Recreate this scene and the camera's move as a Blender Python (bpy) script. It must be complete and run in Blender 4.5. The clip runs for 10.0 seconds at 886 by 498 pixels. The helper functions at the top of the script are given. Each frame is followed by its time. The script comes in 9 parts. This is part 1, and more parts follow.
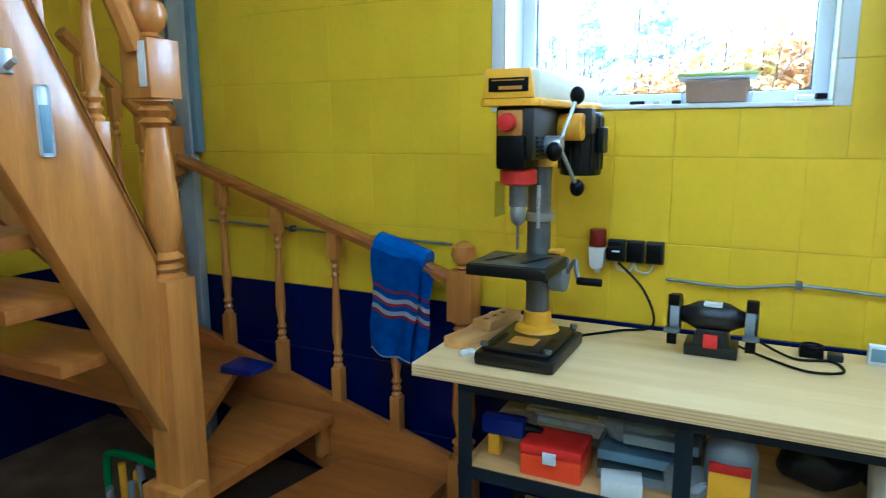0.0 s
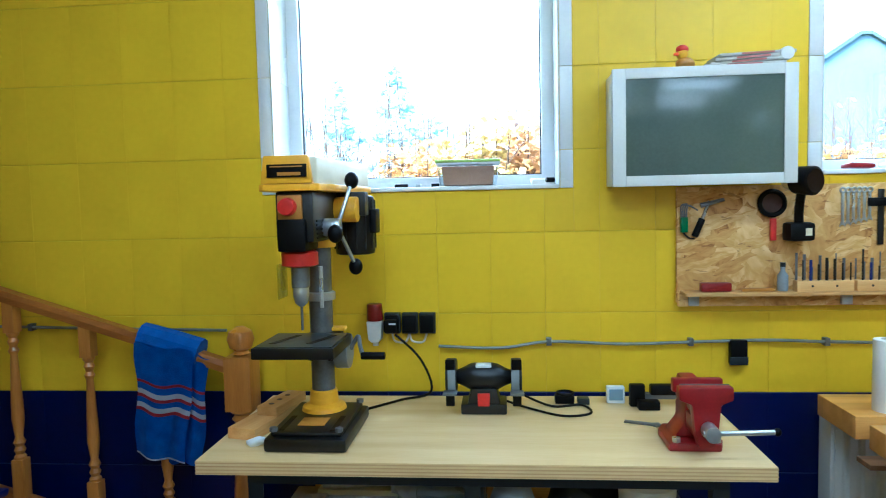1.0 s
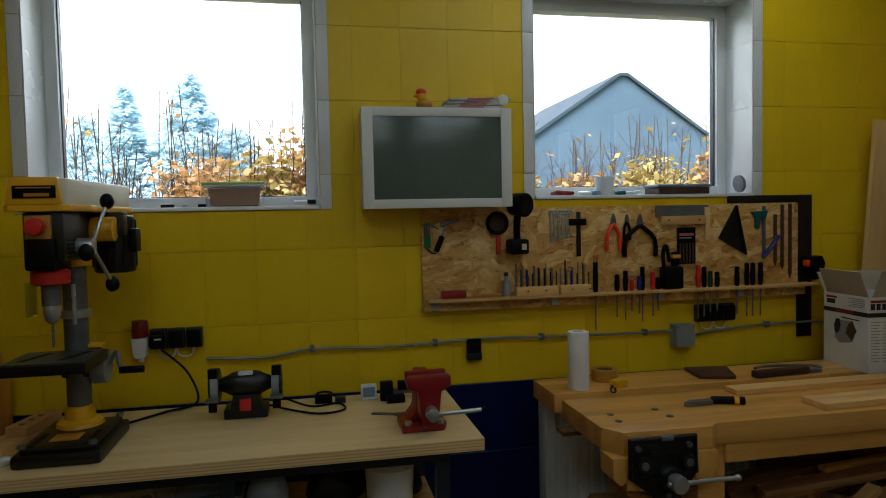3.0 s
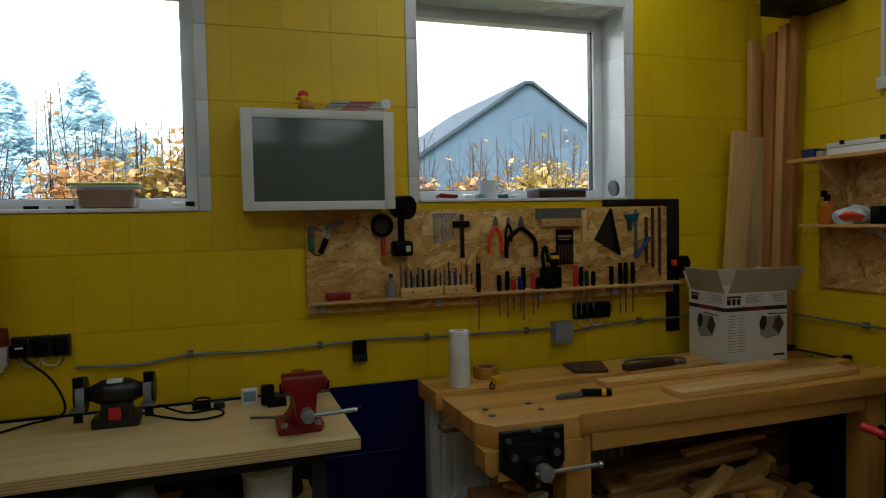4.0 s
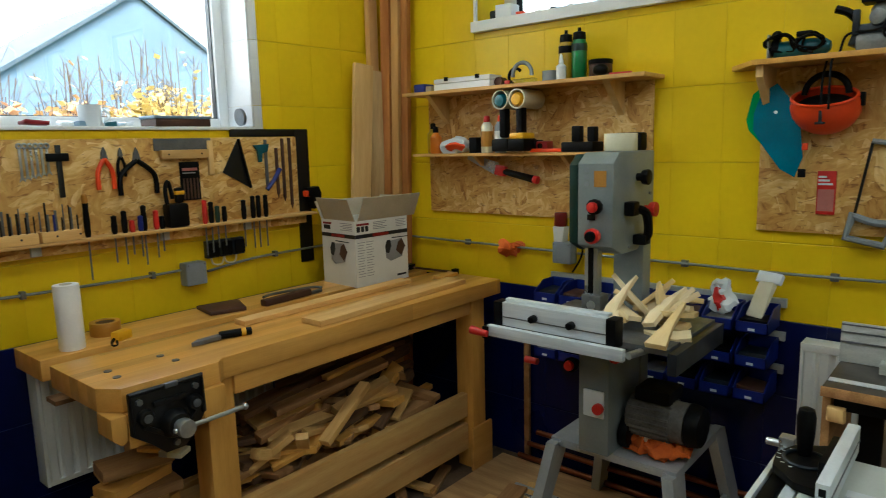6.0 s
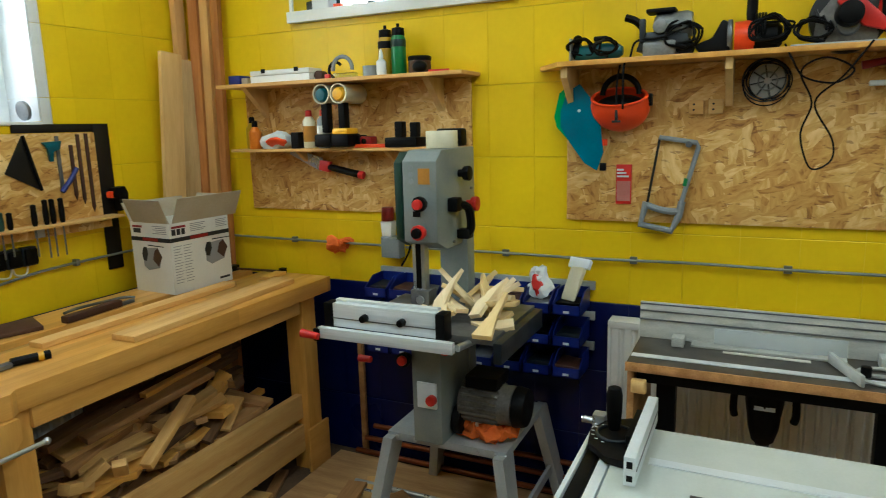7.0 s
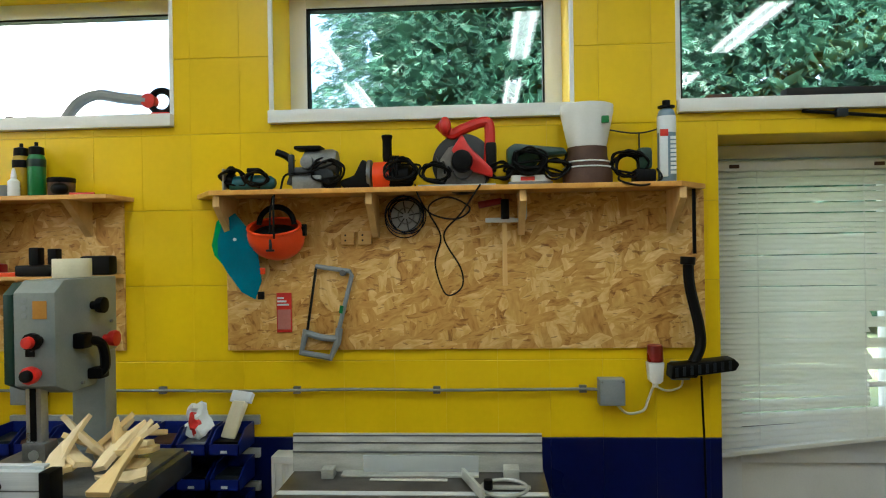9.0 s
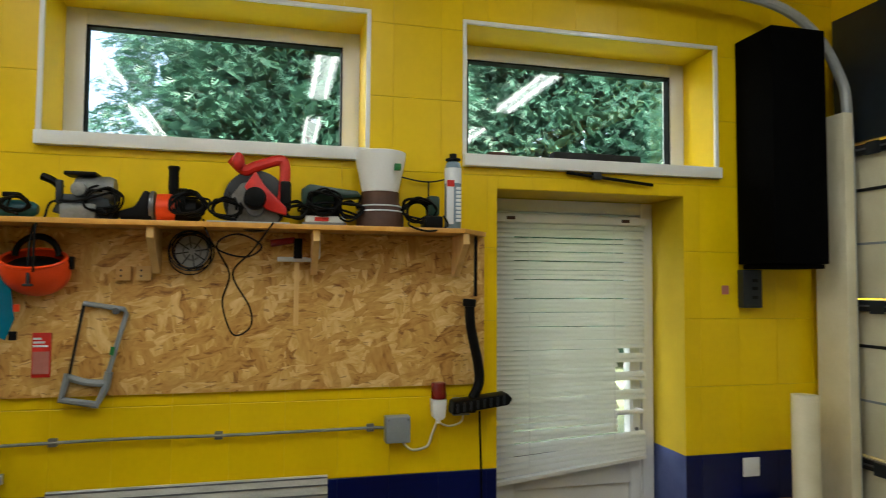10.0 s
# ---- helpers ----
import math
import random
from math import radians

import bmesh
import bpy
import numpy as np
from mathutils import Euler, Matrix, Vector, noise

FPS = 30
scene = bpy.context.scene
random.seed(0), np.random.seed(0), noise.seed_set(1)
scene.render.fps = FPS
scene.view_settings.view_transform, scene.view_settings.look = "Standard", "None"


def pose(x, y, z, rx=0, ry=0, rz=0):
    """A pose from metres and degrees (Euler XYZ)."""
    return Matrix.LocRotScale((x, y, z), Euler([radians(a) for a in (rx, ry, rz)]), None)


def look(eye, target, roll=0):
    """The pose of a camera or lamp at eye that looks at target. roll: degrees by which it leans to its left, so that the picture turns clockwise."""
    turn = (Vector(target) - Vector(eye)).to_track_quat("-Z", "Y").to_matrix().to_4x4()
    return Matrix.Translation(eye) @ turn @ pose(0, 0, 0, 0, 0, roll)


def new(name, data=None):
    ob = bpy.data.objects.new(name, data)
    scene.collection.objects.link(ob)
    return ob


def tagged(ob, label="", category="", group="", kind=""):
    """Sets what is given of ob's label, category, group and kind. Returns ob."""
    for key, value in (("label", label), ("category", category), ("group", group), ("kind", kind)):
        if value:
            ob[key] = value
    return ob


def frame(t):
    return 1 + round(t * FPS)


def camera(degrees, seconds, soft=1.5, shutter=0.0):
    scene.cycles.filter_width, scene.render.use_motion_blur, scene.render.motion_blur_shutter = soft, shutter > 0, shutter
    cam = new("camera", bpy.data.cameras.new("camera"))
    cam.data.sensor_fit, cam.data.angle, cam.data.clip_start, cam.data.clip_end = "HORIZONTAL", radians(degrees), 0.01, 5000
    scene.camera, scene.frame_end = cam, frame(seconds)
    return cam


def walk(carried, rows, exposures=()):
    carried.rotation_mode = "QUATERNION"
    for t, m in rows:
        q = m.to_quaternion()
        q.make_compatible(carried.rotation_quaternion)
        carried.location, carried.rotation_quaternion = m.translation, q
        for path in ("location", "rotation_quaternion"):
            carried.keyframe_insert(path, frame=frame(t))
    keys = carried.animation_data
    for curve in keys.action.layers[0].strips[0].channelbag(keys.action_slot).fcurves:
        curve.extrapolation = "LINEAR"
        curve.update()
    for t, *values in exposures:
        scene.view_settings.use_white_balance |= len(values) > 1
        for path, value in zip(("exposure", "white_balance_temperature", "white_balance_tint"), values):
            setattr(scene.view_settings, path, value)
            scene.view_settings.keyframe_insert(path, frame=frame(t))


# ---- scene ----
cam = camera(67.5, 10.0, soft=1.0, shutter=0.15)
PATH = [
    (0, (-2.99, -2.386, 1.588), (-3.852, -0.615, 1.24), -0.3),
    (0.5, (-2.972, -2.42, 1.587), (-3.494, -0.499, 1.391), -0.6),
    (1, (-3.04, -2.468, 1.606), (-3.215, -0.48, 1.475), -1.3),
    (1.5, (-3.078, -2.538, 1.601), (-3.04, -0.54, 1.51), -1.2),
    (2, (-3.063, -2.603, 1.606), (-2.848, -0.617, 1.508), -1.5),
    (2.5, (-2.965, -2.677, 1.612), (-2.658, -0.703, 1.513), -1.2),
    (4, (-2.753, -2.813, 1.601), (-2.112, -0.92, 1.517), -1.2),
    (4.5, (-2.739, -2.805, 1.593), (-1.923, -0.983, 1.475), -0.6),
    (5, (-2.727, -2.76, 1.583), (-1.705, -1.05, 1.41), -1.1),
    (5.5, (-2.715, -2.73, 1.582), (-1.418, -1.229, 1.328), -1.4),
    (7, (-2.679, -2.724, 1.64), (-0.905, -1.875, 1.273), -1.6),
    (7.5, (-2.655, -2.764, 1.631), (-0.787, -2.163, 1.242), -1.6),
    (8, (-2.596, -2.864, 1.635), (-0.664, -2.489, 1.283), -1.2),
    (8.5, (-2.563, -2.978, 1.659), (-0.582, -2.771, 1.478), -0.1),
    (9, (-2.567, -3.026, 1.643), (-0.57, -2.905, 1.634), -0.9),
    (9.5, (-2.581, -3.05, 1.645), (-0.583, -3.102, 1.74), -0.6),
    (10, (-2.607, -3.037, 1.653), (-0.669, -3.52, 1.755), 0.4),
]
EXPOSURES = [(0, 4.2, 4120, -3), (0.5, 4.3, 4120, -3), (1, 4.05, 4350, -1), (1.5, 2.9, 4800, 1), (2, 2.38, 5000, 1), (2.5, 2.0, 5300, 3), (4, 1.8, 5700, 5), (4.5, 1.9, 5750, 5), (5, 2.3, 5700, 3), (5.5, 2.75, 5650, 2), (7, 3.55, 5550, -2), (8, 3.75, 5300, -4), (8.5, 3.65, 5500, -2), (9, 3.4, 5800, 1), (9.5, 3.25, 6200, 5), (10, 3.25, 6300, 7)]
walk(cam, [(t, look(eye, target, roll)) for t, eye, target, roll in PATH], EXPOSURES)

# ---------- world, sun, ceiling lamps ----------
world = bpy.data.worlds.new("sky")
scene.world = world
world.use_nodes = True
sky = world.node_tree.nodes.new("ShaderNodeTexSky")
sky.sky_type, sky.sun_disc = "NISHITA", False
sky.sun_elevation, sky.sun_rotation = radians(50), radians(222)
sky.air_density, sky.dust_density, sky.ozone_density = 1.0, 9.0, 0.5
world.node_tree.links.new(sky.outputs[0], world.node_tree.nodes["Background"].inputs[0])
world.node_tree.nodes["Background"].inputs[1].default_value = 0.15

sun = new("sun", bpy.data.lights.new("sun", "SUN"))
sun.data.energy, sun.data.angle, sun.data.color = 0.9, radians(20), (1.0, 0.96, 0.9)
sun.matrix_world = look((0, 0, 0), (0.45, 0.5, -0.8))

# The last spot is an added, unseen lamp that brightens the north-east corner.
LAMP_SPOTS = [(x, y) for y in (-1.87, -3.32, -4.85) for x in (-1.5, -3.3)] + [(-1.3, -0.42)]
for lx, ly in LAMP_SPOTS:
    lamp = new("tube_light", bpy.data.lights.new("tube_light", "AREA"))
    lamp.data.shape, lamp.data.size, lamp.data.size_y = "RECTANGLE", 1.15, 0.16
    lamp.data.energy, lamp.data.color = 0.48, (0.94, 1.0, 0.97)
    lamp.location = (lx, ly, 3.085)

# ---------- helpers ----------
def rgb(h):
    c = [int(h[i:i + 2], 16) / 255 for i in (0, 2, 4)]
    return tuple(v / 12.92 if v <= 0.04045 else ((v + 0.055) / 1.055) ** 2.4 for v in c) + (1,)


def material(name, c1, c2=None, rough=0.5, metal=0.0, scale=8.0, stretch=(1, 1, 1), bump=0.1, fine=120.0, spread=0.0, rough_var=0.12, coat=0.0, gloss=0.5):
    """Two-scale procedural surface: broad colour drift, fine grain and relief."""
    m = bpy.data.materials.new(name)
    m.use_nodes = True
    nt = m.node_tree
    bsdf = nt.nodes["Principled BSDF"]
    c1 = rgb(c1) if isinstance(c1, str) else c1
    c2 = c1 if c2 is None else (rgb(c2) if isinstance(c2, str) else c2)
    L = nt.links.new
    tc = nt.nodes.new("ShaderNodeTexCoord")
    mp = nt.nodes.new("ShaderNodeMapping")
    mp.inputs["Scale"].default_value = stretch
    L(tc.outputs["Object"], mp.inputs["Vector"])
    info = nt.nodes.new("ShaderNodeObjectInfo")
    add = nt.nodes.new("ShaderNodeVectorMath")
    L(mp.outputs[0], add.inputs[0])
    mul = nt.nodes.new("ShaderNodeVectorMath")
    mul.operation = "SCALE"
    mul.inputs[0].default_value = (7.3, 3.1, 5.7)
    L(info.outputs["Random"], mul.inputs["Scale"])
    L(mul.outputs[0], add.inputs[1])
    n1 = nt.nodes.new("ShaderNodeTexNoise")
    n1.inputs["Scale"].default_value = scale
    n1.inputs["Detail"].default_value = 4
    L(add.outputs[0], n1.inputs["Vector"])
    n2 = nt.nodes.new("ShaderNodeTexNoise")
    n2.inputs["Scale"].default_value = fine
    n2.inputs["Detail"].default_value = 2
    L(add.outputs[0], n2.inputs["Vector"])
    ramp = nt.nodes.new("ShaderNodeValToRGB")
    ramp.color_ramp.elements[0].position, ramp.color_ramp.elements[1].position = 0.32, 0.68
    ramp.color_ramp.elements[0].color, ramp.color_ramp.elements[1].color = c1, c2
    mixf = nt.nodes.new("ShaderNodeMath")
    mixf.operation = "MULTIPLY_ADD"
    mixf.inputs[1].default_value = 0.3
    L(n2.outputs[0], mixf.inputs[0])
    sub = nt.nodes.new("ShaderNodeMath")
    sub.operation = "MULTIPLY_ADD"
    sub.inputs[1].default_value, sub.inputs[2].default_value = 0.85, -0.075
    L(n1.outputs[0], sub.inputs[0])
    L(sub.outputs[0], mixf.inputs[2])
    L(mixf.outputs[0], ramp.inputs[0])
    col = ramp.outputs[0]
    if spread:
        hsv = nt.nodes.new("ShaderNodeHueSaturation")
        ma = nt.nodes.new("ShaderNodeMath")
        ma.operation = "MULTIPLY_ADD"
        ma.inputs[1].default_value, ma.inputs[2].default_value = spread, 1 - spread / 2
        L(info.outputs["Random"], ma.inputs[0])
        L(ma.outputs[0], hsv.inputs["Value"])
        L(col, hsv.inputs["Color"])
        col = hsv.outputs[0]
    L(col, bsdf.inputs["Base Color"])
    rr = nt.nodes.new("ShaderNodeMath")
    rr.operation = "MULTIPLY_ADD"
    rr.inputs[1].default_value, rr.inputs[2].default_value = rough_var * 2, rough - rough_var
    L(n1.outputs[0], rr.inputs[0])
    L(rr.outputs[0], bsdf.inputs["Roughness"])
    bsdf.inputs["Metallic"].default_value = metal
    bsdf.inputs["Coat Weight"].default_value = coat
    bsdf.inputs["Specular IOR Level"].default_value = gloss
    if bump:
        b = nt.nodes.new("ShaderNodeBump")
        b.inputs["Strength"].default_value, b.inputs["Distance"].default_value = bump, 0.002
        L(n2.outputs[0], b.inputs["Height"])
        L(b.outputs[0], bsdf.inputs["Normal"])
    return m


def glass_material(name, tint=(1, 1, 1, 1), rough=0.0, clear=1.0):
    m = bpy.data.materials.new(name)
    m.use_nodes = True
    nt = m.node_tree
    nt.nodes.remove(nt.nodes["Principled BSDF"])
    tr, gl, mx, lw, pw = (nt.nodes.new("ShaderNode" + k) for k in ("BsdfTransparent", "BsdfGlossy", "MixShader", "LayerWeight", "Math"))
    tr.inputs[0].default_value = tint
    gl.inputs["Roughness"].default_value = rough
    pw.operation, pw.inputs[1].default_value = "POWER", 4.0
    ma = nt.nodes.new("ShaderNodeMath")
    ma.operation, ma.inputs[1].default_value, ma.inputs[2].default_value = "MULTIPLY_ADD", 0.85, 0.035
    nt.links.new(lw.outputs["Facing"], pw.inputs[0])
    nt.links.new(pw.outputs[0], ma.inputs[0])
    nt.links.new(ma.outputs[0], mx.inputs[0])
    nt.links.new(tr.outputs[0], mx.inputs[1])
    nt.links.new(gl.outputs[0], mx.inputs[2])
    nt.links.new(mx.outputs[0], nt.nodes["Material Output"].inputs[0])
    return m


def translucent_material(name, colour, share):
    m = bpy.data.materials.new(name)
    m.use_nodes = True
    nt = m.node_tree
    bsdf = nt.nodes["Principled BSDF"]
    bsdf.inputs["Base Color"].default_value, bsdf.inputs["Roughness"].default_value = colour, 0.45
    tl, mx = nt.nodes.new("ShaderNodeBsdfTranslucent"), nt.nodes.new("ShaderNodeMixShader")
    tl.inputs[0].default_value, mx.inputs[0].default_value = colour, share
    nt.links.new(bsdf.outputs[0], mx.inputs[1])
    nt.links.new(tl.outputs[0], mx.inputs[2])
    nt.links.new(mx.outputs[0], nt.nodes["Material Output"].inputs[0])
    return m


def cloudy_material(name, colour, share):
    """Thin milky film: part clear, part diffuse."""
    m = translucent_material(name, colour, 0.4)
    nt = m.node_tree
    out = nt.nodes["Material Output"].inputs[0]
    milk = out.links[0].from_socket
    clear, mx = nt.nodes.new("ShaderNodeBsdfTransparent"), nt.nodes.new("ShaderNodeMixShader")
    mx.inputs[0].default_value = share
    nt.links.new(clear.outputs[0], mx.inputs[1])
    nt.links.new(milk, mx.inputs[2])
    nt.links.new(mx.outputs[0], out)
    return m


def osb_material(name):
    """Pressed strand board: overlapping flakes of several tones."""
    m = bpy.data.materials.new(name)
    m.use_nodes = True
    nt = m.node_tree
    L = nt.links.new
    bsdf = nt.nodes["Principled BSDF"]
    tc = nt.nodes.new("ShaderNodeTexCoord")
    warp = nt.nodes.new("ShaderNodeTexNoise")
    warp.inputs["Scale"].default_value = 9
    L(tc.outputs["Object"], warp.inputs["Vector"])
    wm = nt.nodes.new("ShaderNodeVectorMath")
    wm.operation = "MULTIPLY_ADD"
    wm.inputs[1].default_value = (0.05, 0.05, 0.05)
    L(warp.outputs["Color"], wm.inputs[0])
    L(tc.outputs["Object"], wm.inputs[2])
    last, hgt = None, None
    for k, (sc, turn) in enumerate((((7, 7, 25), 0.35), ((8, 8, 29), -0.8), ((26, 26, 8), 0.25), ((7.5, 7.5, 30), 1.1), ((10, 10, 36), -0.25))):
        mp = nt.nodes.new("ShaderNodeMapping")
        mp.vector_type = "TEXTURE"
        mp.inputs["Scale"].default_value = tuple(1 / v for v in sc)
        mp.inputs["Rotation"].default_value = (turn, turn, 0)
        mp.inputs["Location"].default_value = (k * 3.7, k * 1.9, k * 5.3)
        L(wm.outputs[0], mp.inputs["Vector"])
        v = nt.nodes.new("ShaderNodeTexVoronoi")
        v.inputs["Scale"].default_value = 1.0
        L(mp.outputs[0], v.inputs["Vector"])
        sep = nt.nodes.new("ShaderNodeSeparateColor")
        L(v.outputs["Color"], sep.inputs[0])
        gr = nt.nodes.new("ShaderNodeTexNoise")
        gr.inputs["Scale"].default_value = 2.5
        gr.inputs["Detail"].default_value = 5
        L(mp.outputs[0], gr.inputs["Vector"])
        tone = nt.nodes.new("ShaderNodeMath")
        tone.operation, tone.inputs[1].default_value = "MULTIPLY_ADD", 0.62
        tone.use_clamp = True
        ga = nt.nodes.new("ShaderNodeMath")
        ga.operation, ga.inputs[1].default_value, ga.inputs[2].default_value = "MULTIPLY_ADD", 1.1, -0.38
        L(gr.outputs["Fac"], ga.inputs[0])
        L(ga.outputs[0], tone.inputs[2])
        r = nt.nodes.new("ShaderNodeValToRGB")
        e = r.color_ramp.elements
        e[0].color, e[1].color = rgb("8a5a20"), rgb("eed092")
        e.new(0.2).color = rgb("bd8a40")
        e.new(0.55).color = rgb("d2a658")
        e[0].position = 0.0
        L(sep.outputs[k % 3], tone.inputs[0])
        L(tone.outputs[0], r.inputs[0])
        if last is None:
            last = r.outputs[0]
        else:
            gt = nt.nodes.new("ShaderNodeMath")
            gt.operation = "GREATER_THAN"
            gt.inputs[1].default_value = 0.56
            L(sep.outputs[(k + 1) % 3], gt.inputs[0])
            mx = nt.nodes.new("ShaderNodeMix")
            mx.data_type = "RGBA"
            L(gt.outputs[0], mx.inputs["Factor"])
            L(last, mx.inputs["A"])
            L(r.outputs[0], mx.inputs["B"])
            last = mx.outputs["Result"]
        hgt = sep.outputs[0]
    dk = nt.nodes.new("ShaderNodeTexNoise")
    dk.inputs["Scale"].default_value = 30
    dk.inputs["Detail"].default_value = 6
    mp2 = nt.nodes.new("ShaderNodeMapping")
    mp2.inputs["Scale"].default_value = (0.7, 0.7, 2.6)
    L(wm.outputs[0], mp2.inputs[0])
    L(mp2.outputs[0], dk.inputs["Vector"])
    rk = nt.nodes.new("ShaderNodeValToRGB")
    rk.color_ramp.elements[0].position, rk.color_ramp.elements[1].position = 0.335, 0.385
    rk.color_ramp.elements[0].color, rk.color_ramp.elements[1].color = rgb("8f5f2a"), (1, 1, 1, 1)
    L(dk.outputs[0], rk.inputs[0])
    mul = nt.nodes.new("ShaderNodeMix")
    mul.data_type, mul.blend_type = "RGBA", "MULTIPLY"
    mul.inputs["Factor"].default_value = 0.6
    L(last, mul.inputs["A"])
    L(rk.outputs[0], mul.inputs["B"])
    L(mul.outputs["Result"], bsdf.inputs["Base Color"])
    bsdf.inputs["Roughness"].default_value = 0.62
    b = nt.nodes.new("ShaderNodeBump")
    b.inputs["Strength"].default_value, b.inputs["Distance"].default_value = 0.35, 0.002
    L(hgt, b.inputs["Height"])
    L(b.outputs[0], bsdf.inputs["Normal"])
    return m


def wood(name, c1, c2, rough=0.5, along=0, scale=3.0, spread=0.15, coat=0.0, bump=0.15):
    st = [9.0, 9.0, 9.0]
    st[along] = 0.8
    return material(name, c1, c2, rough, 0, scale, tuple(st), bump, 26, spread, coat=coat)


def laminated(name, base):
    """The same timber glued up from staves: tone steps from stave to stave."""
    m = base.copy()
    m.name = name
    nt = m.node_tree
    L = nt.links.new
    bsdf = nt.nodes["Principled BSDF"]
    col = bsdf.inputs["Base Color"].links[0].from_socket
    tc = nt.nodes.new("ShaderNodeTexCoord")
    sep = nt.nodes.new("ShaderNodeSeparateXYZ")
    L(tc.outputs["Object"], sep.inputs[0])
    row = nt.nodes.new("ShaderNodeMath")
    row.operation, row.inputs[1].default_value = "SNAP", 0.062
    L(sep.outputs["Y"], row.inputs[0])
    shift = nt.nodes.new("ShaderNodeMath")
    shift.operation, shift.inputs[1].default_value = "MULTIPLY_ADD", 9.7
    L(row.outputs[0], shift.inputs[0])
    L(sep.outputs["X"], shift.inputs[2])
    run = nt.nodes.new("ShaderNodeMath")
    run.operation, run.inputs[1].default_value = "SNAP", 0.83
    L(shift.outputs[0], run.inputs[0])
    both = nt.nodes.new("ShaderNodeCombineXYZ")
    L(row.outputs[0], both.inputs[0])
    L(run.outputs[0], both.inputs[1])
    wn = nt.nodes.new("ShaderNodeTexWhiteNoise")
    L(both.outputs[0], wn.inputs["Vector"])
    val = nt.nodes.new("ShaderNodeMath")
    val.operation, val.inputs[1].default_value, val.inputs[2].default_value = "MULTIPLY_ADD", 0.34, 0.82
    L(wn.outputs["Value"], val.inputs[0])
    hsv = nt.nodes.new("ShaderNodeHueSaturation")
    L(val.outputs[0], hsv.inputs["Value"])
    L(col, hsv.inputs["Color"])
    L(hsv.outputs[0], bsdf.inputs["Base Color"])
    return m


def box(x0, x1, y0, y1, z0, z1, bev=0.0, bm=None):
    bm2 = bmesh.new()
    v = [bm2.verts.new(p) for p in ((x0, y0, z0), (x1, y0, z0), (x1, y1, z0), (x0, y1, z0), (x0, y0, z1), (x1, y0, z1), (x1, y1, z1), (x0, y1, z1))]
    for f in ((3, 2, 1, 0), (4, 5, 6, 7), (0, 1, 5, 4), (1, 2, 6, 5), (2, 3, 7, 6), (3, 0, 4, 7)):
        bm2.faces.new([v[i] for i in f])
    if bev:
        bmesh.ops.bevel(bm2, geom=bm2.edges[:], offset=bev, segments=2, profile=0.6, affect="EDGES")
    return joined(bm2, bm)


def joined(bm2, bm):
    if bm is None:
        return bm2
    me = bpy.data.meshes.new("tmp")
    bm2.to_mesh(me)
    bm.from_mesh(me)
    bpy.data.meshes.remove(me)
    bm2.free()
    return bm


def cyl(p0, p1, r0, r1=None, n=20, bev=0.0, bm=None):
    """A rod or cone between two points."""
    p0, p1 = Vector(p0), Vector(p1)
    bm2 = bmesh.new()
    bmesh.ops.create_cone(bm2, cap_ends=True, segments=n, radius1=r0, radius2=r0 if r1 is None else r1, depth=(p1 - p0).length)
    if bev:
        bmesh.ops.bevel(bm2, geom=[e for e in bm2.edges if all(len(f.verts) == 4 for f in e.link_faces) is False], offset=bev, segments=2, profile=0.6, affect="EDGES")
    q = (p1 - p0).to_track_quat("Z", "Y").to_matrix().to_4x4()
    bm2.transform(Matrix.Translation((p0 + p1) / 2) @ q)
    return joined(bm2, bm)


def lathe(profile, at=(0, 0, 0), axis="Z", n=24, bm=None):
    """Turned shape from (radius, height) pairs."""
    bm2 = bmesh.new()
    rings = []
    for r, h in profile:
        rings.append([bm2.verts.new((max(r, 1e-4) * math.cos(2 * math.pi * k / n), max(r, 1e-4) * math.sin(2 * math.pi * k / n), h)) for k in range(n)])
    for a, b in zip(rings, rings[1:]):
        for k in range(n):
            bm2.faces.new((a[k], a[(k + 1) % n], b[(k + 1) % n], b[k]))
    bm2.faces.new(rings[0][::-1])
    bm2.faces.new(rings[-1])
    turn = {"Z": Matrix.Identity(4), "X": pose(0, 0, 0, 0, 90, 0), "Y": pose(0, 0, 0, -90, 0, 0)}[axis]
    bm2.transform(Matrix.Translation(at) @ turn)
    return joined(bm2, bm)


def smooth_path(pts, per=6):
    pts = [Vector(p) for p in pts]
    out = []
    for i in range(len(pts) - 1):
        p0, p1, p2, p3 = pts[max(i - 1, 0)], pts[i], pts[i + 1], pts[min(i + 2, len(pts) - 1)]
        for k in range(per):
            t = k / per
            out.append(0.5 * ((2 * p1) + (p2 - p0) * t + (2 * p0 - 5 * p1 + 4 * p2 - p3) * t * t + (3 * p1 - p0 - 3 * p2 + p3) * t ** 3))
    return out + [pts[-1]]


def tube(pts, r, n=8, curved=True, bm=None, flat=1.0):
    """A bent round bar or cable through the points."""
    pts = smooth_path(pts) if curved else [Vector(p) for p in pts]
    bm2 = bmesh.new()
    rings, side = [], None
    for i, p in enumerate(pts):
        d = (pts[min(i + 1, len(pts) - 1)] - pts[max(i - 1, 0)]).normalized()
        if side is None:
            side = d.orthogonal().normalized()
        side = (side - d * side.dot(d)).normalized()
        up = d.cross(side)
        rings.append([bm2.verts.new(p + r * (math.cos(2 * math.pi * k / n) * side + flat * math.sin(2 * math.pi * k / n) * up)) for k in range(n)])
    for a, b in zip(rings, rings[1:]):
        for k in range(n):
            bm2.faces.new((a[k], a[(k + 1) % n], b[(k + 1) % n], b[k]))
    bm2.faces.new(rings[0][::-1])
    bm2.faces.new(rings[-1])
    return joined(bm2, bm)


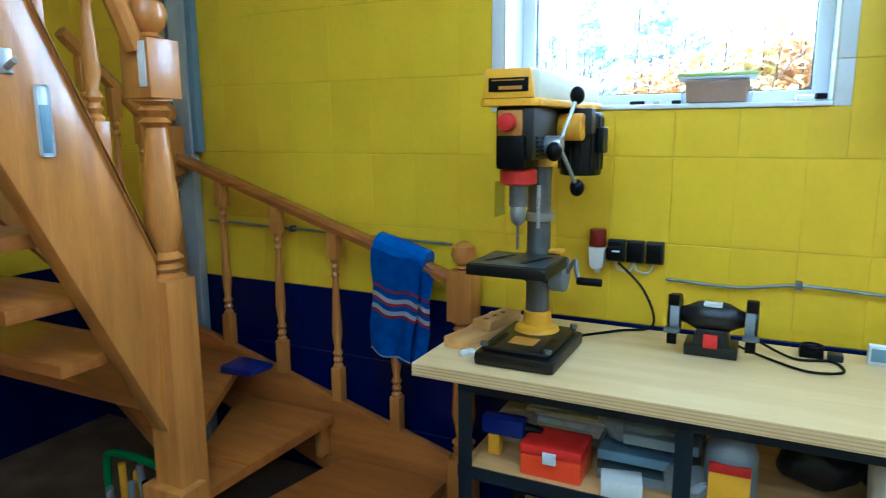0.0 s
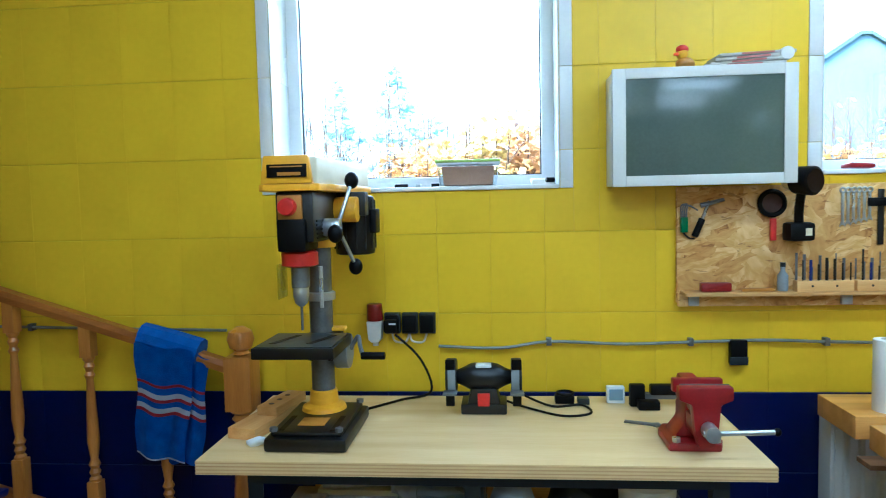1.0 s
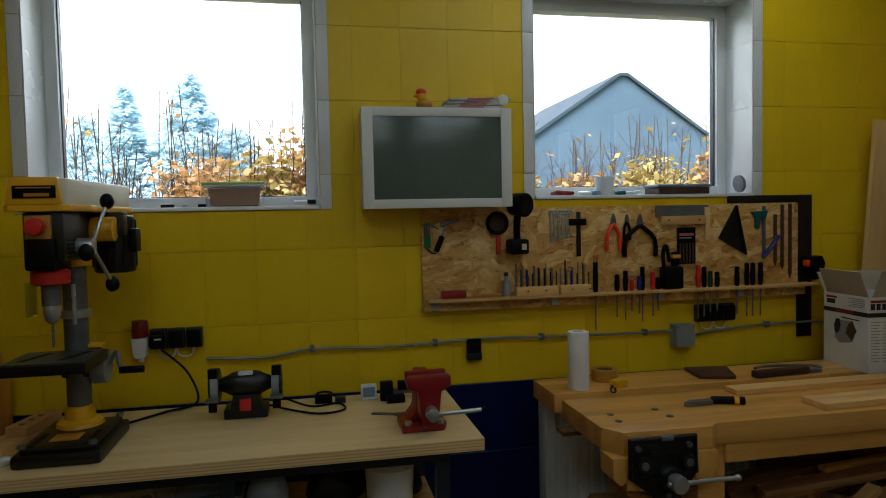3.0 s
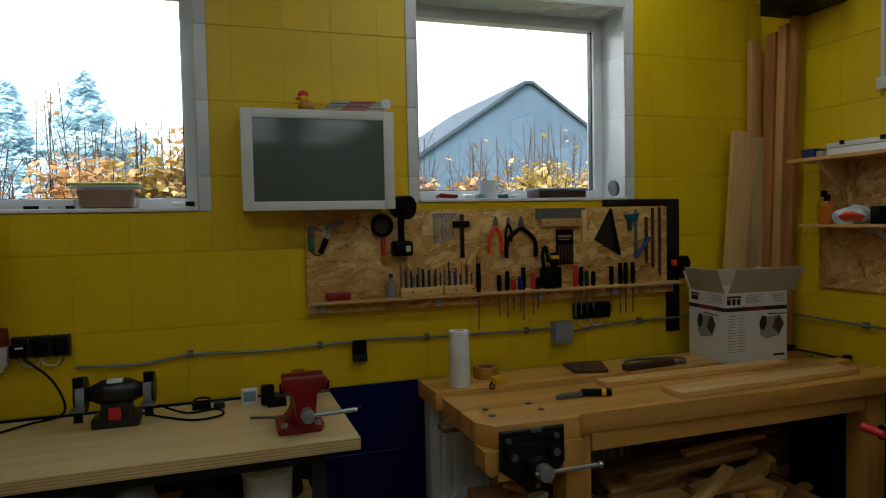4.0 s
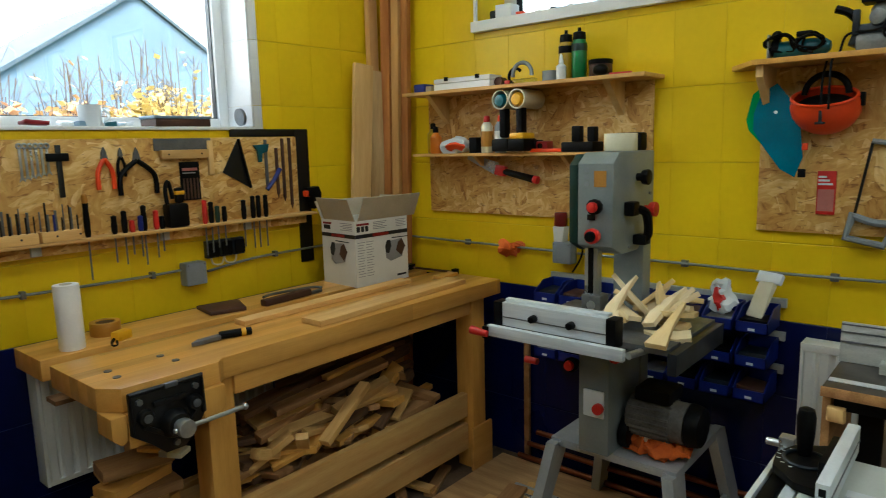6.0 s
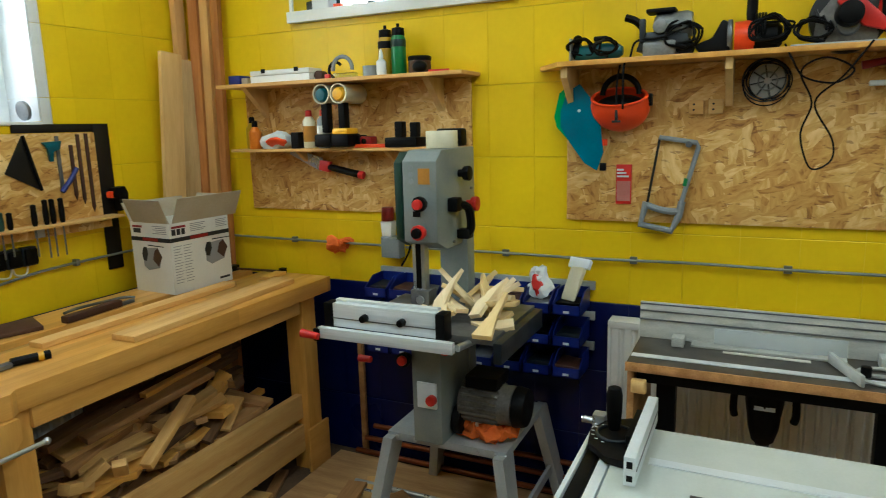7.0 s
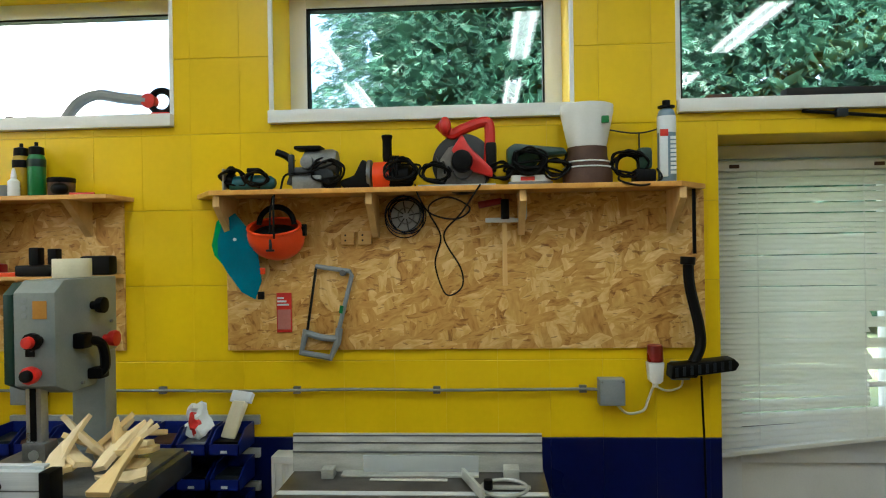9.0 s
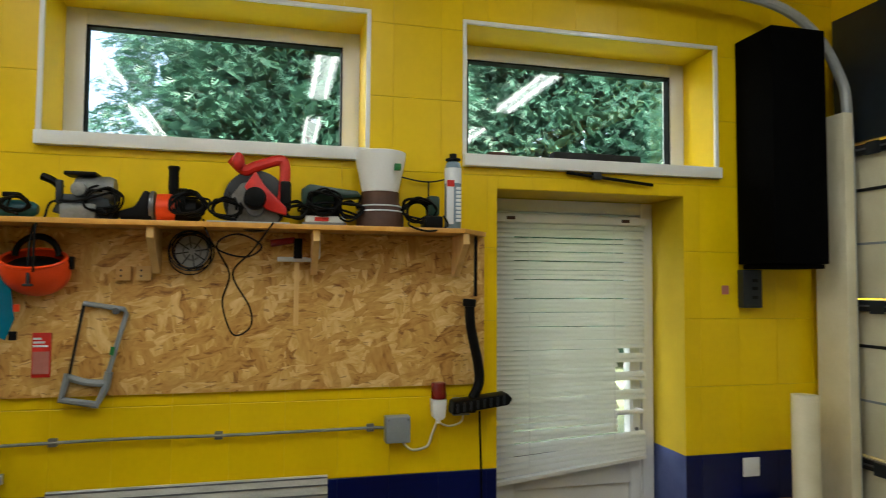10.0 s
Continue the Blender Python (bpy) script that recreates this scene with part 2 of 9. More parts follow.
def prism(pts, plane, a, b, bev=0.0, bm=None):
    """A flat outline pushed from a to b along the axis that plane ('xy', 'xz', 'yz') leaves out."""
    bm2 = bmesh.new()
    put = {"xy": lambda u, v, w: (u, v, w), "xz": lambda u, v, w: (u, w, v), "yz": lambda u, v, w: (w, u, v)}[plane]
    lo = [bm2.verts.new(put(u, v, a)) for u, v in pts]
    hi = [bm2.verts.new(put(u, v, b)) for u, v in pts]
    n = len(pts)
    bm2.faces.new(lo[::-1])
    bm2.faces.new(hi)
    for k in range(n):
        bm2.faces.new((lo[k], lo[(k + 1) % n], hi[(k + 1) % n], hi[k]))
    bmesh.ops.recalc_face_normals(bm2, faces=bm2.faces[:])
    if bev:
        bmesh.ops.bevel(bm2, geom=bm2.edges[:], offset=bev, segments=2, profile=0.6, affect="EDGES")
    return joined(bm2, bm)


def ball(c, r, squash=(1, 1, 1), n=16, bm=None):
    bm2 = bmesh.new()
    bmesh.ops.create_uvsphere(bm2, u_segments=n, v_segments=n // 2 + 2, radius=r)
    bm2.transform(Matrix.Translation(c) @ Matrix.Diagonal((*squash, 1)))
    return joined(bm2, bm)


def ring_of(c, R, r, axis="Z", n=28, m=8, bm=None, a0=0.0, a1=360.0):
    """A ring, or an arc of one, of round section."""
    full = abs(a1 - a0) >= 360
    k = n if not full else n + 1
    pts = []
    for i in range(k):
        a = radians(a0 + (a1 - a0) * i / (k - 1))
        u, v = R * math.cos(a), R * math.sin(a)
        pts.append(Vector(c) + Vector({"Z": (u, v, 0), "X": (0, u, v), "Y": (u, 0, v)}[axis]))
    return tube(pts, r, m, False, bm)


def crumple(bm, amount, size, seed=0):
    for v in bm.verts:
        v.co += amount * (noise.noise_vector(v.co * size + Vector((seed, seed * 2, 0))))
    return bm


def finish(bm, name, mat, angle=35):
    bmesh.ops.recalc_face_normals(bm, faces=bm.faces[:])
    me = bpy.data.meshes.new(name)
    bm.to_mesh(me)
    bm.free()
    for p in me.polygons:
        p.use_smooth = True
    me.set_sharp_from_angle(angle=radians(angle))
    me.materials.append(mat)
    return me


def part(name, bm, mat, parent, label=""):
    ob = new(name, finish(bm, name, mat))
    ob.parent = parent
    return tagged(ob, label)


def thing(name, label, category, at=None, group="", kind=""):
    ob = new(name)
    ob.empty_display_size = 0.05
    if at is not None:
        ob.matrix_world = at
    return tagged(ob, label, category, group, kind)


def solo(name, bm, mat, label, category, at=None, group="", kind=""):
    ob = new(name, finish(bm, name, mat))
    if at is not None:
        ob.matrix_world = at
    return tagged(ob, label, category, group, kind)

# ---------- materials ----------
yellow = material("yellow_tile_paint", "e7c401", "ddba01", 0.34, 0, 2.0, bump=0.04, fine=40, spread=0.03, rough_var=0.08, gloss=0.3)
yellow_joint = material("yellow_joint", "d2b608", "c8ac08", 0.6)
blue = material("blue_tile_paint", "020f4a", "010b3c", 0.30, 0, 2.0, bump=0.04, fine=40, spread=0.12, rough_var=0.08, gloss=0.3)
blue_joint = material("blue_joint", "4a5688", "3a4578", 0.6)
white_tile = material("white_tile", "dfe0de", "d2d4d4", 0.25, 0, 3.0, bump=0.02, spread=0.05)
white_pvc = material("white_pvc", "e6e7e6", "dcdedd", 0.35, 0, 3.0, bump=0.02)
white_paint = material("white_paint", "e2e2de", "d6d6d0", 0.45, 0, 4.0, bump=0.05)
ceiling_paint = material("ceiling_paint", "e2e2dc", "d8d8d0", 0.8, 0, 3.0, bump=0.1)
concrete = material("floor_boards_dust", "6a5540", "463628", 0.75, 0, 5.0, bump=0.3, fine=90)
ply = wood("birch_plywood", "e6cc96", "dabb7e", 0.42, 0, 2.0, 0.05)
ply_edge = material("plywood_edge", "d4b27a", "bb955c", 0.6, 0, 6.0, (0.3, 0.3, 60), 0.2, 80)
pine = wood("varnished_pine", "c48535", "a56a28", 0.32, 2, 2.5, 0.12, 0.3)
# Darker copy of the pine: the staircase's shade is put into its colour.
pine_x_shade = wood("varnished_pine_lengthwise_shade", "ad6c28", "8c541d", 0.32, 0, 2.5, 0.12, 0.3)
oak = wood("oiled_beech", "dca653", "c68f3c", 0.34, 0, 2.5, 0.1, 0.1)
oak_z = wood("oiled_beech_upright", "d8a24e", "c28c3a", 0.42, 2, 2.5, 0.1, 0.1)
raw = wood("raw_pine", "e4c080", "d0a764", 0.6, 2, 2.5, 0.22)
raw_x = wood("raw_pine_lengthwise", "dcb36e", "c59652", 0.6, 0, 2.5, 0.3)
raw_y = wood("raw_pine_crosswise", "d6a962", "bd8c48", 0.6, 1, 2.5, 0.3)
scrapw = wood("scrap_wood", "b98c57", "8e6336", 0.65, 0, 2.5, 0.5)
osb = osb_material("strand_board")
black = material("black_plastic", "060607", "030304", 0.5, 0, 20, bump=0.1, fine=300, gloss=0.15)
black_metal = material("black_paint_metal", "08090b", "050607", 0.4, 0.0, 10, bump=0.05)
rubber = material("black_rubber", "0a0a0a", "0e0e0e", 0.7, 0, 20, bump=0.2)
steel = material("bright_steel", "c4c7ca", "adb1b5", 0.3, 0.75, 12, bump=0.03)
dull_steel = material("dull_steel", "7d7f82", "66686b", 0.42, 0.6, 12, bump=0.08)
alu = material("brushed_aluminium", "dde2e5", "ccd2d6", 0.4, 0.25, 6, (1, 1, 30), 0.05)
galv = material("galvanised_grey", "b6babb", "a0a5a7", 0.5, 0.25, 8, bump=0.06)
grey_plastic = material("grey_plastic", "8a9094", "7b8286", 0.5, 0, 10, bump=0.05)
dark_grey = material("dark_grey_paint", "18222a", "121a21", 0.4, 0.1, 10, bump=0.05)
machine_grey = material("machine_grey_paint", "878e8d", "788080", 0.35, 0.1, 8, bump=0.04)
light_grey = material("light_grey_paint", "c8cdc8", "bcc2bc", 0.4, 0.1, 6, bump=0.04)
red_paint = material("red_enamel", "8f1016", "760a10", 0.35, 0, 8, bump=0.05)
red_plastic = material("red_plastic", "d2281e", "b81f18", 0.4, 0, 10, bump=0.04)
orange_plastic = material("orange_plastic", "ee4a14", "e0420f", 0.35, 0, 8, bump=0.03)
orange_cloth = material("orange_cloth", "ea741f", "cf5a14", 0.8, 0, 20, bump=0.5, fine=200)
yellow_plastic = material("yellow_plastic", "edb20a", "dca208", 0.38, 0, 8, bump=0.03)
blue_plastic = material("blue_plastic", "10257c", "0c1d66", 0.35, 0, 8, bump=0.03)
green_plastic = material("green_plastic", "157a3c", "106630", 0.35, 0, 8, bump=0.03)
dark_green = material("dark_green_plastic", "123a30", "0d2c25", 0.4, 0, 8, bump=0.05)
teal_plastic = material("teal_plastic", "0d5f6b", "094d58", 0.35, 0, 8, bump=0.03)
cream = material("cream_plastic", "dcd6bb", "cfc8aa", 0.45, 0, 8, bump=0.04)
card = material("white_cardboard", "dcdbd5", "cfcdc5", 0.65, 0, 6, bump=0.12)
card_in = material("grey_cardboard", "b3a995", "a3987f", 0.75, 0, 6, bump=0.15)
brown_card = material("brown_leatherboard", "4e3020", "3c2214", 0.6, 0, 8, bump=0.2)
paper = material("newspaper", "cfccc4", "b4b0a8", 0.75, 0, 30, bump=0.2)
rose = material("rose_print", "b8766c", "a7645c", 0.7)
towel_blue = material("blue_terry", "2e66c6", "1f4ea6", 0.95, 0, 20, bump=0.9, fine=260)
towel_red = material("red_terry", "b02c3c", "96202f", 0.95, 0, 20, bump=0.9, fine=260)
towel_white = material("white_terry", "cfd2da", "c0c4cf", 0.95, 0, 20, bump=0.9, fine=260)
tissue = material("white_tissue", "eeece8", "e2e0dc", 0.9, 0, 10, bump=0.3)
cloudy = cloudy_material("cloudy_plastic", (0.72, 0.76, 0.78, 1), 0.45)
tape_ochre = material("ochre_tape", "b9822e", "a67222", 0.4)
window_glass = glass_material("window_glass")
frost = material("dark_frosted_glass", "5c685f", "4f5a52", 0.16, 0, 2, bump=0.0, rough_var=0.04)
clear_plastic = glass_material("clear_plastic", (0.85, 0.9, 0.92, 1), 0.1)
lens_dark = material("dark_lens", "0a0a0c", "0a0a0c", 0.08)
ink = material("black_print", "1a1a1c", "1a1a1c", 0.6)
grey_ink = material("grey_print", "8b8b8b", "8b8b8b", 0.6)
copper = material("copper_pipe", "8c5132", "744026", 0.4, 0.8, 10)
blind = translucent_material("white_blind_slat", rgb("ecebe4"), 0.18)
foil = material("white_label", "dfe4e8", "d3dade", 0.35)
batten = wood("batten_pine", "cfa162", "b9884a", 0.5, 2, 2.5, 0.25)
batten_red = wood("batten_larch", "bd7f42", "965a28", 0.5, 2, 2.5, 0.25)
raw_pale = wood("weathered_pine", "cdb27e", "a98c5a", 0.6, 2, 2.5, 0.2)
# Dark offcuts; also carries shade for the bench tray and the heap's back.
dark_shade_scrap = wood("dark_and_shade_scrap", "7c5a38", "4c3420", 0.7, 0, 2.5, 0.5)
pale_cut = wood("fresh_sawn_maple", "efdcb4", "e0c898", 0.6, 0, 2.5, 0.15)
floor_ply = wood("worn_floor_ply", "d6ad76", "ab8350", 0.7, 1, 2.0, 0.15, bump=0.3)
slate_blue = material("slate_blue_print", "7890a2", "6f8799", 0.4)
conduit_grey = material("conduit_grey", "8c8d88", "6e706c", 0.45, 0.2, 10, bump=0.05)
matt_black = material("matt_black_felt", "030303", "020202", 0.9, 0, 20, bump=0.2, gloss=0.05)
olive_can = material("olive_yellow_enamel", "b3930f", "9c7f0c", 0.35, 0, 8, bump=0.03)
amber_plastic = material("amber_plastic", "d97a14", "b85f0e", 0.4, 0, 8, bump=0.04)
worn_cast = material("worn_cast_alloy", "8d8f8d", "66686a", 0.45, 0.4, 14, bump=0.12)
motor_grey = material("dusty_motor_grey", "74706a", "4e4b45", 0.55, 0.2, 14, bump=0.12)
grimy_steel = material("grimy_ground_steel", "3c4348", "2a3034", 0.35, 0.4, 9, bump=0.06)
grimy_laminate = material("grimy_laminate", "4a453e", "2d2a27", 0.35, 0, 9, bump=0.15, fine=160)
dusty_alu = material("dusty_aluminium", "c8c9c4", "a2a49e", 0.5, 0.3, 7, (1, 1, 5), 0.08)
bench_x = laminated("glued_beech_top", oak)

# ---------- shell of the room ----------
CEIL, FLOORZ = 3.2, 0.0
XD, YC = -6.3, -5.62          # far left wall, garage-door wall
WIN_A = [(-3.895, -2.822, 1.66, 2.62), (-1.905, -0.842, 1.685, 2.62)]
WIN_B = [(-0.685, -1.795, 2.18, 2.735), (-2.208, -3.369, 2.18, 2.735), (-3.78, -4.965, 2.18, 2.735)]
DOOR_B = (-3.918, -4.795, 0.0, 2.046)
PAINT = 0.9                   # blue below, yellow above


def wall_mesh(u0, u1, z0, z1, holes, thick, place):
    """A thick wall with openings through it, as one closed mesh."""
    us = sorted({u0, u1, *[h[0] for h in holes], *[h[1] for h in holes]})
    zs = sorted({z0, z1, PAINT, *[h[2] for h in holes], *[h[3] for h in holes]})
    bm = bmesh.new()
    solid = lambda i, k: 0 <= i < len(us) - 1 and 0 <= k < len(zs) - 1 and not any(h[0] <= (us[i] + us[i + 1]) / 2 <= h[1] and h[2] <= (zs[k] + zs[k + 1]) / 2 <= h[3] for h in holes)
    v = {}
    at = lambda i, k, d: v.setdefault((i, k, d), bm.verts.new(place(us[i], thick * d, zs[k]))) if (i, k, d) not in v else v[(i, k, d)]
    for i in range(len(us) - 1):
        for k in range(len(zs) - 1):
            if not solid(i, k):
                continue
            for d in (0, 1):
                f = bm.faces.new([at(i, k, d), at(i + 1, k, d), at(i + 1, k + 1, d), at(i, k + 1, d)])
                f.material_index = 1 if zs[k + 1] <= PAINT + 0.001 else 0
            for (di, dk), (a, b) in {(-1, 0): ((i, k), (i, k + 1)), (1, 0): ((i + 1, k), (i + 1, k + 1)), (0, -1): ((i, k), (i + 1, k)), (0, 1): ((i, k + 1), (i + 1, k + 1))}.items():
                if not solid(i + di, k + dk):
                    f = bm.faces.new([at(*a, 0), at(*b, 0), at(*b, 1), at(*a, 1)])
                    f.material_index = 1 if zs[k + 1] <= PAINT + 0.001 else 0
    return bm


def wall_thing(name, label, bm, mats):
    ob = solo(name, bm, mats[0], label, "wall", kind="structure")
    for m in mats[1:]:
        ob.data.materials.append(m)
    return ob


holesA = [tuple(h) for h in WIN_A]
wall_A = wall_thing("wall_north", "yellow tiled wall with a navy blue lower band", wall_mesh(XD - 0.3, 0.32, -0.1, CEIL + 0.2, holesA, 0.33, lambda u, d, z: (u, 0.003 + d, z)), [yellow_joint, blue_joint])
hb = [(h[1], h[0], h[2], h[3]) for h in WIN_B] + [(DOOR_B[1], DOOR_B[0], -0.05, DOOR_B[3])]
wall_B = wall_thing("wall_east", "yellow tiled wall with high windows and a navy band", wall_mesh(YC, -0.0, -0.1, CEIL + 0.2, hb, 0.317, lambda u, d, z: (0.003 + d, u, z)), [yellow_joint, blue_joint])
wall_C = wall_thing("wall_south", "plain yellow wall beside the garage door", wall_mesh(XD - 0.3, 0.32, -0.1, CEIL + 0.2, [(-3.3, -0.09, -0.05, 2.35)], 0.3, lambda u, d, z: (u, YC - d, z)), [yellow, blue])
wall_D = wall_thing("wall_west", "plain yellow wall behind the staircase", wall_mesh(YC, 0.0, -0.1, CEIL + 0.2, [], 0.3, lambda u, d, z: (XD - d, u, z)), [yellow, blue])
solo("floor", box(XD, 0.32, YC - 0.3, 0.0, -0.12, 0.0), concrete, "dusty worn board and concrete workshop floor", "floor", kind="structure")
solo("ceiling", box(XD, 0.003, YC, 0.003, CEIL, CEIL + 0.15), ceiling_paint, "plain white workshop ceiling", "ceiling", kind="structure")

# reveal linings, trims, sills
for k, (x0, x1, z0, z1) in enumerate(WIN_A):
    win = thing("window_%d" % (k + 1), "white plastic window in a tiled reveal with fogged glass", "window", kind="structure")
    d0 = 0.20
    part("window_sill", box(x0 + 0.002, x1 - 0.002, -0.012, d0, z0 + 0.001, z0 + 0.016, 0.003), white_pvc, win)
    fr = 0.052
    fz0 = z0 + 0.016
    bm = box(x0 + 0.002, x0 + fr, d0, d0 + 0.07, fz0, z1, 0.004)
    box(x1 - fr, x1 - 0.002, d0, d0 + 0.07, fz0, z1, 0.004, bm)
    box(x0 + fr, x1 - fr, d0, d0 + 0.07, fz0, fz0 + 0.045, 0.004, bm)
    box(x0 + fr, x1 - fr, d0, d0 + 0.07, z1 - 0.06, z1 - 0.002, 0.004, bm)
    part("window_frame", bm, white_pvc, win)
    bm = box(x0 + fr, x0 + fr + 0.005, d0 + 0.02, d0 + 0.05, fz0 + 0.045, z1 - 0.06)
    box(x1 - fr - 0.005, x1 - fr, d0 + 0.02, d0 + 0.05, fz0 + 0.045, z1 - 0.06, 0, bm)
    box(x0 + fr + 0.005, x1 - fr - 0.005, d0 + 0.02, d0 + 0.05, fz0 + 0.045, fz0 + 0.049, 0, bm)
    part("gasket", bm, dark_grey, win, "dark rubber glazing gasket")
    pane = part("pane", box(x0 + fr, x1 - fr, d0 + 0.033, d0 + 0.037, fz0 + 0.045, z1 - 0.06), window_glass, win)
    pane.visible_shadow = False
    tz = z1
    for side, xa in ((0, x0 - 0.048), (1, x1 + 0.002)):
        zz = z0
        while zz < z1 + 0.06:
            zt = min((math.floor((zz - PAINT + 0.001) / 0.3) + 1) * 0.3 + PAINT, z1 + 0.07)
            part("trim_tile", box(xa, xa + 0.046, -0.003, 0.004, zz + 0.001, zt - 0.001, 0.0015), white_tile, win)
            part("reveal_tile", box(x0, x0 + 0.004, 0.0, d0, zz + (0.018 if zz == z0 else 0.0004), min(zt, z1) - 0.0004) if side == 0 else box(x1 - 0.004, x1, 0.0, d0, zz + (0.018 if zz == z0 else 0.0004), min(zt, z1) - 0.0004), white_tile, win)
            zz = zt
    part("trim_tile", box(x0, x1, -0.003, 0.004, z1 + 0.001, z1 + 0.07, 0.0015), white_tile, win)
    part("reveal_tile", box(x0 + 0.004, x1 - 0.004, 0.0, d0, z1 - 0.004, z1), white_tile, win)

for k, (ya, yb, z0, z1) in enumerate(WIN_B):
    win = thing("window_%d" % (k + 3), "low wide white plastic window in a deep yellow reveal", "window", kind="structure")
    d0, yl, yr = 0.24, ya, yb
    part("window_sill", box(-0.032, d0, yr - 0.012, yl + 0.012, z0 - 0.048, z0 + 0.002, 0.004), white_pvc, win)
    bm = box(d0, d0 + 0.07, yl - 0.075, yl, z0, z1, 0.004)
    box(d0, d0 + 0.07, yr, yr + 0.075, z0, z1, 0.004, bm)
    box(d0, d0 + 0.07, yr + 0.075, yl - 0.075, z0, z0 + 0.052, 0.004, bm)
    box(d0, d0 + 0.07, yr + 0.075, yl - 0.075, z1 - 0.066, z1 - 0.002, 0.004, bm)
    part("window_frame", bm, white_pvc, win)
    bm = box(d0 + 0.004, d0 + 0.05, yr + 0.075, yl - 0.075, z1 - 0.074, z1 - 0.066)
    box(d0 + 0.004, d0 + 0.05, yr + 0.075, yr + 0.082, z0 + 0.052, z1 - 0.074, 0, bm)
    box(d0 + 0.004, d0 + 0.05, yl - 0.082, yl - 0.075, z0 + 0.052, z1 - 0.074, 0, bm)
    part("gasket", bm, black, win, "black rubber glazing gasket")
    pane = part("pane", box(d0 + 0.033, d0 + 0.037, yr + 0.075, yl - 0.075, z0 + 0.052, z1 - 0.066), window_glass, win)
    pane.visible_shadow = False
    bm = box(-0.003, 0.012, yl - 0.002, yl + 0.014, z0, z1 + 0.014, 0.001)
    box(-0.003, 0.012, yr - 0.014, yr + 0.002, z0, z1 + 0.014, 0.001, bm)
    box(-0.003, 0.012, yr, yl, z1 - 0.002, z1 + 0.014, 0.001, bm)
    part("corner_trim", bm, white_pvc, win)
    part("reveal", box(0.012, d0, yl - 0.003, yl + 0.004, z0 + 0.002, z1), yellow, win)
    part("reveal", box(0.012, d0, yr - 0.004, yr + 0.003, z0 + 0.002, z1), yellow, win)
    part("reveal", box(0.012, d0, yr + 0.004, yl - 0.004, z1 - 0.003, z1 + 0.004), yellow, win)

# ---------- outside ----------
# The mist's haze is put into the blue-grey base colours of house and roof.
haze_plaster = material("hazed_plaster_house", "4c6072", "445769", 0.9, 0, 0.5)
haze_roof = material("hazed_slate_roof", "34434f", "2c3a46", 0.95, 0, 1.0, bump=0.2)
# Pale blue here is distance haze coloured into needles and trunk.
haze_needles = translucent_material("hazed_conifer_needles", rgb("d8e9f0"), 0.5)
hill = material("misty_meadow", "6c7a5c", "59674a", 0.95, 0, 0.8, bump=0.4)
bark = material("twig_bark", "453830", "352a22", 0.9, 0, 30)
leaf_orange = translucent_material("orange_leaves", rgb("b08a58"), 0.4)
leaf_yellow = translucent_material("yellow_leaves", rgb("ae9a5c"), 0.4)
leaf_red = translucent_material("russet_leaves", rgb("a07a58"), 0.4)
thuja_leaf = translucent_material("thuja_sprays", rgb("3c6655"), 0.3)
bm = bmesh.new()
pts = [(-90, 0.34), (0.33, 0.34), (0.33, -90), (120, -90), (120, 120), (-90, 120)]
bm.faces.new([bm.verts.new((x, y, 0.9)) for x, y in pts])
solo("ground", bm, hill, "misty autumn lawn outside the windows", "ground", kind="structure")

mist = bpy.data.materials.new("white_mist_sky")
mist.use_nodes = True
mb = mist.node_tree.nodes["Principled BSDF"]
mb.inputs["Base Color"].default_value = (0.8, 0.84, 0.88, 1)
mb.inputs["Emission Color"].default_value, mb.inputs["Emission Strength"].default_value = (0.93, 0.97, 1.0, 1), 0.3
bm = bmesh.new()
bm.faces.new([bm.verts.new(p) for p in ((-90, 70, 0.8), (120, 70, 0.8), (120, 70, 60), (-90, 70, 60))])
solo("backdrop", bm, mist, "plain white misty sky beyond the trees", "sky", kind="structure")

hs = thing("house", "gabled house beyond the hedge, mist haze tinted into its grey-blue colour", "house", pose(7.25, 17.5, 0.9))
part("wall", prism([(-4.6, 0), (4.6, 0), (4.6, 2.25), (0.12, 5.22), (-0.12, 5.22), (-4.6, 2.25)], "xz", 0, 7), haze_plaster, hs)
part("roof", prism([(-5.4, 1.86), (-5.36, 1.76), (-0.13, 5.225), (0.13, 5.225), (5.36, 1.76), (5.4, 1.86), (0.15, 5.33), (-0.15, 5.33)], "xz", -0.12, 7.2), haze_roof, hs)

rnd = random.Random(5)


def leaf_cloud(spots, size, rnd, droop=0.5):
    """Many small folded leaves at the given spots."""
    verts, faces = [], []
    for p in spots:
        a, b = rnd.uniform(0, 6.28), rnd.uniform(-1, 0.6) * droop
        s = size * rnd.uniform(0.6, 1.3)
        u = Vector((math.cos(a), math.sin(a), b)).normalized()
        w = u.cross(Vector((rnd.uniform(-0.9, 0.9), rnd.uniform(-0.9, 0.9), 1))).normalized() * 0.46
        c = Vector(p)
        i = len(verts)
        verts += [c, c + s * (0.5 * u + w), c + s * u * 1.15, c + s * (0.5 * u - w)]
        faces.append((i, i + 1, i + 2, i + 3))
    me = bpy.data.meshes.new("leaves")
    me.from_pydata(verts, [], faces)
    return me


def leaf_part(name, me, mat, parent):
    me.materials.append(mat)
    ob = new(name, me)
    ob.parent = parent
    return ob


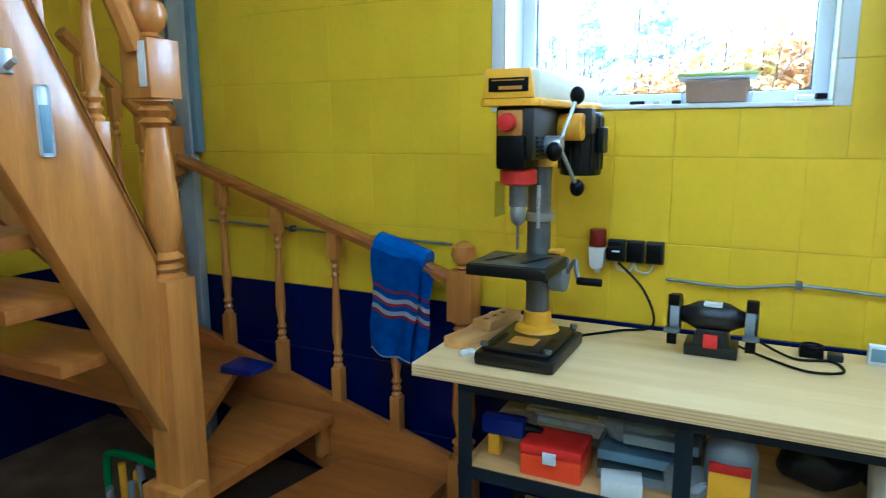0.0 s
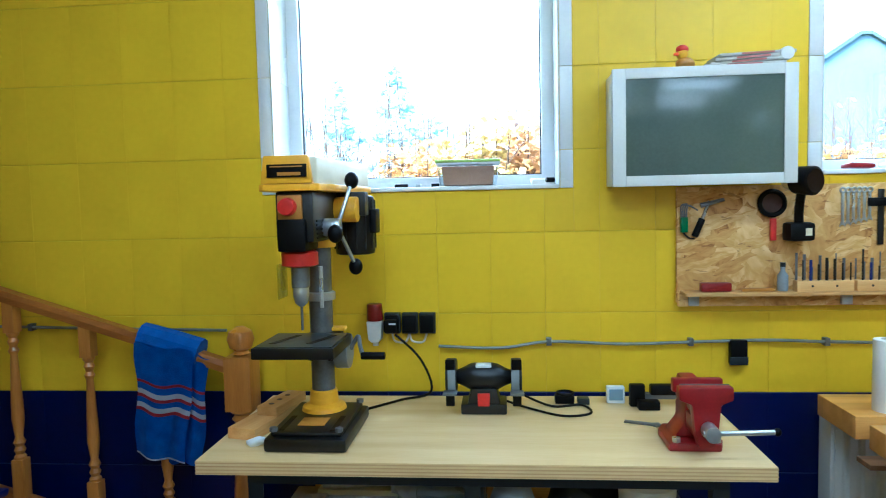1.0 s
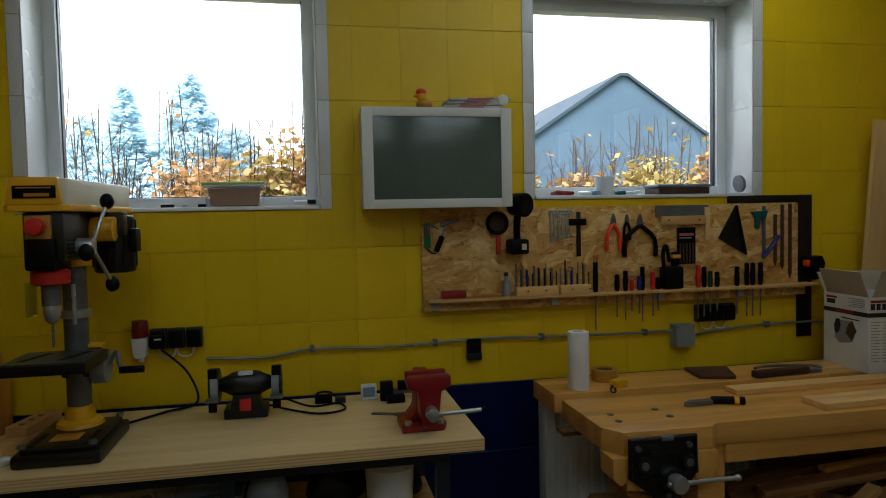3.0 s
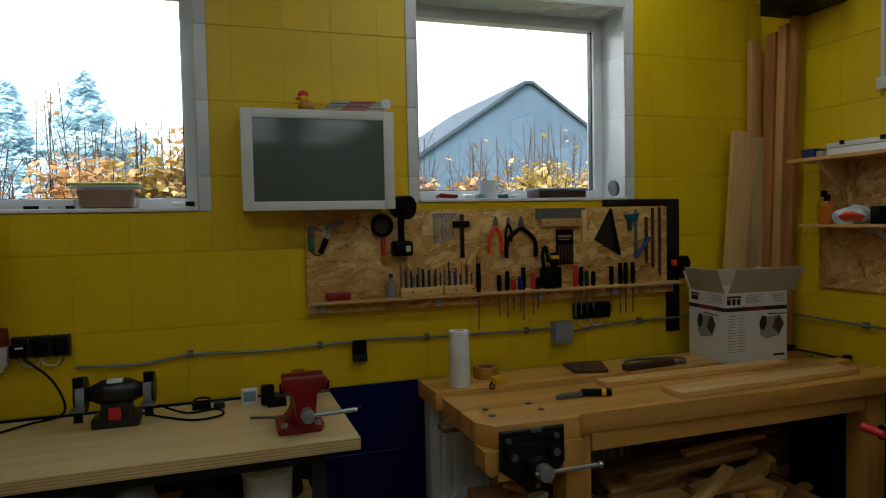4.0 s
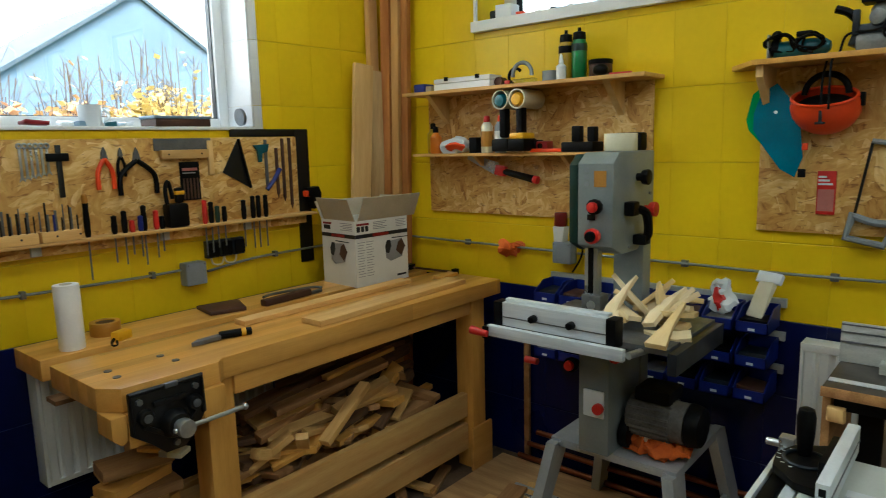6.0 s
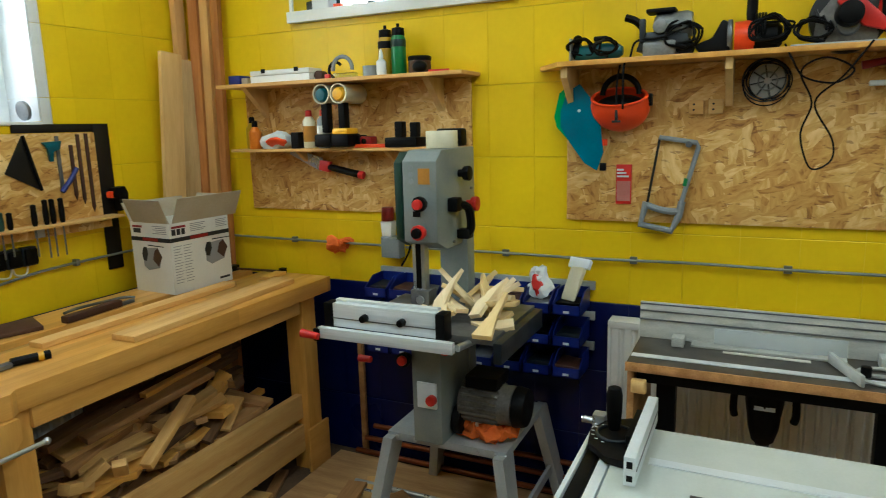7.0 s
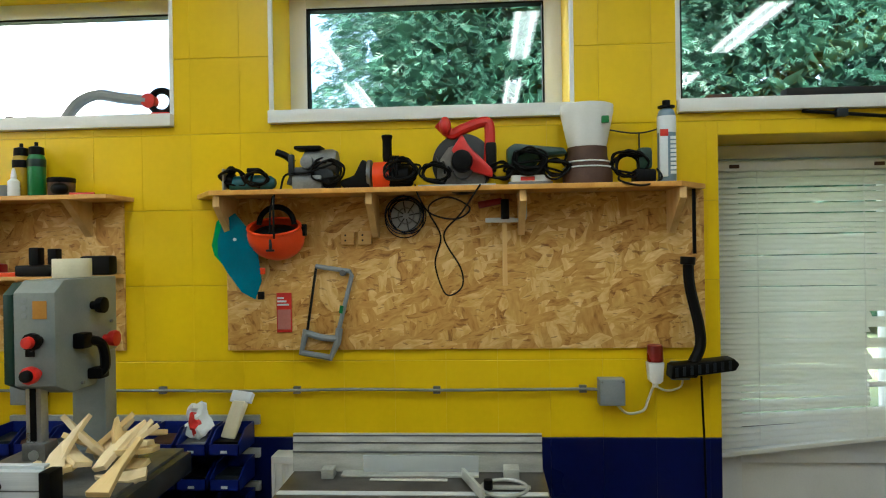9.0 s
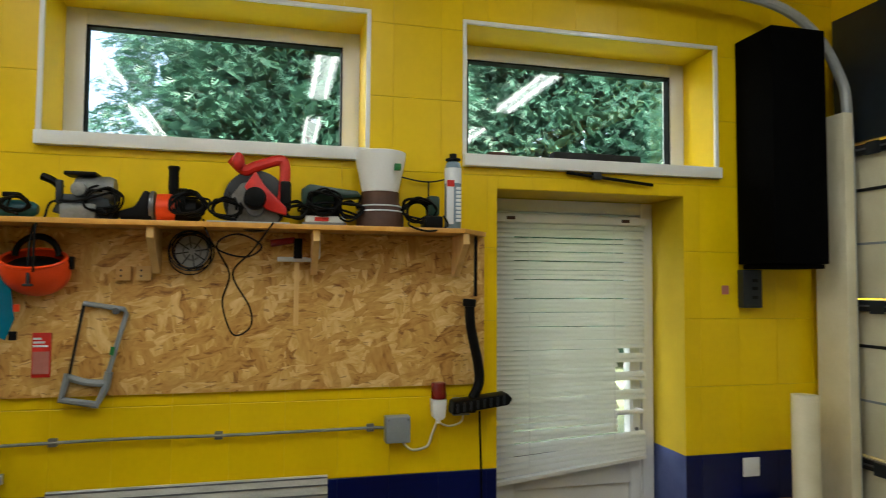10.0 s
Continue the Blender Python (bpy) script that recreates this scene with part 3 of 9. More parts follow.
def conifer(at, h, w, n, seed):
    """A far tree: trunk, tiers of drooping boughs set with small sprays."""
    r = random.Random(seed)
    t = thing("conifer", "tall conifer far behind the hedge, mist haze tinted into its pale colour", "tree", pose(*at), group="far conifers")
    part("trunk", cyl((0, 0, 0), (0, 0, h * 0.97), 0.16, 0.02, 8), haze_needles, t)
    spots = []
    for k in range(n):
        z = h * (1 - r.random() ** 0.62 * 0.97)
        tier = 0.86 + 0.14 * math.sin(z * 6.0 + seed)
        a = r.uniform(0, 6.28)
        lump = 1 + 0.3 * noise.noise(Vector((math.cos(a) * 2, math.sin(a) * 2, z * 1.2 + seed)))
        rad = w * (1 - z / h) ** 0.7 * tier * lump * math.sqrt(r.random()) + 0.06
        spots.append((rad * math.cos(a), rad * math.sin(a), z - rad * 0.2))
    leaf_part("crown", leaf_cloud(spots, 0.22, r), haze_needles, t)


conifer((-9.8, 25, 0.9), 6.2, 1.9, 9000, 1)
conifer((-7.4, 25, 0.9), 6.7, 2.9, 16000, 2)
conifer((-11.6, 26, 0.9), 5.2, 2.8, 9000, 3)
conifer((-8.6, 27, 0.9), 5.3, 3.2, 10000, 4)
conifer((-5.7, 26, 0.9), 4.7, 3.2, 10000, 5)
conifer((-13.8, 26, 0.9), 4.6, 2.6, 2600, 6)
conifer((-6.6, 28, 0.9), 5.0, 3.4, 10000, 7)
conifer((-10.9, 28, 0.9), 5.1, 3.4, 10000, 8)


def shrub(at, h, seed, mat, n_stem=7, n_leaf=90, leafy=0.7):
    """Upright bare whips; leaves cling to the lower part and thin out upward."""
    r = random.Random(seed)
    t = thing("shrub", "bare-stemmed autumn shrub with a few coloured leaves", "shrub", pose(*at), group="autumn hedge")
    bm, spots = bmesh.new(), []
    for k in range(n_stem):
        base = Vector((r.uniform(-0.2, 0.2), r.uniform(-0.15, 0.15), 0))
        top = base + Vector((r.uniform(-0.14, 0.14), r.uniform(-0.1, 0.1), h * r.uniform(0.5, 1.0)))
        mid = (base + top) / 2 + Vector((r.uniform(-0.05, 0.05), r.uniform(-0.05, 0.05), 0))
        tube([base, mid, top], 0.0042, 5, True, bm)
        for j in range(6):
            q = base.lerp(top, r.uniform(0.35, 0.95))
            s = r.choice((-1, 1))
            e = q + Vector((s * r.uniform(0.03, 0.15), r.uniform(-0.08, 0.08), r.uniform(0.08, 0.26)))
            tube([q, e], 0.0022, 4, False, bm)
            spots += [q.lerp(e, r.random()) + Vector((r.uniform(-0.03, 0.03), r.uniform(-0.03, 0.03), r.uniform(-0.03, 0.03))) for _ in range(2) if q.z < h * leafy or r.random() < 0.15]
        for j in range(n_leaf // n_stem):
            f = r.random() ** 0.8 * leafy
            spots.append(base.lerp(top, 0.2 + f) + Vector((r.uniform(-0.13, 0.13), r.uniform(-0.1, 0.1), r.uniform(-0.1, 0.08))))
    part("stems", bm, bark, t)
    leaf_part("leaves", leaf_cloud(spots, 0.06, r, 1.2), mat, t)


for k in range(34):
    x = -5.2 + k * 0.215 + rnd.uniform(-0.08, 0.08)
    left_end = x < -3.9
    tall = 1.85 if x < -2.2 else 1.6
    mat = (leaf_orange, leaf_yellow, leaf_red, leaf_orange)[k % 4] if x < -1 else (leaf_yellow, leaf_orange)[k % 3 == 0]
    shrub((x, 2.6 + rnd.uniform(-0.35, 0.5), 0.9), tall * rnd.uniform(0.8, 1.1), 40 + k, mat, 12, 300 if left_end else 1900, 0.36 if left_end else (0.60 if x < -2.2 else 0.55))


def thuja(at, h, w, n, seed):
    """Fan-shaped sprays on an uneven crown, closed behind by shaded inner boughs."""
    r = random.Random(seed)
    t = thing("thuja_tree", "dense dark green thuja tree close outside the windows", "tree", pose(*at), group="thuja row")
    part("trunk", cyl((0, 0, 0), (0, 0, h * 0.95), 0.06, 0.015, 10), bark, t)
    verts, faces = [], []

    def blade(c, d, side, wide):
        i = len(verts)
        verts.extend((c, c + d * 0.55 + side * wide, c + d, c + d * 0.55 - side * wide))
        faces.append((i, i + 1, i + 2, i + 3))

    for k in range(n):
        inner = k % 4 == 0
        z = h * (0.02 + 0.96 * r.random())
        a = r.uniform(0, 6.28)
        env = w * (1 - (z / h) ** 2.2) ** 0.6
        lump = 1 + 0.20 * noise.noise(Vector((math.cos(a) * 2.2, math.sin(a) * 2.2, z * 1.3 + seed))) + 0.13 * noise.noise(Vector((math.cos(a) * 6, math.sin(a) * 6, z * 4 + seed)))
        rad = env * lump * (r.uniform(0.45, 0.66) if inner else 0.80 + 0.20 * math.sqrt(r.random()))
        c = Vector((rad * math.cos(a), rad * math.sin(a), z))
        out = Vector((math.cos(a + r.uniform(-0.7, 0.7)), math.sin(a + r.uniform(-0.7, 0.7)), r.uniform(-0.55, 0.55))).normalized()
        side = out.cross(Vector((r.uniform(-1, 1), r.uniform(-1, 1), 0.6))).normalized()
        s = r.uniform(0.18, 0.26) if inner else r.uniform(0.08, 0.15)
        if inner:
            blade(c, out * s, side, s * 0.5)
            continue
        droop = Vector((0, 0, -0.25 * s))
        blade(c, out * s + droop, side, s * 0.06)
        for j in range(1, 4):
            f = 0.22 * j
            for sg in (-1, 1):
                blade(c + (out * s + droop) * f, (out * 0.75 + side * sg * 0.8).normalized() * s * (0.62 - 0.13 * j) + droop * 0.4, side.cross(out) * 0.3 + out * -0.5 * sg + side * 0.5, s * 0.045)
    me = bpy.data.meshes.new("crown")
    me.from_pydata(verts, [], faces)
    leaf_part("crown", me, thuja_leaf, t)


thuja((4.0, -3.3, 0.9), 6.2, 1.85, 56000, 11)
thuja((4.2, -6.1, 0.9), 6.6, 1.95, 56000, 12)
thuja((4.6, -8.4, 0.9), 6.0, 1.8, 5000, 13)
thuja((5.8, -4.9, 0.9), 7.0, 2.1, 8000, 14)

# ---------- ceiling lamps ----------
tubes_white = bpy.data.materials.new("tube_glow")
tubes_white.use_nodes = True
tb = tubes_white.node_tree.nodes["Principled BSDF"]
tb.inputs["Emission Color"].default_value, tb.inputs["Emission Strength"].default_value = (1, 0.98, 0.93, 1), 2
# The added corner lamp gets the same housing as the others.
for lx, ly in LAMP_SPOTS:
    lt = thing("ceiling_light", "white ceiling light with fluorescent tubes, the one nearest the corner added", "lamp", pose(lx, ly, 3.2), group="ceiling lights")
    part("housing", box(-0.62, 0.62, -0.11, 0.11, -0.085, 0, 0.008), white_paint, lt)
    for dy in (-0.05, 0.05):
        part("tube", cyl((-0.57, dy, -0.099), (0.57, dy, -0.099), 0.013, None, 10), tubes_white, lt, "glowing fluorescent tube")

# ---------- drill bench ----------
bench = thing("workbench", "plywood-topped metal workbench against the yellow wall", "workbench", pose(0, 0, 0))
BT = 0.92
part("worktop", box(-3.89, -2.345, -0.752, -0.12, 0.8805, BT, 0.002), ply, bench)
bm = bmesh.new()
for k in range(4):
    box(-3.8903, -2.3447, -0.7523, -0.1197, 0.8835 + 0.0095 * k, 0.8875 + 0.0095 * k, 0, bm)
part("worktop_edge", bm, ply_edge, bench, "layered plywood edge")
for lx in (-3.74, -3.13, -2.47):
    for ly in (-0.70, -0.2):
        bm = box(lx - 0.022, lx + 0.022, ly - 0.003, ly, 0, 0.88, 0.001)
        box(lx - 0.022, lx - 0.019, ly, ly + 0.04, 0, 0.88, 0, bm)
        part("leg", bm, dark_grey, bench)
for ly in (-0.705, -0.2):
    part("rail", box(-3.76, -2.45, ly - 0.004, ly, 0.84, 0.88), dark_grey, bench)
part("shelf_edge", box(-3.76, -3.11, -0.712, -0.706, 0.57, 0.61), dark_grey, bench)
part("shelf", box(-3.76, -2.45, -0.70, -0.14, 0.585, 0.6, 0.002), raw_x, bench)
part("lower_shelf", box(-3.76, -2.45, -0.70, -0.14, 0.2, 0.215, 0.002), raw_x, bench)

# ---------- joiner's bench ----------
WB = 0.937
wb = thing("joiners_bench", "heavy beech joiner's bench with a front vise and tool tray", "workbench", pose(0, 0, 0))
part("top", prism([(-1.975, -0.465), (-1.975, -0.80), (-1.93, -0.865), (-1.63, -0.875), (-1.60, -0.85), (-0.085, -0.872), (-0.085, -0.465)], "xy", 0.865, WB, 0.004), bench_x, wb)
part("back_plank", box(-1.975, -0.085, -0.39, -0.145, 0.865, WB, 0.004), bench_x, wb)
# Dark wood stands in for the shade down in the tray.
part("tray_floor", box(-1.97, -0.09, -0.466, -0.389, 0.80, 0.815), dark_shade_scrap, wb, "tray bottom with the recess shade in its dark colour")
part("apron", box(-1.56, -0.3, -0.845, -0.80, 0.80, 0.864, 0.003), oak, wb)
part("vise_cheek", prism([(-1.975, 0.864), (-1.93, 0.864), (-1.93, 0.785), (-1.95, 0.775), (-1.975, 0.80)], "xz", -0.885, -0.79, 0.005), oak_z, wb)
part("vise_jaw", box(-1.929, -1.70, -0.885, -0.80, 0.76, 0.864, 0.004), oak, wb)
part("vise_cheek", prism([(-1.699, 0.864), (-1.62, 0.864), (-1.62, 0.80), (-1.65, 0.765), (-1.699, 0.765)], "xz", -0.888, -0.79, 0.005), oak_z, wb)
for lx in (-1.605, -0.215):
    part("leg", box(lx - 0.05, lx + 0.05, -0.83, -0.73, 0.0, 0.864, 0.006), oak_z, wb)
    part("leg", box(lx - 0.05, lx + 0.05, -0.26, -0.17, 0.0, 0.864, 0.006), oak_z, wb)
    part("foot_rail", box(lx - 0.045, lx + 0.045, -0.73, -0.26, 0.1, 0.2, 0.004), oak, wb)
part("foot_block", box(-0.29, -0.13, -0.845, -0.83, 0.0, 0.22, 0.004), oak, wb)
part("rail", box(-1.55, -0.27, -0.80, -0.765, 0.27, 0.39, 0.004), raw_x, wb)
part("rail", box(-1.55, -0.27, -0.80, -0.765, 0.10, 0.235, 0.004), raw_x, wb)
part("rail", box(-1.55, -0.27, -0.24, -0.2, 0.10, 0.24, 0.004), raw_x, wb)
part("shelf", box(-1.62, -0.2, -0.76, -0.25, 0.2, 0.22), raw_x, wb)
for hx, hy in ((-1.886, -0.68), (-1.893, -0.757), (-1.713, -0.665), (-1.705, -0.75)):
    bm = cyl((hx, hy, WB - 0.004), (hx, hy, WB + 0.003), 0.012, None, 14)
    part("dog_plug", bm, dull_steel, wb, "steel dog-hole ring")
fv = part("vise", prism([(-1.928, 0.925), (-1.70, 0.925), (-1.70, 0.80), (-1.735, 0.75), (-1.77, 0.715), (-1.83, 0.715), (-1.87, 0.755), (-1.928, 0.80)], "xz", -0.897, -0.886, 0.004), black_metal, wb, "black cast-iron vise plate")
part("rim", tube([(-1.924, -0.898, 0.805), (-1.924, -0.898, 0.921), (-1.704, -0.898, 0.921), (-1.704, -0.898, 0.805)], 0.008, 8, False), black_metal, fv)
part("boss", cyl((-1.80, -0.897, 0.80), (-1.80, -0.93, 0.80), 0.047, 0.034, 24, 0.004), black_metal, fv)
for bx in (-1.885, -1.735):
    part("guide", cyl((bx, -0.897, 0.845), (bx, -0.916, 0.845), 0.026, 0.022, 18, 0.003), black_metal, fv)
    part("guide_rod", cyl((bx, -0.916, 0.845), (bx, -0.921, 0.845), 0.013, None, 14, 0.002), dull_steel, fv)
part("rib", box(-1.86, -1.76, -0.908, -0.897, 0.868, 0.884, 0.003), black_metal, fv)
part("rib", prism([(-1.90, 0.815), (-1.84, 0.775), (-1.832, 0.785), (-1.892, 0.828)], "xz", -0.907, -0.897, 0.002), black_metal, fv)
part("rib", prism([(-1.72, 0.815), (-1.76, 0.775), (-1.768, 0.785), (-1.728, 0.828)], "xz", -0.907, -0.897, 0.002), black_metal, fv)
part("release_lever", box(-1.825, -1.785, -0.912, -0.897, 0.915, 0.93, 0.003), dull_steel, fv)
part("screw", cyl((-1.80, -0.93, 0.80), (-1.80, -0.965, 0.80), 0.021, None, 18, 0.003), steel, fv)
part("screw_head", cyl((-1.80, -0.942, 0.80), (-1.80, -0.978, 0.80), 0.027, None, 18, 0.005), steel, fv)
part("handle", cyl((-1.835, -0.96, 0.80), (-1.60, -0.96, 0.80), 0.007, None, 12), steel, fv)
part("handle_end", ball((-1.60, -0.96, 0.80), 0.011, (1, 1, 1), 12), steel, fv)
for bx, bz in ((-1.90, 0.895), (-1.728, 0.895), (-1.80, 0.74)):
    part("bolt", cyl((bx, -0.896, bz), (bx, -0.908, bz), 0.010, None, 6), dull_steel, fv)

# ---------- strand board with tools ----------
tb1 = thing("tool_board", "strand-board tool panel with a narrow pine ledge", "tool board", pose(0, 0, 0))
part("panel", box(-2.41, -0.62, -0.02, -0.004, 1.235, 1.652, 0.001), osb, tb1)
part("ledge", box(-2.40, -0.575, -0.105, -0.021, 1.268, 1.28, 0.002), raw_x, tb1)
part("ledge_edge", box(-2.41, -0.60, -0.045, -0.021, 1.225, 1.267, 0.002), osb, tb1)
for bx in (-2.36, -1.84, -1.35, -0.95):
    part("bracket", box(bx - 0.018, bx + 0.018, -0.06, -0.046, 1.23, 1.266, 0.002), galv, tb1)
fs = thing("steel_square", "large dark steel square framing the tool panel", "tool", pose(0, 0, 0))
part("blade", box(-0.617, -0.538, -0.012, -0.005, 1.02, 1.69, 0.001), black_metal, fs)
part("arm", box(-0.98, -0.617, -0.012, -0.005, 1.655, 1.69, 0.001), black_metal, fs)

# ---------- strand boards and shelves on the east wall ----------
sb1 = thing("wall_shelf", "strand-board panel with two plywood shelves on brackets", "shelf", pose(0, 0, 0))
part("panel", box(-0.014, -0.002, -1.60, -0.372, 1.247, 1.838, 0.001), osb, sb1)
part("shelf_board", box(-0.20, -0.002, -1.64, -0.36, 1.839, 1.855, 0.001), raw_y, sb1)
part("shelf_board", box(-0.145, -0.015, -1.60, -0.37, 1.537, 1.551, 0.001), raw_y, sb1)
for y in (-0.5, -1.46):
    part("bracket", prism([(-0.17, 1.838), (-0.015, 1.838), (-0.015, 1.70)], "xz", y - 0.015, y + 0.015), raw, sb1)
    part("bracket", prism([(-0.12, 1.536), (-0.015, 1.536), (-0.015, 1.46)], "xz", y - 0.02 + (y + 0.98) * -0.5, y + (y + 0.98) * -0.5), raw, sb1)

sb2 = thing("wall_shelf", "long strand-board panel with one plywood shelf above it", "shelf", pose(0, 0, 0))
part("panel", box(-0.014, -0.002, -3.858, -2.018, 1.245, 1.839, 0.001), osb, sb2)
part("shelf_board", prism([(-0.002, -3.85), (-0.002, -1.91), (-0.03, -1.91), (-0.21, -2.03), (-0.21, -3.72), (-0.06, -3.85)], "xy", 1.84, 1.858, 0.001), oak, sb2)
for y in (-2.05, -2.615, -3.171, -3.731):
    part("bracket", prism([(-0.19, 1.839), (-0.19, 1.80), (-0.05, 1.68), (-0.015, 1.68), (-0.015, 1.839)], "xz", y - 0.012, y + 0.012), raw, sb2)


# ---------- radiators ----------
def radiator(label, at, width, height):
    r = thing("radiator", label, "radiator", at, group="radiators")
    bm = bmesh.new()
    pts = [(0, 0)]
    n = int(width / 0.05)
    st = width / n
    for k in range(n):
        x = k * st
        pts += [(x + 0.10 * st, 0.0), (x + 0.25 * st, -0.012), (x + 0.75 * st, -0.012), (x + 0.90 * st, 0.0)]
    pts.append((width, 0))
    prism(pts + [(width, 0.012), (0, 0.012)], "xy", 0.02, height - 0.03, 0, bm)
    part("panel", bm, white_paint, r)
    part("top_grille", box(0, width, -0.012, 0.075, height - 0.03, height, 0.004), white_paint, r)
    part("side_cover", box(-0.004, 0.008, -0.012, 0.075, 0, height, 0.003), white_paint, r)
    part("side_cover", box(width - 0.008, width + 0.004, -0.012, 0.075, 0, height, 0.003), white_paint, r)
    part("back_panel", box(0.01, width - 0.01, 0.055, 0.068, 0.02, height - 0.03), white_paint, r)
    part("bottom_bar", box(0, width, -0.01, 0.012, 0, 0.02, 0.004), white_paint, r)


radiator("white ribbed panel radiator behind the joiner's bench", pose(-1.905, -0.09, 0.37), 1.0, 0.455)
radiator("white ribbed panel radiator behind the router table", pose(-0.09, -2.215, 0.38, 0, 0, -90), 1.0, 0.475)

# ---------- wall cabinet ----------
cab = thing("wall_cabinet", "white wall cabinet with a dark frosted glass door", "cabinet", pose(0, 0, 0))
part("body", box(-2.655, -2.07, -0.155, -0.004, 1.66, 2.043, 0.003), white_paint, cab)
dr = part("door", box(-2.66, -2.063, -0.178, -0.157, 1.655, 2.047, 0.003), frost, cab, "dark frosted glass door")
bm = box(-2.66, -2.617, -0.182, -0.156, 1.655, 2.047, 0.002)
box(-2.106, -2.063, -0.182, -0.156, 1.655, 2.047, 0.002, bm)
box(-2.617, -2.106, -0.182, -0.156, 1.655, 1.69, 0.002, bm)
box(-2.617, -2.106, -0.182, -0.156, 2.012, 2.047, 0.002, bm)
part("door_frame", bm, white_paint, dr, "white door frame")

# ---------- staircase ----------
st = thing("staircase", "varnished pine winding staircase with turned balusters", "staircase", pose(0, 0, 0))


def turned(z0, z1, r, foot, head):
    """Square-ended turned post profile between z0 and z1, as (radius, height) pairs."""
    a, b = z0 + foot, z1 - head
    d = b - a
    prof = [(r * 0.95, a), (r * 0.95, a + 0.01), (r * 0.62, a + 0.02), (r * 0.9, a + 0.035), (r * 0.62, a + 0.05), (r * 0.95, a + 0.065), (r * 0.6, a + 0.085)]
    prof += [(r * 0.98, a + d * 0.32), (r * 0.88, a + d * 0.48), (r * 0.62, b - 0.12), (r * 0.55, b - 0.085), (r * 0.85, b - 0.07), (r * 0.55, b - 0.055), (r * 0.85, b - 0.035), (r * 0.6, b - 0.02), (r * 0.95, b - 0.008), (r * 0.95, b)]
    return prof


def post(name, x, y, z0, z1, r, foot, head, parent):
    bm = lathe(turned(z0, z1, r, foot, head), (x, y, 0), n=16)
    box(x - r, x + r, y - r, y + r, z0, z0 + foot, 0.003, bm)
    box(x - r, x + r, y - r, y + r, z1 - head, z1, 0.003, bm)
    return part(name, bm, pine, parent)


# outer string and hand rail along the wall
SY = -0.12
strz = lambda x: 0.303 + (x + 4.082) * (0.673 - 0.303) / (-5.418 + 4.082)
part("outer_string", prism([(-4.06, strz(-4.06)), (-5.5, strz(-5.5)), (-5.5, strz(-5.5) - 0.30), (-4.4, 0.0), (-4.06, 0.0)], "xz", SY - 0.02, SY + 0.02, 0.004), pine_x_shade, st)
railz = lambda x: 1.02 + (x + 4.03) * (1.47 - 1.02) / (-5.45 + 4.03)
bm = bmesh.new()
sec = [(-0.028, -0.02), (0.028, -0.02), (0.032, 0.005), (0.022, 0.024), (-0.022, 0.024), (-0.032, 0.005)]
ends = [[bm.verts.new((x, SY + u, railz(x) + v)) for u, v in sec] for x in (-4.05, -4.72, -5.46)]
for a, b in zip(ends, ends[1:]):
    for k in range(6):
        bm.faces.new((a[k], a[(k + 1) % 6], b[(k + 1) % 6], b[k]))
bm.faces.new(ends[0])
bm.faces.new(ends[-1][::-1])
part("hand_rail", bm, pine_x_shade, st)
for x in (-4.31, -4.60, -4.90, -5.21):
    post("baluster", x, SY, strz(x) - 0.01, railz(x) - 0.015, 0.023, 0.15, 0.12, st)
nw = post("newel", -4.005, SY, 0.0, 1.07, 0.05, 0.30, 0.20, st)
part("knob", lathe([(0.02, 1.07), (0.035, 1.078), (0.022, 1.088), (0.04, 1.10), (0.05, 1.13), (0.042, 1.16), (0.015, 1.178)], (-4.005, SY, 0)), pine, nw)
nw = post("newel", -5.5, SY - 0.02, 0.0, 1.62, 0.05, 0.75, 0.22, st)
part("knob", lathe([(0.02, 1.62), (0.035, 1.628), (0.022, 1.638), (0.04, 1.65), (0.05, 1.68), (0.042, 1.71), (0.015, 1.728)], (-5.5, SY - 0.02, 0)), pine, nw)
# rail going on round the corner
tube([(-5.5, SY - 0.03, 1.56), (-5.5, -0.62, 1.98)], 0.028, 8, False, bm := bmesh.new())
part("hand_rail", bm, pine, st)
for k in range(3):
    y = -0.28 - 0.13 * k
    zr = 1.56 + (-(y) - 0.15) / 0.47 * 0.42
    post("baluster", -5.5, y, 0.75 + 0.1 * k, zr - 0.015, 0.022, 0.15, 0.12, st)
part("outer_string", prism([(-0.14, 0.75), (-1.0, 1.75), (-1.0, 1.35), (-0.14, 0.38)], "yz", -5.52, -5.48, 0.004), pine, st)
# inner newel with its string
IX, IY = -4.665, -0.93
nw = thing_post = post("newel", IX, IY, 0.0, 1.86, 0.058, 1.14, 0.17, st)
part("knob", lathe([(0.025, 1.86), (0.04, 1.868), (0.026, 1.88), (0.046, 1.895), (0.058, 1.93), (0.048, 1.965), (0.015, 1.985)], (IX, IY, 0)), pine, nw)
part("white_tag", box(IX + 0.02, IX + 0.05, IY - 0.064, IY - 0.0585, 1.72, 1.85, 0.004), white_paint, nw, "white plastic plate")
part("inner_string", prism([(-0.985, 0.64), (-0.985, 1.20), (-1.55, 2.47), (-1.95, 3.18), (-2.12, 3.0), (-1.40, 1.50)], "yz", IX - 0.05, IX + 0.02, 0.004), pine, st)
part("string_edge", prism([(-0.985, 1.202), (-0.985, 1.235), (-1.562, 2.497), (-1.965, 3.215), (-1.952, 3.184), (-1.552, 2.474)], "yz", IX - 0.06, IX + 0.03, 0.003), pine, st)
part("hand_rail", tube([(IX, IY - 0.05, 1.83), (IX, -1.55, 3.1)], 0.03, 8, False), pine, st)
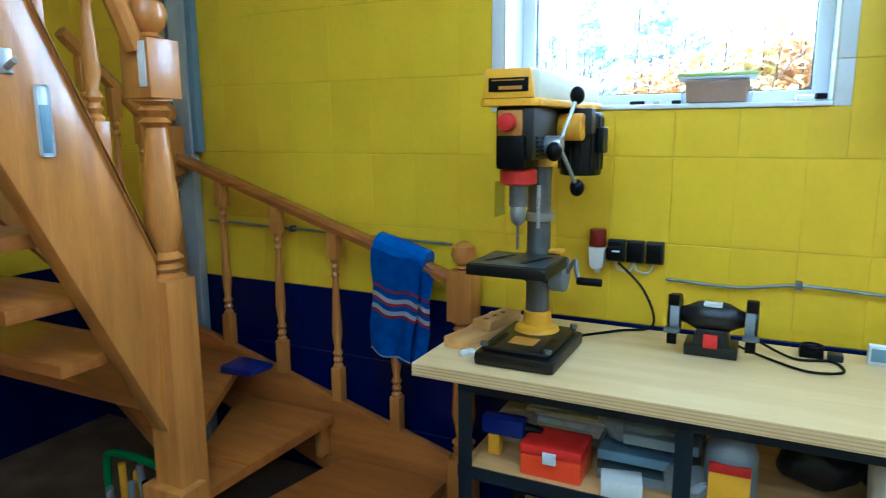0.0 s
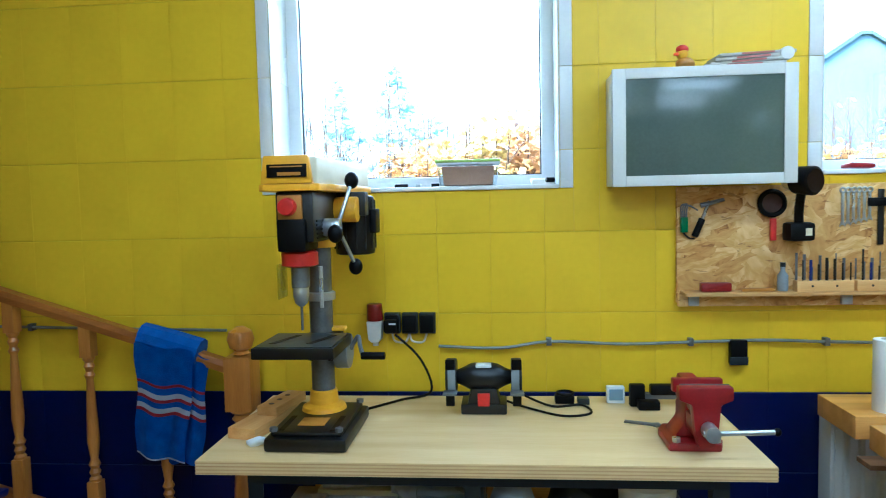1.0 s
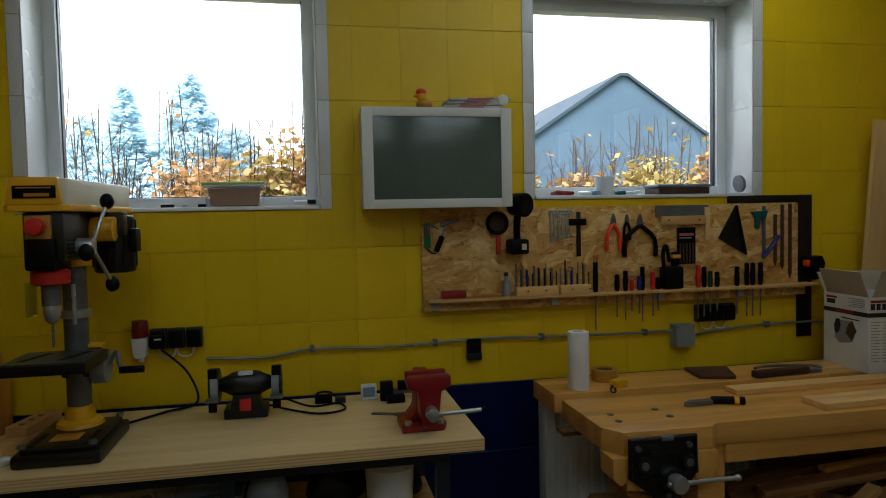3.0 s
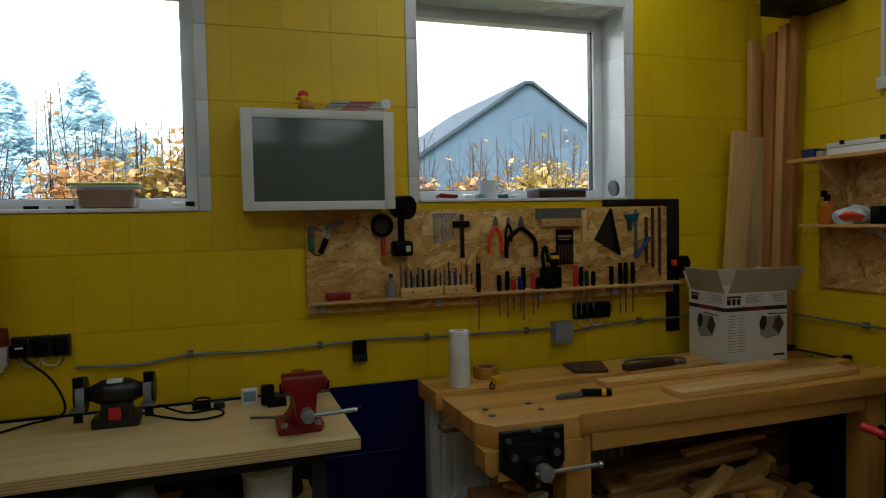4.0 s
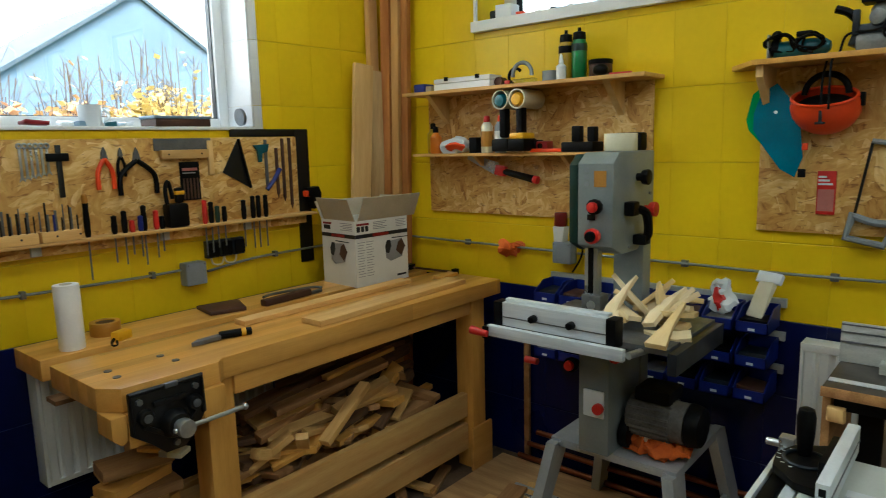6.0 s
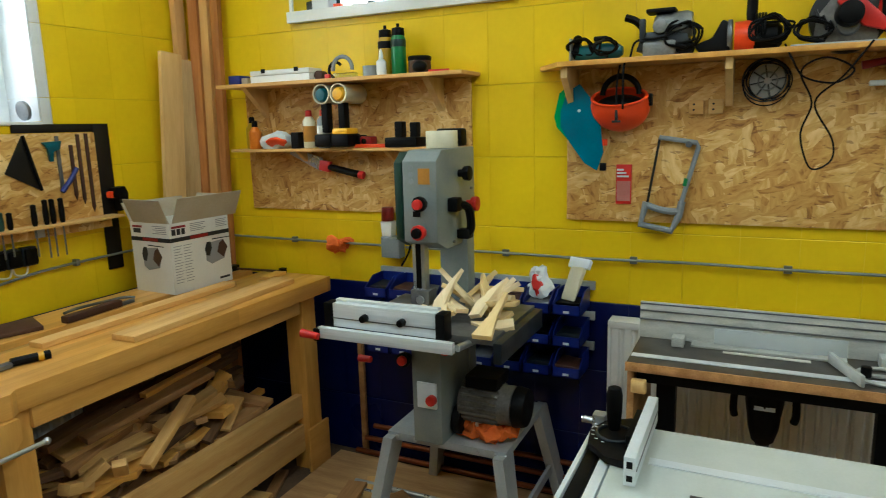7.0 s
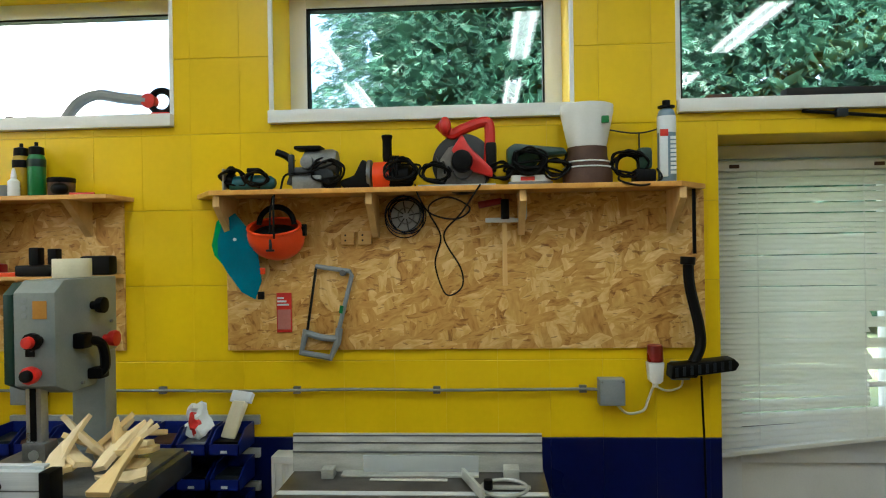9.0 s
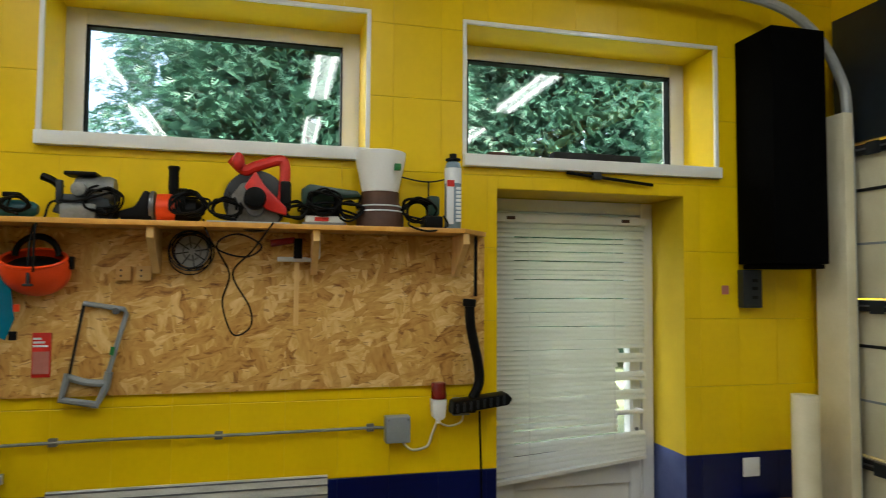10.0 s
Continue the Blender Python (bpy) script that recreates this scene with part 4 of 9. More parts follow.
for k in range(2):
    y = -1.12 - 0.16 * k
    zs = 1.2 + (-y - 0.985) * 2.24
    post("baluster", IX - 0.01, y, zs - 0.02, zs + 0.62, 0.024, 0.14, 0.1, st)
TH = 0.04
TREADS = [
    (0.19, [(-4.07, -0.15), (-4.565, -0.15), (-4.72, -0.93), (-4.12, -1.0)]),
    (0.38, [(-4.61, -0.15), (-5.14, -0.15), (-4.75, -0.9), (-4.66, -0.86), (-4.64, -0.86)]),
    (0.57, [(-5.10, -0.15), (-5.47, -0.15), (-5.47, -0.62), (-4.72, -0.96), (-4.68, -0.87)]),
    (0.76, [(-5.47, -0.50), (-5.47, -1.02), (-4.70, -1.02), (-4.70, -0.90)]),
    (0.95, [(-5.47, -1.00), (-5.47, -1.27), (-4.72, -1.27), (-4.72, -1.00)]),
    (1.14, [(-5.47, -1.12), (-5.47, -1.4), (-4.72, -1.4), (-4.72, -1.12)]),
    (1.33, [(-5.47, -1.24), (-5.47, -1.5), (-4.72, -1.5), (-4.72, -1.24)]),
    (1.52, [(-5.47, -1.36), (-5.47, -1.62), (-4.72, -1.62), (-4.72, -1.36)]),
]
for z, pts in TREADS:
    part("tread", prism(pts, "xy", z - TH, z, 0.004), pine_x_shade, st)
part("riser_block", box(-4.68, -4.645, -0.20, -0.145, 0.19, 0.34, 0.003), pine, st)
part("base_block", box(IX - 0.09, IX + 0.09, IY - 0.09, IY + 0.02, 0.0, 0.46, 0.008), pine, st)
# things stuck on the string
hook = thing("coat_hook", "small chrome hook screwed to the stair string", "hook")
part("plate", box(IX + 0.021, IX + 0.026, -1.39, -1.355, 1.73, 1.79, 0.003), steel, hook)
part("peg", cyl((IX + 0.026, -1.372, 1.745), (IX + 0.06, -1.372, 1.76), 0.008, None, 10), steel, hook)
bar = thing("bottle_opener", "pale blue plastic bottle opener hanging on the stair string", "opener")
part("blade", box(IX + 0.021, IX + 0.027, -1.31, -1.275, 1.53, 1.71, 0.012), foil, bar)
part("grip", box(IX + 0.0275, IX + 0.031, -1.305, -1.28, 1.54, 1.66, 0.002), slate_blue, bar)

# steel upright and duct by the wall
col = thing("steel_upright", "galvanised steel duct and upright beside the yellow wall", "duct")
part("duct", box(-5.62, -5.44, -0.06, -0.012, 0.0, 3.19, 0.004), galv, col)
part("seam", box(-5.55, -5.535, -0.068, -0.061, 0.0, 3.19), dull_steel, col)
part("blue_panel", box(-5.437, -5.40, -0.05, -0.012, 1.5, 3.19, 0.003), slate_blue, col)

# towel over the rail
tw = thing("towel", "blue terry towel with red and white stripes over the rail", "towel", pose(-4.27, SY, 0))


def towel_sheet(z0, z1, y, w, seed):
    bm = bmesh.new()
    nx, nz = 14, max(2, int((z1 - z0) / 0.02))
    g = []
    for k in range(nz + 1):
        z = z0 + (z1 - z0) * k / nz
        low = max(0.0, 1.08 - z)
        row = []
        for i in range(nx + 1):
            u = -w / 2 + w * i / nx
            wave = (0.004 + 0.05 * low) * math.sin(i * 0.75 + seed + 2.0 * low) + 0.012 * noise.noise(Vector((i * 0.35, z * 9.0, seed)))
            row.append(bm.verts.new((u * (1 - 0.35 * low) - 0.10 * low + 0.006 * math.sin(z * 21 + seed), y + wave * (1 if y < 0 else -1) * 0.6, z - 0.13 * u + 0.008 * math.sin(i * 0.6 + seed))))
        g.append(row)
    for k in range(nz):
        for i in range(nx):
            bm.faces.new((g[k][i], g[k][i + 1], g[k + 1][i + 1], g[k + 1][i]))
    bmesh.ops.solidify(bm, geom=bm.faces[:], thickness=0.008)
    return bm


for (a, b, m) in ((0.70, 0.86, towel_blue), (0.86, 0.872, towel_red), (0.872, 0.89, towel_white), (0.89, 0.91, towel_blue), (0.91, 0.922, towel_red), (0.922, 0.94, towel_white), (0.94, 0.965, towel_blue), (0.965, 0.975, towel_red), (0.975, 1.11, towel_blue)):
    part("stripe" if m is not towel_blue else "cloth", towel_sheet(a, b, -0.055, 0.225, 1.0), m, tw)
for (a, b, m) in ((0.69, 0.86, towel_blue), (0.86, 0.872, towel_red), (0.872, 0.89, towel_white), (0.89, 0.91, towel_blue), (0.91, 0.922, towel_red), (0.922, 0.94, towel_white), (0.94, 0.965, towel_blue), (0.965, 0.975, towel_red), (0.975, 1.10, towel_blue)):
    bm = towel_sheet(a, b, -0.028, 0.13, 3.0)
    bm.transform(Matrix.Translation((0.085, 0, -0.022)))
    part("stripe" if m is not towel_blue else "cloth", bm, m, tw)
part("hem", towel_sheet(0.694, 0.70, -0.0555, 0.225, 1.0), towel_white, tw)
part("cloth", towel_sheet(0.74, 1.11, 0.047, 0.225, 2.0), towel_blue, tw)
part("fold", tube([(-0.112, 0, 1.145), (0.0, 0.0, 1.115), (0.112, 0, 1.082)], 0.052, 10, True), towel_blue, tw)

# under the stairs
gc = thing("tool_tote", "green-handled tote of dark tools under the stairs", "tote", pose(-4.98, -0.86, 0))
part("handle", tube([(-0.16, 0, 0.1), (-0.16, 0, 0.36), (-0.12, 0.0, 0.42), (0.10, 0.0, 0.42), (0.14, 0, 0.36), (0.14, 0, 0.1)], 0.014, 8), green_plastic, gc)
part("bin", box(-0.17, 0.15, -0.12, 0.14, 0, 0.2, 0.012), black, gc)
r6 = random.Random(6)
for k in range(9):
    x, y = r6.uniform(-0.13, 0.11), r6.uniform(-0.08, 0.1)
    part("tool_handle", cyl((x, y, 0.1), (x + r6.uniform(-0.04, 0.04), y, 0.33 + r6.uniform(-0.05, 0.05)), 0.014, None, 10), (dark_grey, yellow_plastic, steel, black, grey_plastic)[k % 5], gc)
cl = solo("blue_cloth", crumple(box(-5.05, -4.88, -0.36, -0.22, 0.571, 0.60, 0.01), 0.012, 18, 3), blue_plastic, "crumpled dark blue and white cloth on a stair tread", "cloth")

# ---------- under the drill bench ----------
rb = thing("organiser_box", "orange organiser box with a clear lid", "box", pose(-3.49, -0.60, 0.6))
part("base", box(-0.09, 0.09, -0.07, 0.07, 0, 0.066, 0.008), orange_plastic, rb)
part("lid", box(-0.092, 0.092, -0.072, 0.072, 0.0665, 0.098, 0.01), red_plastic, rb, "translucent red lid")
part("latch", box(-0.02, 0.02, -0.08, -0.073, 0.05, 0.085, 0.003), foil, rb)
for k in range(6):
    bm = crumple(box(-0.17, 0.17, -0.13, 0.13, 0, 0.018, 0.004), 0.012, 9, k)
    solo("newspaper", bm, (paper, cream)[k % 2], "folded grey newspaper in an untidy stack", "newspaper", pose(-3.47, -0.3, 0.605 + 0.026 * k, 0, 0, 8 * math.sin(k * 2.1)), group="stacked papers")
for k, (x, z, m) in enumerate(((-3.27, 0.602, grey_plastic), (-3.27, 0.662, slate_blue), (-3.2, 0.722, grey_plastic), (-3.2, 0.602, slate_blue))):
    c = thing("parts_case", "grey plastic parts case on the bench shelf", "case", pose(x, -0.5 + 0.12 * (k == 3), z), group="parts cases")
    part("base", box(-0.10, 0.10, -0.1, 0.1, 0, 0.03, 0.004), m, c)
    part("lid", box(-0.10, 0.10, -0.1, 0.1, 0.031, 0.056, 0.004), clear_plastic, c)
solo("white_box", box(-0.055, 0.055, -0.04, 0.04, 0, 0.05, 0.004), card, "small white cardboard box on the bench shelf", "box", pose(-3.29, -0.655, 0.601, 0, 0, 12))
solo("yellow_bag", crumple(box(-0.05, 0.05, -0.03, 0.03, 0, 0.12, 0.02), 0.02, 15, 4), yellow_plastic, "crumpled yellow bag on stacked papers", "bag", pose(-3.33, -0.33, 0.74, 0, 15, 20))
for k, (x, y, z, s) in enumerate(((-3.27, -0.52, 0.745, 0.085), (-3.17, -0.46, 0.78, 0.07), (-3.36, -0.42, 0.80, 0.06), (-3.13, -0.62, 0.66, 0.06))):
    solo("clear_bag", crumple(crumple(ball((0, 0, 0), s, (1.3, 0.9, 0.55), 26), 0.03, 14, k), 0.015, 40, k), cloudy, "crumpled clear plastic bag heaped on the shelf", "bag", pose(x, y, z, 0, 0, 40 * k), group="clear bags")
cd = thing("cordless_drill", "yellow and blue cordless drill lying on the shelf", "drill", pose(-3.66, -0.58, 0.6))
part("body", box(-0.07, 0.07, -0.03, 0.03, 0.07, 0.13, 0.018), blue_plastic, cd)
part("grip", box(-0.05, -0.01, -0.02, 0.02, 0.0, 0.075, 0.01), yellow_plastic, cd)
part("chuck", cyl((0.07, 0, 0.1), (0.12, 0, 0.1), 0.018, 0.012, 14), black, cd)
solo("cardboard_tray", box(-0.06, 0.05, -0.05, 0.07, 0, 0.09, 0.003), card_in, "brown cardboard tray on the bench shelf", "box", pose(-3.66, -0.45, 0.601))
jc = thing("jerry_can", "grey plastic oil can with a yellow and red label", "can", pose(-3.02, -0.60, 0.6))
part("body", lathe([(0.06, 0), (0.065, 0.02), (0.065, 0.16), (0.05, 0.2), (0.025, 0.225), (0.022, 0.25)], n=20), grey_plastic, jc)
part("label", box(-0.05, 0.05, -0.0685, -0.055, 0.02, 0.13, 0.004), yellow_plastic, jc, "yellow label")
part("band", box(-0.05, 0.05, -0.0695, -0.056, 0.125, 0.15, 0.002), red_plastic, jc, "red label band")
tub = thing("bucket", "white plastic tub under the bench", "bucket", pose(-2.62, -0.5, 0.6))
part("tub", lathe([(0.075, 0), (0.085, 0.17), (0.09, 0.175), (0.09, 0.19), (0.08, 0.19)], n=24), white_pvc, tub)
for k in range(5):
    solo("dark_bag", crumple(ball((0, 0, 0.07), 0.09, (1.2, 0.9, 0.8), 18), 0.03, 12, k), (black, dark_grey)[k % 2], "crumpled dark plastic bag under the bench", "bag", pose(-2.9 + 0.1 * k, -0.42 + 0.05 * (k % 2), 0.6 if k % 2 else 0.215), group="dark bags")

# ---------- drill press ----------
dp = thing("drill_press", "yellow and dark grey bench drill press with a steel column", "drill press", pose(-3.605, -0.45, BT))
base = part("base", prism([(-0.115, -0.24), (0.125, -0.24), (0.125, 0.09), (-0.115, 0.09)], "xy", 0, 0.04, 0.012), black_metal, dp)
for sx in (-0.07, 0.08):
    part("slot", box(sx - 0.008, sx + 0.008, -0.21, -0.08, 0.0555, 0.0565), black, base)
for sx, sy in ((-0.09, -0.215), (0.1, -0.215), (0.1, 0.065)):
    part("bolt", cyl((sx, sy, 0.055), (sx, sy, 0.066), 0.012, None, 6), dull_steel, base)
part("plate", box(-0.035, 0.045, -0.17, -0.10, 0.0555, 0.058, 0.001), tape_ochre, base, "yellowed type plate")
part("column_foot", lathe([(0.07, 0.056), (0.066, 0.068), (0.046, 0.078), (0.042, 0.115), (0.037, 0.12)]), yellow_plastic, dp, "yellow cast column foot")
part("column", cyl((0, 0, 0.10), (0, 0, 0.74), 0.036, None, 28), dull_steel, dp)
part("collar", lathe([(0.037, 0.40), (0.046, 0.402), (0.046, 0.425), (0.037, 0.428)]), steel, dp)
part("base_pad", prism([(-0.098, -0.222), (0.108, -0.222), (0.108, 0.072), (-0.098, 0.072)], "xy", 0.04, 0.055, 0.008), black_metal, base)
tab = part("table", box(-0.135, 0.10, -0.25, -0.03, 0.268, 0.30, 0.004), black_metal, dp)
part("table_face", box(-0.128, 0.093, -0.243, -0.037, 0.3005, 0.303, 0.001), grimy_steel, tab, "worn ground steel face")
for sx in (-0.07, 0.04):
    part("slot", prism([(sx - 0.03, -0.2), (sx - 0.012, -0.2), (sx + 0.03, -0.08), (sx + 0.012, -0.08)], "xy", 0.3035, 0.3045), black, tab)
part("table_arm", box(-0.045, 0.06, -0.03, 0.055, 0.21, 0.30, 0.015), black_metal, dp)
part("clamp_knob", box(0.02, 0.075, -0.01, 0.03, 0.302, 0.314, 0.004), yellow_plastic, dp)
part("gear_box", cyl((0.04, 0.02, 0.235), (0.085, 0.02, 0.235), 0.055, None, 24, 0.006), grey_plastic, dp)
cr = part("crank", tube([(0.085, 0.02, 0.24), (0.11, 0.02, 0.28), (0.12, 0.0, 0.255), (0.13, -0.01, 0.225)], 0.007, 8), dull_steel, dp)
part("crank_grip", cyl((0.125, -0.01, 0.225), (0.20, -0.012, 0.225), 0.012, None, 14, 0.003), black, cr)
# head
hd = part("head", box(-0.06, 0.05, -0.22, 0.06, 0.59, 0.735, 0.012), black_metal, dp)
part("head_collar", cyl((0, 0, 0.565), (0, 0, 0.60), 0.052, None, 24, 0.004), yellow_plastic, hd)
part("nose", box(-0.055, 0.03, -0.235, -0.10, 0.565, 0.66, 0.014), black, hd)
part("switch_plate", box(-0.05, 0.02, -0.232, -0.218, 0.655, 0.725, 0.006), tape_ochre, hd, "orange switch box")
part("stop_button", cyl((-0.018, -0.232, 0.692), (-0.018, -0.258, 0.692), 0.026, 0.023, 22, 0.004), red_plastic, hd)
for k in range(5):
    part("rib", box(0.0505, 0.054, -0.2, -0.1, 0.60 + 0.012 * k, 0.606 + 0.012 * k), black, hd)
part("depth_ring", lathe([(0.04, 0.52), (0.052, 0.525), (0.052, 0.56), (0.045, 0.566)], (-0.012, -0.16, 0)), red_plastic, hd, "red depth-stop ring")
part("quill", cyl((-0.012, -0.16, 0.46), (-0.012, -0.16, 0.53), 0.026, None, 20), dull_steel, hd)
part("chuck", lathe([(0.008, 0.405), (0.018, 0.415), (0.023, 0.435), (0.023, 0.46), (0.02, 0.466)], (-0.012, -0.16, 0)), steel, hd)
part("drill_bit", cyl((-0.012, -0.16, 0.335), (-0.012, -0.16, 0.41), 0.004, None, 8), dull_steel, hd)
part("guard", box(-0.068, -0.064, -0.2, -0.12, 0.43, 0.53, 0.0015), clear_plastic, hd)
part("guard_rod", cyl((0.048, -0.16, 0.40), (0.048, -0.16, 0.52), 0.006, None, 8), steel, hd)
hub = part("feed_hub", cyl((0.05, -0.12, 0.63), (0.10, -0.12, 0.63), 0.026, None, 20, 0.004), steel, hd)
for ang in (65, 185, 305):
    dy, dz = 0.135 * math.cos(radians(ang)), 0.135 * math.sin(radians(ang))
    part("spoke", cyl((0.09, -0.12, 0.63), (0.12, -0.12 + dy, 0.63 + dz), 0.006, None, 10), steel, hub)
    part("knob", ball((0.122, -0.12 + dy * 1.12, 0.63 + dz * 1.12), 0.021, (1, 1, 1.2), 14), black, hub)
part("spring_cap", cyl((-0.062, -0.12, 0.64), (-0.082, -0.12, 0.64), 0.03, None, 18, 0.004), yellow_plastic, hd)
part("motor_collar", cyl((0.05, 0.03, 0.68), (0.12, 0.03, 0.68), 0.04, None, 20, 0.004), yellow_plastic, hd)
mo = part("motor", cyl((0.078, 0.17, 0.53), (0.078, 0.17, 0.725), 0.066, None, 26, 0.012), black_metal, dp)
for k in range(8):
    a = radians(200 + 28 * k)
    part("fin", box(0.078 + 0.067 * math.cos(a) - 0.003, 0.078 + 0.067 * math.cos(a) + 0.003, 0.17 + 0.067 * math.sin(a) - 0.003, 0.17 + 0.067 * math.sin(a) + 0.003, 0.55, 0.71), black_metal, mo)
part("motor_plate", box(0.02, 0.14, 0.05, 0.1, 0.66, 0.735, 0.004), black_metal, dp)
part("wiring_box", box(0.135, 0.158, 0.13, 0.20, 0.60, 0.68, 0.006), black, mo)
cov = part("belt_cover", prism([(-0.095, -0.22), (-0.08, -0.235), (0.045, -0.235), (0.062, -0.22), (0.115, 0.24), (0.10, 0.26), (-0.08, 0.26), (-0.095, 0.24)], "xy", 0.745, 0.83, 0.008), cream, dp, "cream sheet-metal belt cover")
part("cover_rim", prism([(-0.102, -0.224), (-0.084, -0.242), (0.049, -0.242), (0.069, -0.224), (0.122, 0.244), (0.104, 0.266), (-0.084, 0.266), (-0.102, 0.244)], "xy", 0.735, 0.755, 0.004), yellow_plastic, cov)
part("cover_front", prism([(-0.09, 0.755), (0.056, 0.755), (0.046, 0.832), (-0.08, 0.832)], "xz", -0.2445, -0.226, 0.004), yellow_plastic, cov, "yellow front cap")
part("name_plate", box(-0.07, 0.042, -0.2475, -0.245, 0.772, 0.808, 0.001), black, cov)
part("lettering", box(-0.04, 0.025, -0.2488, -0.2477, 0.777, 0.786), tape_ochre, cov)
part("lettering", box(-0.06, 0.03, -0.2488, -0.2477, 0.80, 0.803), tape_ochre, cov)

jig = thing("wood_jig", "stack of small pine jig blocks with drilled holes", "wood block", pose(-3.79, -0.42, BT, 0, 0, -12))
part("block", box(-0.045, 0.05, -0.17, 0.12, 0, 0.035, 0.003), raw_y, jig)
part("block", box(-0.02, 0.05, -0.05, 0.14, 0.036, 0.066, 0.003), raw_y, jig)
for k in range(3):
    part("hole", cyl((0.015, -0.02 + 0.05 * k, 0.0665), (0.015, -0.02 + 0.05 * k, 0.0672), 0.009, None, 14), brown_card, jig)
solo("crumpled_foil", crumple(ball((0, 0, 0.012), 0.02, (1.6, 1, 0.6)), 0.008, 40), foil, "small scrap of white foil beside the drill press", "scrap", pose(-3.76, -0.63, BT))
solo("power_cable", tube([(-3.50, -0.3, BT + 0.006), (-3.4, -0.2, BT + 0.008), (-3.3, -0.13, 0.94), (-3.345, -0.06, 1.04), (-3.44, -0.045, 1.13)], 0.0045), black, "black mains cable from the drill press to a socket", "cable")

# ---------- bench grinder ----------
bg = thing("bench_grinder", "small black bench grinder with two guarded wheels", "bench grinder", pose(-3.105, -0.29, BT))
part("foot", prism([(-0.075, -0.05), (0.075, -0.05), (0.075, 0.06), (-0.075, 0.06)], "xy", 0, 0.035, 0.006), black_metal, bg)
part("neck", prism([(-0.055, 0.03), (0.055, 0.03), (0.042, 0.085), (-0.042, 0.085)], "xz", -0.045, 0.045, 0.006), black_metal, bg)
part("switch", box(-0.02, 0.02, -0.058, -0.045, 0.03, 0.072, 0.004), red_plastic, bg)
part("motor", lathe([(0.022, -0.09), (0.03, -0.07), (0.043, -0.045), (0.046, -0.03), (0.046, 0.03), (0.043, 0.045), (0.03, 0.07), (0.022, 0.09)], (0, 0, 0.115), "X"), black_metal, bg)
part("rating_plate", box(-0.026, 0.026, -0.032, 0.0, 0.15, 0.1625, 0.005), foil, bg)
for s in (-1, 1):
    g = part("wheel_guard", cyl((s * 0.09, 0, 0.115), (s * 0.125, 0, 0.115), 0.061, None, 28, 0.006), black_metal, bg)
    part("wheel", cyl((s * 0.095, -0.006, 0.112), (s * 0.12, -0.008, 0.112), 0.058, None, 28), grey_plastic, g)
    part("tool_rest", box(s * 0.108 - 0.022, s * 0.108 + 0.022, -0.095, -0.055, 0.075, 0.084, 0.002), dull_steel, g)
    part("spark_shield", box(s * 0.108 - 0.016, s * 0.108 + 0.016, -0.056, -0.048, 0.15, 0.184, 0.003), black, g)
    part("rest_bracket", box(s * 0.108 - 0.014, s * 0.108 + 0.014, -0.072, -0.06, 0.035, 0.078, 0.003), black, g)
solo("grinder_cable", tube([(-3.03, -0.25, BT + 0.02), (-2.96, -0.28, BT + 0.006), (-2.85, -0.36, BT + 0.005), (-2.76, -0.33, BT + 0.005), (-2.78, -0.24, BT + 0.005), (-2.88, -0.26, BT + 0.006), (-2.98, -0.20, BT + 0.03)], 0.004), black, "thin black cable curled on the bench", "cable")
cp = thing("small_charger", "black plug-in charger with coiled leads on the bench", "charger", pose(-2.83, -0.2, BT))
part("body", box(-0.035, 0.03, -0.02, 0.02, 0, 0.028, 0.005), black, cp)
part("lead", ring_of((0.0, 0.0, 0.034), 0.028, 0.004), black, cp)
part("plug", box(0.04, 0.08, -0.03, 0.01, 0, 0.022, 0.005), dark_grey, cp)
mt = thing("digital_meter", "small white digital meter with a blue screen", "meter", pose(-2.66, -0.2, BT))
part("case", box(-0.03, 0.03, -0.012, 0.018, 0, 0.058, 0.005), foil, mt)
part("screen", box(-0.023, 0.023, -0.0145, -0.0125, 0.012, 0.05, 0.001), slate_blue, mt)
bc = thing("bar_clamp", "black quick-grip bar clamp lying on the bench", "clamp", pose(-2.5, -0.22, BT))
part("bar", box(-0.11, 0.14, -0.005, 0.005, 0.02, 0.04), dull_steel, bc)
part("sleeve", box(-0.05, 0.14, -0.016, 0.016, 0.035, 0.07, 0.006), black, bc)
part("jaw", prism([(-0.12, 0.0), (-0.07, 0.0), (-0.07, 0.075), (-0.12, 0.075)], "xz", -0.03, 0.0, 0.006), black, bc)
part("foot", box(-0.1, -0.03, -0.07, -0.03, 0, 0.03, 0.006), black, bc)

# ---------- bench vise ----------
vs = thing("bench_vise", "red cast-iron bench vise bolted to the bench corner", "vise", pose(-2.515, -0.57, BT) @ Matrix.Diagonal((0.9, 0.9, 1.0, 1)))
part("base", prism([(-0.085, -0.09), (0.07, -0.09), (0.085, -0.05), (0.085, 0.08), (0.05, 0.11), (-0.06, 0.11), (-0.085, 0.06)], "xy", 0, 0.022, 0.006), red_paint, vs)
part("turret", prism([(-0.06, 0.022), (0.07, 0.022), (0.04, 0.06), (0.038, 0.12), (-0.022, 0.12), (-0.026, 0.06)], "xz", -0.03, 0.08, 0.01), red_paint, vs)
part("anvil", prism([(-0.12, 0.105), (0.11, 0.105), (0.11, 0.155), (0.09, 0.18), (-0.12, 0.18)], "yz", -0.018, 0.034, 0.008), red_paint, vs)
part("rear_jaw", box(-0.065, 0.085, -0.05, -0.022, 0.155, 0.193, 0.005), red_paint, vs)
